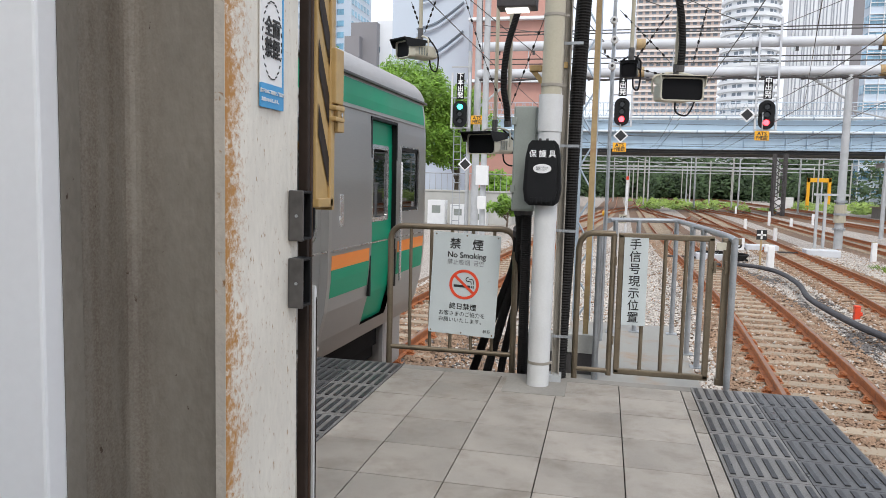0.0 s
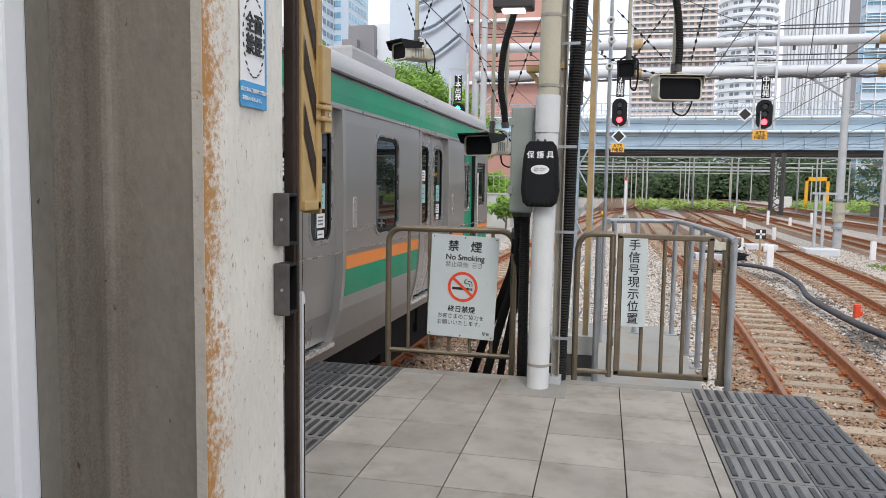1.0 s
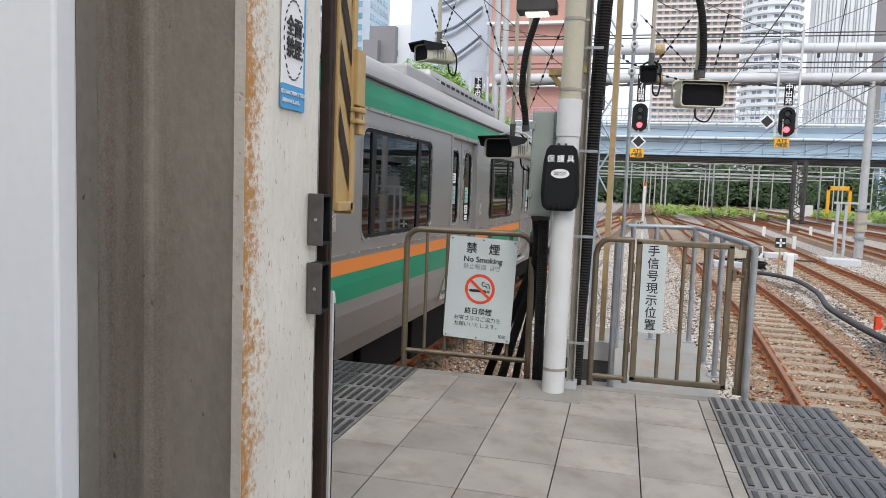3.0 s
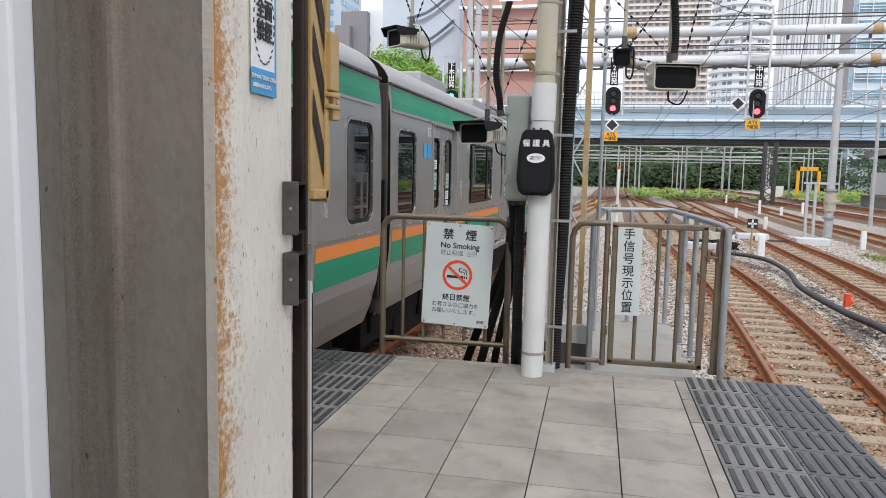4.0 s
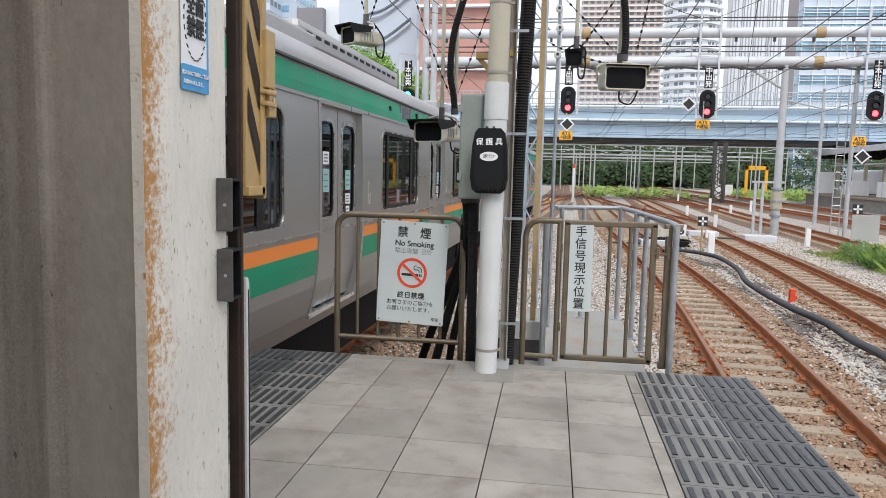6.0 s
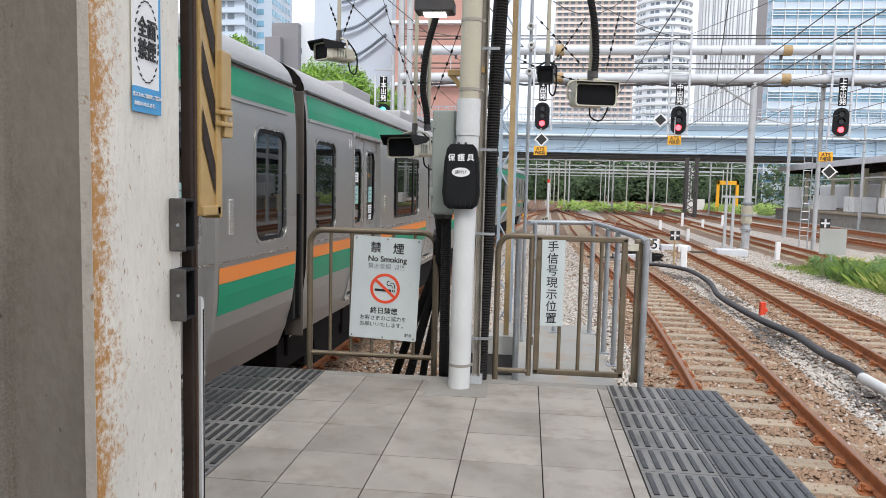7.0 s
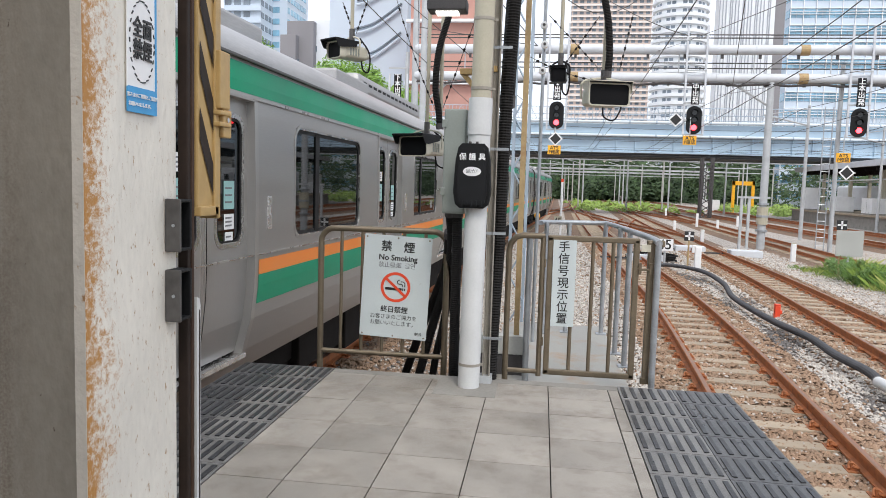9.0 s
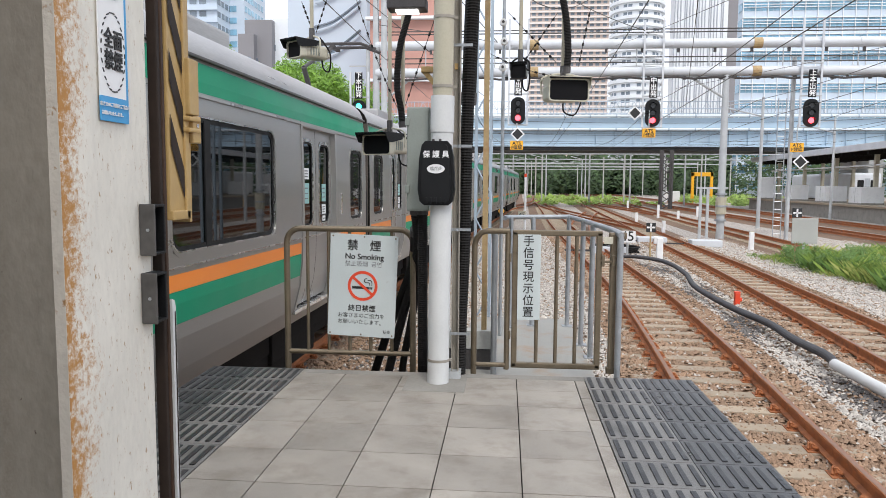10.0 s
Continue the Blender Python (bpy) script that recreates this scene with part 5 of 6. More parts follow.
# ---- the gantry, its signals and wires ----
GY = 34.0
gantry = thing("signal_gantry", "pale steel pipe gantry spanning the tracks", "gantry", (11.4, GY, GROUND))
for z in (9.62, 8.27):
    part("beam", rod((-17.4, 0, z), (30, 0, z), 0.235, 18), "pipegrey", gantry, smooth=True)
for k, x in enumerate(np.arange(-16.6, 30, 1.75)):
    part("beam_collar", rod((x, 0, 9.62), (x + 0.04, 0, 9.62), 0.255, 16), "pipegrey", gantry)
    part("beam_collar", rod((x, 0, 8.27), (x + 0.04, 0, 8.27), 0.255, 16), "pipegrey", gantry)
    part("insulator", rod((x + 0.6, 0, 8.03), (x + 0.6, 0, 7.88), 0.09, 8), "darksteel", gantry)
    part("insulator", rod((x + 1.3, 0, 8.03), (x + 1.3, 0, 7.90), 0.07, 8), "darksteel", gantry)
    part("drop_bolt", boxes((x + 0.2, x + 0.32, -0.05, 0.05, 9.20, 9.40)), "darksteel", gantry)
    if k % 2:
        part("web_bar", rod((x, 0, 8.27), (x, 0, 9.62), 0.03, 6), "mastgrey", gantry)
for x in (-17.4, 0.0, 27.0):
    part("mast", tube(bmesh.new(), ((x, 0, 0), (x, 0, 8.3 if x == 0 else 13.5)), [0.20, 0.155], 14), "mastgrey", gantry, "tall gantry mast", smooth=True)
for a, b in (((-1.8, 0, 8.05), (-0.1, 0, 7.0)), ((-2.6, 0, 8.08), (0.1, 0, 8.02)), ((-15.5, 0, 8.1), (-17.3, 0, 6.6))):
    part("strut", rod(a, b, 0.06, 6), "mastgrey", gantry)
for z in (0.9, 1.6, 2.2):
    part("mast_band", rod((0, 0, z), (0, 0, z + 0.1), 0.28, 14), "silver", gantry)
part("yellow_wrap", rod((0, 0, 1.25), (0, 0, 2.1), 0.262, 14), "cream", gantry)
for x in (-1.0, -0.65):
    part("guard_post", boxes((x - 0.06, x + 0.06, -0.06, 0.06, 0, 2.6)), "mastgrey", gantry)
part("guard_bar", boxes((-1.2, 0.3, -0.09, -0.06, 2.5, 2.6)), "mastgrey", gantry)
part("cable_tray", tube(bmesh.new(), [(-17.4 + 0.79 * k, -0.1, 7.95 + 0.05 * math.sin(k * 2.1)) for k in range(60)], 0.055, 6), "darksteel", gantry, "dark cable run under the lower beam")
for x in (-9.60, 1.20):
    for z in (9.62, 8.27):
        part("rust_sleeve", rod((x, 0, z), (x + 0.42, 0, z), 0.262, 16), "rustpost", gantry, "rust-stained sleeve")
for k, z in enumerate((8.75, 9.0, 10.2, 10.35)):
    part("feeder", rod((-17.4, 0.1, z), (30, 0.1, z), 0.03, 5), "wire", gantry)


def signal(x, y, z, lit, text, post_to, marker, label):
    """A three-lamp colour light; z is the middle of its head."""
    s = thing("railway_signal", label, "signal", (x, y, z), group="signals")
    part("head", slab(rounded(0.72, 1.34, 0.34, 8), 0.06, None), "black", s)
    part("lamp_case", slab(rounded(0.5, 1.1, 0.2, 6), 0.3, at(0, 0.06, 0)), "black", s)
    for k, zz in enumerate((0.36, 0.0, -0.36)):
        on = lit == k
        lens = part("lens", rod((0, -0.02, zz), (0, -0.05, zz), 0.135 if on else 0.12, 20), ("lens_green" if k == 0 else "lens_red") if on else "lens_off", s, "lit lamp" if on else "")
        bm = bmesh.new()
        for a in range(0, 180, 15):
            p = [(0.16 * math.cos(radians(a + d)), yy, zz + 0.16 * math.sin(radians(a + d))) for d, yy in ((0, 0), (15, 0), (15, -0.15), (0, -0.15))]
            bm.faces.new([bm.verts.new(v) for v in p])
        part("visor", bm, "black", lens)
    part("name_plate", boxes((-0.19, 0.19, -0.02, 0.02, 0.74, 0.74 + 0.33 * len(text)), bevel=0.01), "black", s)
    for k, ch in enumerate(text):
        writing(ch, 0.32, "inkwhite", s, at(0.0, -0.022, 0.74 + 0.33 * len(text) - 0.17 - 0.32 * k), bold=0.006)
    for hx in (-0.46, 0.46):
        part("hanger", boxes((hx - 0.045, hx + 0.045, 0.12, 0.2, -0.7, post_to + 0.9)), "pipegrey", s)
    for hz in (-0.72, 0.8, 2.35):
        part("cross_tie", boxes((-0.5, 0.5, 0.10, 0.16, hz, hz + 0.06)), "mastgrey", s)
    mx, mz = marker
    d = slab([(0.36, 0), (0, 0.36), (-0.36, 0), (0, -0.36)], 0.03, at(mx, -0.05, mz))
    part("diamond", d, "inkwhite", s, "white-edged diamond marker")
    part("diamond_face", slab([(0.27, 0), (0, 0.27), (-0.27, 0), (0, -0.27)], -0.01, at(mx, -0.051, mz)), "ink", s)
    part("arm", boxes((min(mx, 0) - 0.02, max(mx, 0) + 0.02, 0.0, 0.05, mz - 0.04, mz + 0.04)), "mastgrey", s)
    return s


def warning_plate(x, y, z):
    p = thing("warning_plate", "yellow plate with black lettering below the signal", "sign", (x, y, z), group="yellow plates")
    part("plate", boxes((-0.32, 0.32, 0, 0.03, -0.22, 0.22), bevel=0.01), "yellow", p)
    writing("ATS", 0.24, "ink", p, at(0, -0.002, 0.09), bold=0.006)
    writing("P確認", 0.21, "ink", p, at(0, -0.002, -0.11), bold=0.004)
    part("rod", rod((0, 0.05, -0.2), (0, 0.05, 1.1), 0.03, 6), "mastgrey", p)


signal(1.24, 33.5, 4.98, 2, "中2出発", 3.6, (0.0, -1.16), "black railway signal showing red below the gantry")
warning_plate(1.2, 33.45, 3.27)
signal(7.82, 33.5, 4.85, 2, "中出発", 3.6, (-0.86, 0.0), "black railway signal showing red with a diamond marker beside it")
warning_plate(7.66, 33.45, 3.88)
signal(15.3, 33.5, 4.85, 2, "上本出発", 3.6, (-0.4, -2.35), "black railway signal showing red on a ladder post")
warning_plate(14.7, 33.45, 3.2)
signal(-6.8, 33.5, 4.85, 0, "下本出発", 1.2, (0.35, -2.55), "black railway signal showing green beside the trees")
warning_plate(-5.9, 33.45, 4.55)
for x, h in ((14.75, 9.0), (-6.5, 9.5)):
    sp = thing("signal_post", "grey steel signal post with a ladder", "post", (x, 34.4, GROUND), group="signal posts")
    part("post", rod((0, 0, 0), (0, 0, h), 0.105, 12), "mastgrey", sp, smooth=True)
    part("stile", boxes((-0.75, -0.71, -0.2, -0.16, 0, h - 2), (-0.37, -0.33, -0.2, -0.16, 0, h - 2)), "silver", sp)
    for k in range(16):
        part("rung", rod((-0.73, -0.18, 0.3 + 0.4 * k), (-0.35, -0.18, 0.3 + 0.4 * k), 0.018, 5), "silver", sp)

stay = thing("catenary_wires", "thin dark overhead wires strung over the tracks", "wires", (4, 34, 6.4), kind="stuff")
bm = bmesh.new()


def wire(a, b, sag=0.0, r=0.012, n=6):
    a, b = Vector(a) - Vector((4, 34, 6.4)), Vector(b) - Vector((4, 34, 6.4))
    tube(bm, [a.lerp(b, k / n) - Vector((0, 0, sag * 4 * (k / n) * (1 - k / n))) for k in range(n + 1)], r, 4, False)


for i, (f, y0, y1) in enumerate(TRACKS):
    for ya, yb in ((34, 75), (75, 120), (120, 180)):
        wire((f(ya), ya, 4.5), (f(yb), yb, 4.5), 0.05, 0.012)
        wire((f(ya), ya, 5.5), (f(yb), yb, 5.5), 0.5, 0.014)
    if i > 1:
        wire((f(4), 4, 4.6), (f(34), 34, 4.5), 0.05)
        wire((f(4), 4, 5.6), (f(34), 34, 5.5), 0.4)
for a, b, s in (((3.0, 6.0, 4.3), (9.5, 34, 5.2), 0.1), ((8.0, 4.0, 5.5), (6.0, 34, 8.2), 0.2), ((26, 14, 8.5), (9, 34, 6.1), 0.3),
                ((-1.5, 9, 6.2), (-5.6, 33, 6.2), 0.1), ((-2.9, 4, 4.8), (-2.6, 34, 5.1), 0.1), ((-6, 10, 8.0), (0.2, 20, 3.9), 0.05), ((2.9, 6, 4.4), (3.9, 34, 4.6), 0.1), ((-1.9, 14.0, 7.2), (0.5, 11, 4.0), 0), ((-2.3, 14.0, 5.0), (0.5, 11, 4.0), 0),
                ((1.05, 12, 5.1), (2.6, 13, 5.4), 0.3), ((2.6, 13, 5.4), (3.9, 13, 6.8), 0.2), ((1.5, 14, 5.9), (3.6, 13, 4.6), 0.1)):
    wire(a, b, s, 0.010)
for y in (46, 58, 70, 77):
    for z, sag in ((5.9, 0.5), (5.0, 0.12), (4.75, 0.05)):
        wire((-7, y, z), (29, y, z), sag, 0.016, 10)
part("wires", bm, "wire", stay)


# ---- bridge and far masts ----
bridge = thing("road_bridge", "pale blue steel girder bridge crossing the tracks", "bridge", (12, 82, GROUND))
part("girder", boxes((-70, 90, -1, 8, 7.2, 8.85), bevel=0.03), "bridge", bridge)
part("lower_flange", boxes((-70, 90, -1.35, 8.3, 7.02, 7.19)), "bridge", bridge)
part("upper_flange", boxes((-70, 90, -1.35, 8.3, 8.86, 9.0)), "bridgewhite", bridge)
part("parapet", boxes((-70, 90, -1.2, -0.9, 9.01, 10.25), bevel=0.02), "bridge", bridge)
# dark slab whose colour carries the shade under the bridge
part("underside", boxes((-70, 90, -0.6, 7.6, 6.63, 7.01)), "bridgeshade", bridge)
for k in range(70):
    x = -60 + k * 2.1
    part("stiffener", boxes((x, x + 0.1, -1.22, -1.0, 7.2, 8.85)), "bridge", bridge)
for z in (10.75, 11.3, 12.1):
    part("fence_rail", rod((-70, -1.05, z), (90, -1.05, z), 0.045, 5), "lattice", bridge)
for k in range(72):
    x = -60 + k * 2.0
    part("fence_post", rod((x, -1.05, 10.2), (x, -1.05, 12.15), 0.04, 5), "lattice", bridge)
    part("fence_brace", rod((x, -1.05, 10.3), (x + 1.0, -1.05, 12.05), 0.03, 4), "lattice", bridge)
    part("fence_brace", rod((x + 1.0, -1.05, 12.05), (x + 2.0, -1.05, 10.3), 0.03, 4), "lattice", bridge)
tagged(part("fence_mesh", boxes(*[(-60 + 0.4 * k, -59.97 + 0.4 * k, -1.02, -0.99, 10.25, 12.1) for k in range(360)]), "lattice", bridge), kind="stuff")
for z, r in ((10.42, 0.17), (8.93, 0.15)):
    run = part("service_pipe", rod((-70, -1.6, z), (90, -1.6, z), r, 10), "bridgewhite", bridge, smooth=True)
    for k in range(50):
        part("pipe_clip", rod((-60 + 2.9 * k, -1.6, z), (-59.85 + 2.9 * k, -1.6, z), r + 0.04, 10), "lattice", run)
for x in (-40, 30, 62):
    part("pier", boxes((x - 0.8, x + 0.8, 0, 7, -0.3, 6.63), bevel=0.05), "whiteconc", bridge)

pier = thing("lattice_pier", "dark lattice steel trestle under the bridge", "trestle", (18.6, 80, GROUND))
for x in (-0.55, 0.55):
    for y in (-0.5, 0.5):
        part("leg", boxes((x - 0.1, x + 0.1, y - 0.1, y + 0.1, -0.1, 6.63)), "darksteel", pier)
for k in range(8):
    z = k * 0.75
    part("brace", rod((-0.55, -0.55, z), (0.55, -0.55, z + 0.75), 0.06, 5), "darksteel", pier)
    part("brace", rod((0.55, -0.55, z), (-0.55, -0.55, z + 0.75), 0.06, 5), "darksteel", pier)


def far_mast(h):
    m = thing("catenary_mast", "grey concrete catenary mast beside the tracks", "mast", (0, 0, GROUND), group="catenary masts")
    part("pole", tube(bmesh.new(), ((0, 0, 0), (0, 0, h)), [0.13, 0.09], 8), "mastgrey", m, smooth=True)
    part("bracket", rod((0, 0, h - 1.2), (-2.6, 0, h - 0.6), 0.05, 5), "mastgrey", m)
    part("tie", rod((0, 0, h - 0.2), (-2.6, 0, h - 0.6), 0.03, 5), "mastgrey", m)
    return m


rng = random.Random(4)
first = far_mast(8.2)
first.location = (16.6, 44, GROUND)
for x, y in ((27, 58), (11.8, 95), (3.4, 100), (-3, 98), (18, 100), (24.5, 96), (7.3, 118), (14.5, 125), (22, 130), (2.0, 135), (9, 150), (17, 155), (28, 125), (33, 118)):
    copy_thing(first, pose(x, y, GROUND, 0, 0, rng.choice((0, 180))))
for y in (105, 128, 150, 175):
    g = thing("far_gantry", "slender grey cross-beam gantry far down the line", "gantry", (14, y, GROUND), group="far gantries")
    part("beam", rod((-20, 0, 7.2), (26, 0, 7.2), 0.09, 6), "mastgrey", g)
    part("beam", rod((-20, 0, 6.4), (26, 0, 6.4), 0.07, 6), "mastgrey", g)
    for x in (-20, -8, 4, 15, 26):
        part("mast", rod((x, 0, 0), (x, 0, 7.6), 0.11, 8), "whiteconc", g)

yg = thing("steel_portal", "yellow steel portal frame standing in the yard", "portal", (30.5, 110, GROUND))
part("frame", boxes((-1.6, -1.2, 0, 0.4, 0, 4.7), (1.2, 1.6, 0, 0.4, 0, 4.7), (-1.6, 1.6, 0, 0.4, 4.1, 4.7), bevel=0.03), "yellow", yg)
hut = thing("white_hut", "small white equipment hut in the yard", "hut", (26.5, 112, GROUND))
part("hut", boxes((-1.2, 1.2, 0, 2, 0, 1.8), bevel=0.03), "white", hut)

# ---- the platform across the yard ----
far = thing("far_platform", "concrete platform with a dark canopy across the tracks", "platform", (29.4, 85, GROUND), kind="structure", rz=-3)
part("edge", boxes((0, 11, -62, 0, -0.1, 1.1), bevel=0.02), "concrete", far)
part("top_slab", boxes((-0.2, 11.2, -62.2, 0.2, 1.101, 1.25)), "sleeper", far, "buff edge slab")
part("canopy", boxes((0.9, 7.6, -62, 2, 5.55, 5.75), bevel=0.03), "under", far, "dark canopy roof")
part("fascia", boxes((0.6, 0.88, -62, 2.2, 5.5, 6.05), bevel=0.04), "pipegrey", far)
part("roof_sheet", boxes((0.9, 7.6, -62, 2, 5.76, 6.0), bevel=0.04), "pipegrey", far)
for k in range(24):
    part("canopy_beam", boxes((0.95, 7.5, -60 + k * 2.6, -59.8 + k * 2.6, 5.2, 5.54)), "under", far)
part("lighting_rail", boxes((2.0, 2.25, -60, -1, 4.35, 4.47), (5.5, 5.75, -60, -1, 4.35, 4.47)), "white", far, "pale rail hung under the canopy")
for k in range(8):
    y = -3.5 - k * 8
    post_part = part("canopy_post", boxes((2.0, 2.3, y - 0.15, y + 0.15, 2.0, 5.54)), "cream", far)
    part("post_foot", boxes((1.96, 2.34, y - 0.19, y + 0.19, 1.25, 1.99)), "whiteconc", post_part)
    part("canopy_post", boxes((6.6, 6.9, y - 0.15, y + 0.15, 1.25, 5.54)), "cream", far)
for x, y, w, d, h in ((1.0, -3, 1.7, 1.2, 2.45), (1.3, -12, 1.6, 2.0, 1.55), (1.6, -20, 1.8, 2.4, 1.45), (1.7, -27, 1.7, 2.4, 1.4), (1.8, -37, 1.8, 3.0, 1.5)):
    cb = thing("platform_cabinet", "white steel equipment cabinet on the far platform", "cabinet", (0, 0, 0), group="white cabinets")
    cb.location = far.location + Matrix.Rotation(radians(-3), 3, "Z") @ Vector((x, y, 1.25))
    cb.rotation_euler = (0, 0, radians(-3))
    part("body", boxes((-w / 2, w / 2, -d / 2, d / 2, 0, h), bevel=0.03), "white", cb)
    part("plinth", boxes((-w / 2 - 0.02, w / 2 + 0.02, -d / 2 - 0.02, d / 2 + 0.02, 0, 0.12)), "concrete", cb)
    part("seam", boxes((-w / 2 - 0.006, -w / 2 + 0.002, -0.02, 0.02, 0.15, h - 0.1)), "grey_box", cb)
ladder = thing("edge_ladder", "small yellow ladder against the platform edge", "ladder", (28.6, 71, GROUND), rz=-3)
part("stile", boxes((-0.06, 0.0, -0.3, -0.22, 0, 1.15)), "yellow", ladder)
part("stile", boxes((-0.06, 0.0, 0.22, 0.3, 0, 1.15)), "yellow", ladder)
for z in (0.25, 0.6, 0.95):
    part("rung", boxes((-0.05, -0.01, -0.22, 0.22, z, z + 0.06)), "yellow", ladder)
stock = thing("railcar", "dull grey railcar standing at the far platform", "railcar", (40.2, 80, GROUND + 1.1), rz=-3)
part("body", boxes((-1.45, 1.45, 0, 20, 0.1, 3.1), bevel=0.25), "pipegrey", stock)
part("end_window", boxes((-1.0, -0.35, -0.03, 0.0, 1.2, 2.3), bevel=0.01), "seal", stock)
part("end_window", boxes((0.35, 1.0, -0.03, 0.0, 1.2, 2.3), bevel=0.01), "seal", stock)
part("end_door", boxes((-0.28, 0.28, -0.02, 0.0, 0.3, 2.5), bevel=0.01), "silver", stock)
part("underframe", boxes((-1.2, 1.2, 0.4, 19.6, -0.9, 0.09)), "under", stock)

# ---- left side: trees, wall and cabinets ----
wall = thing("wall_west", "pale concrete boundary wall beside the line", "wall", (-9.5, 44, GROUND), kind="structure")
part("panel", boxes((-9, 4.2, 0, 0.3, 0, 2.1), bevel=0.02), "whiteconc", wall)
part("coping", boxes((-9.1, 4.3, -0.06, 0.36, 2.1, 2.22), bevel=0.02), "whiteconc", wall)
part("long_panel", boxes((3.9, 4.2, 0.3, 70, 0, 1.7), bevel=0.02), "whiteconc", wall)
fence = thing("mesh_fence", "grey steel fence on top of the boundary wall", "fence", (-9.5, 44.1, GROUND + 2.22))
part("rail", rod((-9, 0, 1.1), (4.2, 0, 1.1), 0.03, 6), "silver", fence)
for k in range(34):
    part("bar", rod((-9 + k * 0.4, 0, 0), (-9 + k * 0.4, 0, 1.1), 0.018, 5), "silver", fence)
for x, y, w, h in ((-9.6, 41, 1.1, 1.6), (-8.3, 41.4, 1.0, 1.35), (-6.3, 38, 0.7, 1.2)):
    cb = thing("trackside_cabinet", "white trackside equipment cabinet", "cabinet", (x, y, GROUND), group="trackside cabinets")
    part("body", boxes((-w / 2, w / 2, -0.4, 0.4, 0.1, h), bevel=0.03), "white", cb)
    part("base", boxes((-w / 2, w / 2, -0.42, 0.42, 0, 0.1)), "concrete", cb)
    part("vent", boxes((-w / 4, w / 4, -0.415, -0.402, h * 0.5, h * 0.8)), "grey_box", cb)
mp = thing("meter_post", "concrete post carrying two white boxes", "post", (-4.9, 30, GROUND))
part("pole", rod((0, 0, 0), (0, 0, 12), 0.14, 12), "mastgrey", mp, smooth=True)
part("meter_box", boxes((-0.3, 0.28, -0.35, -0.16, 2.6, 3.5), bevel=0.03), "white", mp)
part("meter_box", boxes((-0.2, 0.2, -0.35, -0.16, 1.5, 2.1), bevel=0.03), "white", mp)


def leaves(bm, centres, n, size, rnd, squash=0.8):
    """Small leaf blades scattered through clumps given as (centre, radius)."""
    for c, r in centres:
        for _ in range(n):
            d = Vector((rnd.gauss(0, 1), rnd.gauss(0, 1), rnd.gauss(0, 1) * squash)).normalized() * r * rnd.uniform(0.55, 1.05)
            p = Vector(c) + d
            u = Vector((rnd.gauss(0, 1), rnd.gauss(0, 1), rnd.gauss(0, 0.6))).normalized()
            w = u.orthogonal().normalized()
            s = size * rnd.uniform(0.6, 1.3)
            bm.faces.new([bm.verts.new(p + q) for q in (u * s * -0.8, w * s * 0.4, u * s * 0.8, w * s * -0.4)])
    return bm


def tree(loc, h, r, clumps, n, size, seed, label, material="leaf"):
    rnd = random.Random(seed)
    t = thing("tree", label, "tree", loc, group="trees")
    bm = tube(bmesh.new(), ((0, 0, -0.1), (0.1, 0, h * 0.3), (0.05, 0.1, h * 0.75)), [h * 0.03, h * 0.022, h * 0.006], 8)
    cs = []
    for k in range(clumps):
        a, e = rnd.uniform(0, 6.283), rnd.uniform(-0.5, 1.0)
        q = Vector((math.cos(a) * r * rnd.uniform(0.3, 1), math.sin(a) * r * rnd.uniform(0.3, 1), h * 0.62 + e * h * 0.32)) * 1.0
        q.x *= 1 - 0.45 * max(e, 0)
        q.y *= 1 - 0.45 * max(e, 0)
        cs.append((q, r * rnd.uniform(0.22, 0.42)))
        if k < 9:
            tube(bm, ((0.08, 0, h * rnd.uniform(0.25, 0.45)), q * 0.6 + Vector((0, 0, h * 0.15)), q), [h * 0.011, h * 0.006, h * 0.002], 5)
    part("trunk", bm, "bark", t)
    part("crown", leaves(bmesh.new(), cs, n, size, rnd), material, t, "bright green uneven crown" if material == "leaf" else "")


tree((-13.2, 47, GROUND), 11.2, 3.6, 46, 620, 0.14, 1, "bright green leafy tree beyond the boundary wall")
tree((-9.9, 48, GROUND), 9.6, 2.9, 38, 620, 0.14, 2, "bright green leafy tree beyond the boundary wall")
tree((-17.5, 50, GROUND), 11.6, 3.0, 36, 560, 0.15, 3, "bright green leafy tree beyond the boundary wall")
tree((-28, 62, GROUND), 16.5, 4.0, 34, 420, 0.2, 5, "dark green tree between the buildings")
tree((-6.6, 46, GROUND), 3.4, 1.6, 16, 200, 0.16, 6, "low green shrub against the wall")
tree((-4.6, 36, GROUND), 2.2, 0.9, 10, 160, 0.12, 7, "low green weeds beside the post")

rnd = random.Random(9)
woods = thing("far_woods", "dark green band of trees beyond the yard", "woods", (30, 190, GROUND), kind="stuff")
cs = [(Vector((rnd.uniform(-110, 150), rnd.uniform(-14, 40), rnd.uniform(0.5, 12.0))), rnd.uniform(2.2, 4.2)) for _ in range(640)]
part("crowns", leaves(bmesh.new(), cs, 90, 0.75, rnd, 0.9), "leafdark", woods)
cs = [(Vector((rnd.uniform(-110, 150), rnd.uniform(14, 50), rnd.uniform(0.0, 10.5))), rnd.uniform(2.5, 4.5)) for _ in range(700)]
part("inner_crowns", leaves(bmesh.new(), cs, 60, 1.7, rnd, 0.9), "leafdark", woods)
scrub = thing("yard_scrub", "green scrub growing between the far tracks", "scrub", (12, 120, GROUND), kind="stuff")
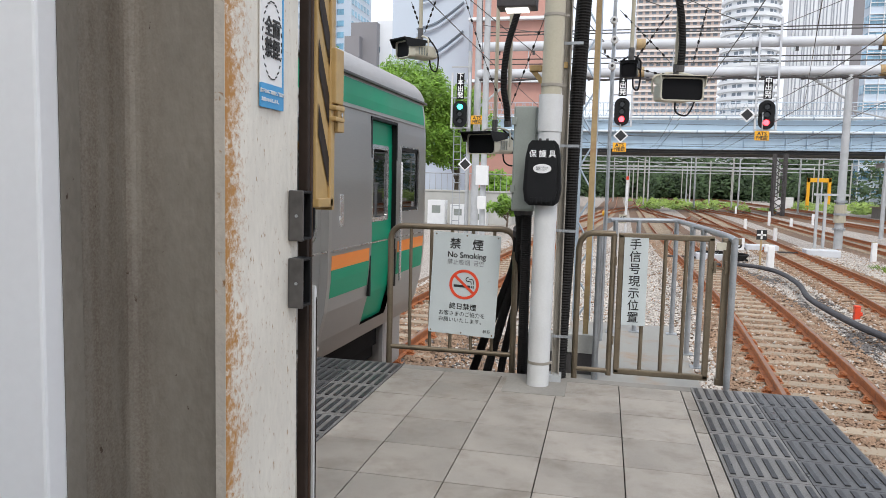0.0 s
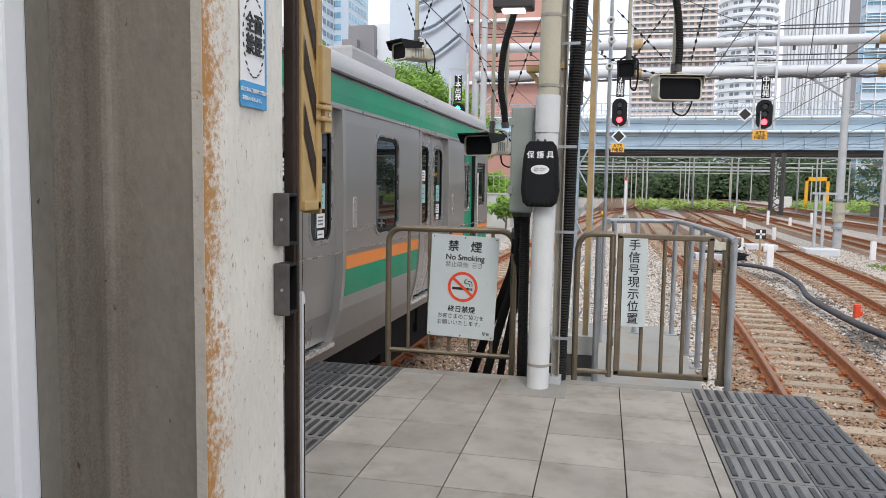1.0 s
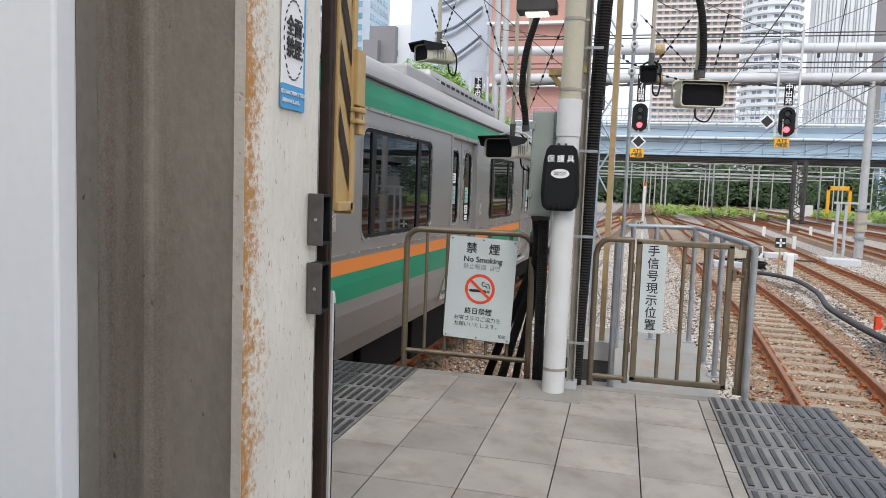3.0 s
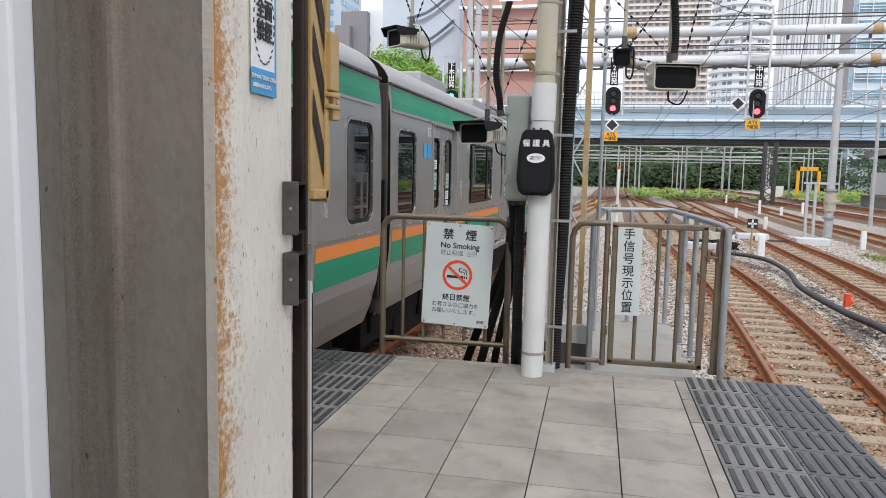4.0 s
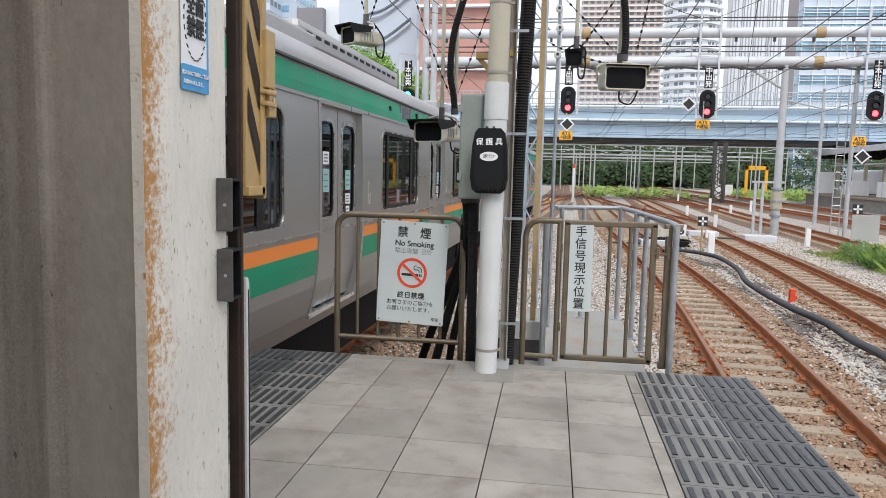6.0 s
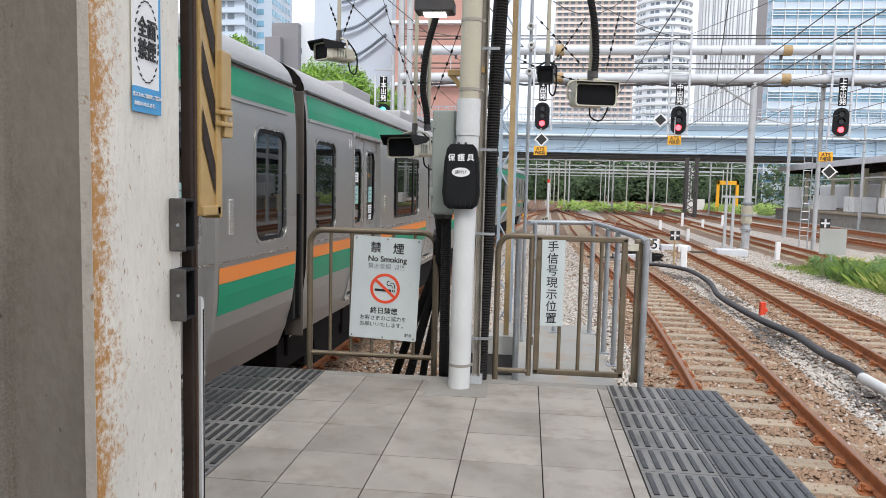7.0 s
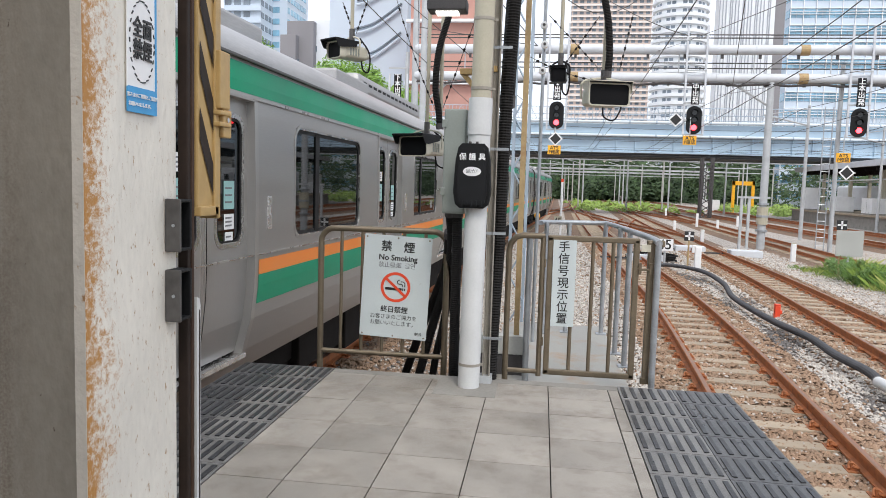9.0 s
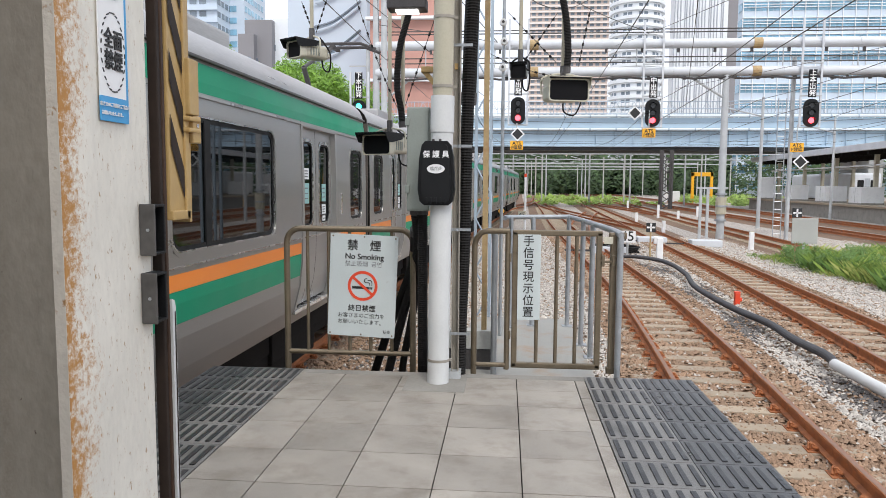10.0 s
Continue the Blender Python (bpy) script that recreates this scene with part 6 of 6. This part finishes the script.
cs = [(Vector((rnd.uniform(-7, 10), rnd.uniform(-30, 40), rnd.uniform(-0.2, 0.2))), rnd.uniform(0.4, 0.9)) for _ in range(150)]
cs += [(Vector((rnd.uniform(16, 32), rnd.uniform(-25, 10), rnd.uniform(0, 0.5))), rnd.uniform(0.5, 1.1)) for _ in range(130)]
part("leaves", leaves(bmesh.new(), cs, 60, 0.28, rnd, 0.9), "grass", scrub)


def grass_patch(x0, x1, y0, y1, tufts, n, h, seed, label="tall green and straw-coloured grass between the tracks"):
    """Tufts of thin bent blades, uneven in height, green and dry ones mixed."""
    rnd = random.Random(seed)
    g = thing("grass", label, "grass", ((x0 + x1) / 2, (y0 + y1) / 2, GROUND), kind="stuff")
    sets = {"grass": bmesh.new(), "straw": bmesh.new(), "weed": bmesh.new()}
    for _ in range(tufts):
        cx, cy = rnd.uniform(x0 - x1, x1 - x0) / 2, rnd.uniform(y0 - y1, y1 - y0) / 2
        th, tr = h * rnd.uniform(0.3, 1.1), rnd.uniform(0.08, 0.3)
        kinds = rnd.choice((("grass", "grass", "straw"), ("grass", "weed", "grass"), ("straw", "grass", "straw"), ("weed", "grass", "weed")))
        for _ in range(n):
            x, y = cx + rnd.gauss(0, tr), cy + rnd.gauss(0, tr)
            hh, a = th * rnd.uniform(0.35, 1.1), rnd.uniform(0, 6.28)
            w, l = rnd.uniform(0.002, 0.0046), hh * rnd.uniform(0.2, 1.2)
            c, s = math.cos(a), math.sin(a)
            bm = sets[rnd.choice(kinds)]
            bm.faces.new([bm.verts.new(p) for p in ((x - w * s, y + w * c, 0), (x + w * s, y - w * c, 0), (x + c * l * 0.4 + w * s * 0.7, y + s * l * 0.4 - w * c * 0.7, hh * 0.6), (x + c * l, y + s * l, hh), (x + c * l * 0.4 - w * s * 0.7, y + s * l * 0.4 + w * c * 0.7, hh * 0.6))])
    for k, bm in sets.items():
        part("blades", bm, k, g)


grass_patch(10.5, 13.2, 16.0, 20.5, 80, 150, 0.58, 3)
grass_patch(11.0, 12.9, 20.5, 24.5, 46, 90, 0.5, 4)
grass_patch(10.0, 10.8, 21.5, 25, 16, 60, 0.24, 6, "short pale grass spreading over the ballast")
grass_patch(12.6, 15.5, 18, 26, 60, 90, 0.5, 5)


def weed_bush(loc, r, seed):
    rnd = random.Random(seed)
    w = thing("weed_bush", "dense green weeds beside the tracks", "weeds", loc, group="weeds")
    cs = [(Vector((rnd.gauss(0, r * 0.5), rnd.gauss(0, r * 0.5), rnd.uniform(0.1, r * 0.9))), r * rnd.uniform(0.2, 0.4)) for _ in range(14)]
    stems = bmesh.new()
    for c, _ in cs:
        tube(stems, ((0, 0, -0.02), c * 0.5, c), [0.012, 0.009, 0.004], 5)
    part("stem", stems, "weed", w)
    part("leaves", leaves(bmesh.new(), cs, 110, 0.045, rnd), "weed", w)


weed_bush((10.3, 21.2, GROUND), 0.75, 31)
weed_bush((10.75, 19.8, GROUND), 0.6, 32)
weed_bush((10.6, 16.4, GROUND), 0.4, 33)
weed_bush((11.5, 16.2, GROUND), 0.45, 34)
weed_bush((11.3, 20.6, GROUND), 0.7, 35)
weed_bush((12.2, 19.0, GROUND), 0.55, 36)
weed_bush((10.9, 23.6, GROUND), 0.6, 37)
weed_bush((12.6, 22.4, GROUND), 0.7, 38)


# ---- buildings far behind ----
def building(name, x0, x1, y, h, material, label, storey, bay, win, depth=24, glass="window_far", band=None):
    """A block whose front is at y; win is a window's share of bay and storey."""
    cx = (x0 + x1) / 2
    b = thing(name, label, "building", (cx, y, GROUND), group="far buildings")
    part("wall", boxes((x0 - cx, x1 - cx, 0, depth, -0.1, h), bevel=0.1), material, b)
    bm = bmesh.new()
    for k in range(int(h / storey)):
        for j in range(max(1, int((x1 - x0) / bay))):
            x = x0 - cx + bay * (j + 0.5)
            z = storey * (k + 0.45)
            box(bm, x - bay * win[0] / 2, x + bay * win[0] / 2, -0.12, 0.2, z, z + storey * win[1])
        if x1 < 0 or x0 > 0:
            for j in range(int(depth / bay)):
                yy = bay * (j + 0.5)
                xx = (x1 - cx) if x1 < 0 else (x0 - cx)
                z = storey * (k + 0.45)
                box(bm, xx - 0.12, xx + 0.12, yy - bay * win[0] / 2, yy + bay * win[0] / 2, z, z + storey * win[1])
    tagged(part("glazing", bm, glass, b), kind="stuff")
    if band:
        bm = bmesh.new()
        for k in range(1, int(h / storey) + 1):
            box(bm, x0 - cx - 0.5, x1 - cx + 0.5, -1.0, 0.0, storey * k - 0.25, storey * k + band[1])
        tagged(part("balcony_relief", bm, band[0], b), kind="stuff")
    return b


def K(x, z, y):
    """Carries a place seen at 150 m out to another distance along the line of sight."""
    s = (y + 3) / 153
    return 0.65 + (x - 0.65) * s, 1.3 + (z - 1.3) * s + 1.27


building("pink_building", K(-28.3, 0, 105)[0], K(-11, 0, 105)[0], 105, 46, "facade_pink", "pink tiled building with pale bands", 9.0, 40, (0.0, 0.0), 20, "facade_white", ("facade_white", 0.15))
x0, x1 = K(-46, 0, 130)[0], K(-29, 0, 130)[0]
white = building("white_building", x0, x1, 130, 52, "facade_blue", "pale grey-blue building with curved dark slots", 100, 100, (0, 0), 20)
for k in range(5):
    z = 26 + k * 5.2
    bm = tube(bmesh.new(), spline([(-3 + 1.5 * k * 0.3, -0.3, z), (1.5, -0.3, z + 1.2), (6.3, -0.3, z + 4.6)], 6), 0.2, 6)
    part("slot", bm, "window_far", white)
    bm = tube(bmesh.new(), spline([(-3 + 1.5 * k * 0.3, -0.5, z - 0.9), (1.5, -0.5, z + 0.3), (6.3, -0.5, z + 3.7)], 6), 0.24, 6)
    part("ledge", bm, "facade_blue", white)
g0, g1 = K(-55.5, 0, 150)[0], K(-49.5, 0, 150)[0]
building("grey_building", g0, g1, 150, 37.3, "facade_grey", "dark grey block with few small windows", 9, 4, (0.22, 0.14), 20)
building("low_grey_building", K(-57, 0, 148)[0], K(-53.5, 0, 148)[0], 148, 34.0, "facade_grey", "lower grey block beside a taller one", 11, 4, (0.4, 0.2), 12)
building("white_block", K(-49.5, 0, 152)[0], K(-45.5, 0, 152)[0], 152, 38.0, "facade_white", "plain white block with one small window", 8, 8, (0.12, 0.12), 20)
building("slim_tower", K(-61, 0, 220)[0], K(-55.5, 0, 220)[0], 220, 70, "facade_blue", "slim pale tower with glazed floors", 3.6, 3, (0.7, 0.5), 20, "curtain")
building("slim_tower", K(-70, 0, 210)[0], K(-61.5, 0, 210)[0], 210, 66, "facade_blue", "pale tower with rows of balconies", 3.6, 3, (0.7, 0.45), 20, "window_far", ("facade_blue", 0.5))
building("beige_tower", K(5.2, 0, 415)[0], K(21.2, 0, 415)[0], 415, 172, "facade_beige", "beige apartment tower with rows of balconies", 3.1, 3.6, (0.6, 0.5), 16, "window_far", ("balcony", 0.55))


def round_tower(cx, y, r, h):
    b = thing("round_tower", "white rounded apartment tower ringed by balconies", "building", (cx, y, GROUND), group="far buildings")
    part("core", tube(bmesh.new(), ((0, 0, -0.1), (0, 0, h)), r, 40), "facade_white", b, smooth=True)
    bm, gl = bmesh.new(), bmesh.new()
    for k in range(int(h / 3.2)):
        tube(bm, ((0, 0, 3.2 * k), (0, 0, 3.2 * k + 1.25)), r + 1.1, 40)
    for k in range(int(h / 3.2)):
        for a in range(0, 360, 12):
            if a % 36:
                p = Vector((math.cos(radians(a)), math.sin(radians(a)), 0)) * (r + 0.05)
                q = Vector((math.cos(radians(a + 9)), math.sin(radians(a + 9)), 0)) * (r + 0.05)
                gl.faces.new([gl.verts.new(v) for v in (p + Vector((0, 0, 3.2 * k + 1.3)), q + Vector((0, 0, 3.2 * k + 1.3)), q + Vector((0, 0, 3.2 * k + 2.7)), p + Vector((0, 0, 3.2 * k + 2.7)))])
    tagged(part("balcony_relief", bm, "facade_white", b, smooth=False), kind="stuff")
    tagged(part("glazing", gl, "window_far", b), kind="stuff")


round_tower(K(26.8, 0, 312)[0], 312, 10.2, 130)
slab_b = building("slab_tower", K(34.2, 0, 330)[0], K(44.8, 0, 330)[0], 330, 140, "facade_white", "pale slab tower with fine vertical fins", 100, 100, (0, 0), 8)
w = K(44.8, 0, 330)[0] - K(34.2, 0, 330)[0]
bm = boxes(*[(-w / 2 + 1.3 * k + (0.5 if k % 4 == 3 else 0), -w / 2 + 1.3 * k + 0.34 + (0.5 if k % 4 == 3 else 0), -0.35, 0.0, 0, 140) for k in range(int(w / 1.3))])
tagged(part("fin_relief", bm, "facade_fin", slab_b), kind="stuff")
building("grey_slab", K(44.8, 0, 332)[0], K(47.0, 0, 332)[0], 332, 140, "facade_grey", "blue-grey stair tower between two high-rises", 100, 100, (0, 0), 8)
ofc = building("glass_tower", K(47.6, 0, 200)[0], K(84, 0, 200)[0], 200, 80, "facade_blue", "office tower of pale blue glass with white floor bands", 4.3, 1.6, (0.92, 0.50), 4, "curtain")
half = (K(84, 0, 200)[0] - K(47.6, 0, 200)[0]) / 2
bm = boxes(*[(-half, half, -0.5, 0.0, 4.3 * k - q, 4.3 * k - q + 0.16) for k in range(1, 19) for q in (0.1, 0.9, 1.6)])
tagged(part("floor_band_relief", bm, "facade_white", ofc), kind="stuff")
bm = boxes(*[(-half + 3.2 * k, -half + 3.2 * k + 0.16, -0.4, 0.0, 0, 80) for k in range(int(half / 1.6))])
tagged(part("mullion_relief", bm, "facade_white", ofc), kind="stuff")


# ---- small things in the yard ----
red = thing("red_standpipe", "small red valve box standing in the ballast", "valve", (5.75, 13.0, GROUND))
part("body", boxes((-0.055, 0.055, -0.055, 0.055, 0.0, 0.34), (-0.055, 0.10, -0.04, 0.04, 0.16, 0.24), (-0.06, 0.06, -0.06, 0.06, 0.34, 0.37), bevel=0.012), "red", red)
hose([(4.4, 22.3, -1.2), (5.06, 21.8, -1.1), (5.75, 20.3, -1.1), (5.72, 17.5, -1.12), (5.3, 14.7, -1.12), (5.22, 11.65, -1.1), (5.36, 10.0, -1.1), (5.28, 8.68, -1.1), (5.32, 7.63, -1.1), (5.24, 7.1, -1.12)], 0.065, "thick black ribbed cable duct snaking over the ballast", (5.3, 12, -1.2), material="duct")
duct = thing("white_duct", "white pipe section joined to the black duct", "duct", (5.24, 7.1, -1.15))
part("pipe", rod((0, 0.05, 0.03), (0.05, -3.2, 0.02), 0.075, 14), "pipe", duct, smooth=True)
for x, y, h in ((13.8, 76, 1.0), (12.9, 56, 1.1), (13.3, 51, 0.8), (9.6, 47, 0.8), (10.9, 27.8, 0.75), (17, 60, 0.9), (9.5, 38, 0.7)):
    mk = thing("marker_post", "small white marker post in the ballast", "post", (x, y, GROUND), group="marker posts")
    part("post", boxes((-0.09, 0.09, -0.09, 0.09, 0, h), bevel=0.02), "inkwhite", mk)
    part("cap", boxes((-0.07, 0.07, -0.07, 0.07, h, h + 0.04)), "cream", mk)
for x, y, h in ((5.72, 22.4, 1.35), (10.6, 22.5, 1.9)):
    cm = thing("cross_marker", "black plate with a white cross on a thin post", "marker", (x, y, GROUND), group="cross markers")
    part("post", rod((0, 0, 0), (0, 0, h), 0.03, 8), "rustpost", cm)
    part("plate", boxes((-0.16, 0.16, -0.04, -0.02, h - 0.3, h + 0.02)), "ink", cm)
    part("cross", boxes((-0.03, 0.03, -0.047, -0.041, h - 0.28, h), (-0.14, 0.14, -0.047, -0.041, h - 0.17, h - 0.11)), "inkwhite", cm)
whites = thing("white_marker", "white painted lever stand in the ballast", "marker", (6.05, 22.5, GROUND))
part("stand", boxes((-0.10, 0.12, -0.1, 0.1, 0, 0.85), (-0.2, -0.05, -0.05, 0.05, 0.62, 0.9), bevel=0.04), "inkwhite", whites)
speed = thing("speed_plate", "white speed plate with black figures beside the track", "sign", (5.22, 24, GROUND), group="speed plates")
part("plate", boxes((-0.30, 0.28, 0, 0.03, 0.55, 0.98)), "inkwhite", speed)
part("leg", rod((0, 0.05, 0), (0, 0.05, 0.9), 0.04, 8), "mastgrey", speed)
writing("45", 0.50, "ink", speed, at(-0.02, -0.002, 0.765), bold=0.006)
sp2 = thing("speed_plate", "small speed plate on a white post with a red top", "sign", (1.85, 40, GROUND), group="speed plates")
part("post", rod((0, 0, 0), (0, 0, 3.1), 0.07, 8), "inkwhite", sp2)
part("red_top", rod((0, 0, 3.1), (0, 0, 3.3), 0.08, 8), "red", sp2)
part("plate", boxes((-0.4, 0.05, -0.1, -0.07, 0.6, 1.1)), "cream", sp2)
writing("45", 0.4, "ink", sp2, at(-0.18, -0.102, 0.85), bold=0.006)
grey = thing("grey_plate", "blank grey board on a post among the grass", "board", (10.7, 22.0, GROUND))
part("board", boxes((-0.42, 0.42, 0, 0.04, 0.75, 1.6), bevel=0.01), "whiteconc", grey)
part("post", rod((0, 0.06, 0), (0, 0.06, 1.6), 0.035, 8), "mastgrey", grey)
for x, y in ((7.3, 30.5), (9.3, 29), (4.6, 25)):
    pm = thing("point_machine", "pale grey point machine with steel rods beside the rails", "point machine", (x, y, GROUND), group="point machines")
    part("case", boxes((-0.6, 0.7, -0.35, 0.35, 0.02, 0.32), bevel=0.04), "pipegrey", pm)
    part("rod", boxes((-1.6, -0.6, -0.1, -0.05, 0.12, 0.17), (-1.6, -0.6, 0.1, 0.15, 0.12, 0.17)), "darksteel", pm)
coil = thing("cable_coil", "coil of black cable lying on the ballast", "cable", (5.0, 25.5, GROUND + 0.05))
part("loop", tube(bmesh.new(), [(0.9 * math.cos(a * 0.35) * (1 + 0.1 * math.sin(a)), 0.7 * math.sin(a * 0.35), 0.004 * a) for a in range(70)], 0.04, 6), "hose", coil)


# ---- pieces: paving, mats, sleepers, ballast ----
def tiles():
    xs, ys = [-0.7, -0.38, 0.015, 0.403, 0.792, 1.18], [1.80, 1.54, 1.2, 0.795, 0.39, -0.01, -0.4, -0.8, -1.2, -1.6, -2.0, -2.4, -2.8, -3.2, -3.6, -4.0]
    cache = {}
    rnd = random.Random(2)
    for x0, x1 in zip(xs, xs[1:]):
        for y1, y0 in zip(ys, ys[1:]):
            key = (round(x1 - x0, 3), round(y1 - y0, 3))
            if key not in cache:
                cache[key] = mesh_of("tile", boxes((0.0027, key[0] - 0.0027, 0.0027, key[1] - 0.0027, -0.011, 0.0), bevel=0.0018), "tile")
            piece("tile", cache[key], FLOOR, (x0, y0, rnd.uniform(-0.001, 0.001)))
    strip = mesh_of("tile", boxes((1.1835, 1.2465, 0.0035, 0.3965, -0.011, 0.0), bevel=0.002), "tile")
    for y in ys[2:]:
        piece("tile", strip, FLOOR, (0, y + 0.2, 0))


tiles()


def mats():
    """Ribbed rubber tiles in two columns: worn pale on the walked side, black along the edge."""
    rib = mesh_of("rib", boxes((-0.0125, 0.0125, 0.030, 0.268, 0.003, 0.0095), bevel=0.002), "bar")
    for x0, x1, worn in ((1.25, 1.97, 0), (-1.36, -0.7, 1)):
        mat_ob = thing("edge_mat", "ribbed rubber anti-slip mat, worn grey and black, along the platform edge", "mat", (x0, 0, 0), group="edge mats")
        w = (x1 - x0) / 2
        bases = [mesh_of("mat_tile", boxes((0.0015, w - 0.0015, 0.002, 0.298, -0.011, 0.004), bevel=0.002), "rubber" if col == worn else "rubber_dark") for col in (0, 1)]
        for k in range(12):
            y = 1.60 - 0.3 * k
            for col in (0, 1):
                t = piece("mat_tile", bases[col], mat_ob, (w * col, y, 0))
                for j in range(6):
                    piece("rib", rib, t, (0.03 + (w - 0.06) * j / 5, 0, 0))


mats()


def sleepers():
    sl = mesh_of("sleeper", boxes((-1.0, 1.0, -0.12, 0.12, -0.30, -0.155), bevel=0.015), "sleeper")
    bm = bmesh.new()
    for x in (-0.5665, 0.5665):
        box(bm, x - 0.17, x + 0.17, -0.09, 0.09, -0.156, -0.146)
        for s in (-1, 1):
            tube(bm, spline([(x + s * 0.15, -0.03, -0.14), (x + s * 0.12, 0.05, -0.10), (x + s * 0.09, 0.02, -0.105), (x + s * 0.07, -0.05, -0.12), (x + s * 0.13, -0.06, -0.10)], 3), 0.014, 6)
            tube(bm, ((x + s * 0.115, 0, -0.146), (x + s * 0.115, 0, -0.085)), 0.018, 6)
    clip = mesh_of("rail_clips", bm, "rust")
    for i, (f, y0, y1) in enumerate(TRACKS[:4]):
        y = 2.3 if i != 3 else 14
        n = 0
        while y < 80 and n < 130:
            a = -math.atan2(f(y + 0.1) - f(y - 0.1), 0.2)
            s = piece("sleeper", sl, TRACK_OBS[i], (f(y), y, 0), (0, 0, a))
            if y < 30 and i < 3:
                piece("rail_clips", clip, s, (0, 0, 0))
            y += 0.62
            n += 1


sleepers()


def ballast_stones():
    """Loose stones over the bed where it lies near the platform."""
    rnd = random.Random(12)
    shapes = []
    for k in range(6):
        b = bmesh.new()
        for p in ((1, 0, 0), (-1, 0, 0), (0, 1, 0), (0, -1, 0), (0.2, 0.1, 1), (0, 0, -1)):
            b.verts.new(p)
        bmesh.ops.convex_hull(b, input=b.verts)
        vs = [Vector((v.co.x * (0.7 + 0.5 * rnd.random()), v.co.y * (0.6 + 0.5 * rnd.random()), v.co.z * (0.5 + 0.4 * rnd.random()))) for v in b.verts]
        b.verts.index_update()
        shapes.append((np.array([v[:] for v in vs]), np.array([[v.index for v in f.verts] for f in b.faces])))
        b.free()
    gen = np.random.default_rng(12)
    n = 190000
    y = 2.0 + 32 * gen.random(n) ** 1.8
    x = -3.9 + (6.1 + 0.60 * (y + 3)) * gen.random(n)
    keep = (x > 1.97) | (y > 1.95)
    x, y = x[keep], y[keep]
    n = len(x)
    z, inside = np.full(n, GROUND + 0.015), np.zeros(n, bool)
    grid = np.arange(0, 40, 0.5)
    for f in (TRACKS[0][0], TRACKS[1][0], TRACKS[2][0]):
        d = np.abs(x - np.interp(y, grid, [f(v) for v in grid]))
        z = np.where(d < 0.72, np.maximum(z, RAIL - 0.172), np.where(d < 1.25, np.maximum(z, RAIL - 0.158), np.where(d < 1.95, np.maximum(z, RAIL - 0.158 - (d - 1.25) * 0.12), z)))
        inside |= d < 1.2
    z += gen.uniform(-0.014, 0.008, n)
    size = gen.uniform(0.019, 0.037, n) * (1 + y * 0.012)
    luck, turn, kind = gen.random(n), gen.uniform(0, 6.28, n), gen.integers(0, 6, n)
    patch = np.sin(x * 4.1 + 1.7 * np.sin(y * 0.9)) + np.sin(y * 1.3 + 0.6) + gen.normal(0, 0.5, n)
    dark = (x > 4.6) & (x < 5.9) & (patch > 0.7)
    # near the train more brown and dark stones: rust, and its shade as colour
    which = np.where((inside & (luck < 0.93)) | (luck < 0.12) | ((x < 0.6) & (y < 9) & (luck < 0.66)), 1, np.where(dark | ((x < 0.6) & (y < 9) & (luck > 0.86)), 2, 0))
    heaps = {}
    for h, heap in enumerate(("stone", "stone_brown", "stone_dark")):
        verts, faces, base = [], [], 0
        for k, (v, t) in enumerate(shapes):
            m = (which == h) & (kind == k)
            c, sn, sz = np.cos(turn[m])[:, None], np.sin(turn[m])[:, None], size[m][:, None]
            px = (v[None, :, 0] * c - v[None, :, 1] * sn) * sz + x[m][:, None]
            py = (v[None, :, 0] * sn + v[None, :, 1] * c) * sz + y[m][:, None]
            pz = v[None, :, 2] * sz + z[m][:, None]
            verts.append(np.stack((px, py, pz), -1).reshape(-1, 3))
            faces.append((t[None] + (np.arange(m.sum()) * len(v))[:, None, None]).reshape(-1, 3) + base)
            base += len(verts[-1])
        heaps[heap] = (verts, faces)
    names = {"stone": "loose grey crushed stones between the tracks", "stone_brown": "rust-stained crushed stones between the rails", "stone_dark": "patches of dark crushed stone, those beside the train standing for its shade"}
    for heap, (verts, faces) in heaps.items():
        me = bpy.data.meshes.new("stones")
        me.from_pydata(np.concatenate(verts).tolist(), [], np.concatenate(faces).tolist())
        me.materials.append(M[heap])
        tagged(new("ballast_stones", me), names[heap], "ballast", kind="stuff")


ballast_stones()

bank = thing("ballast_shoulder", "raised ballast bed under the tracks", "ballast", (0, 0, 0), kind="structure")
for i, (f, y0, y1) in enumerate(TRACKS):
    bm = bmesh.new()
    rows = []
    y = y0
    while y < y1:
        rows.append([bm.verts.new((f(y) + d, y, z)) for d, z in ((-2.0, GROUND - 0.02), (-1.25, RAIL - 0.2), (1.25, RAIL - 0.2), (2.0, GROUND - 0.02))])
        y += 1.5 if y < 60 else 6
    for a, b in zip(rows, rows[1:]):
        for k in range(3):
            bm.faces.new((a[k], a[k + 1], b[k + 1], b[k]))
    part("bed", bm, "bed", bank)

motions()
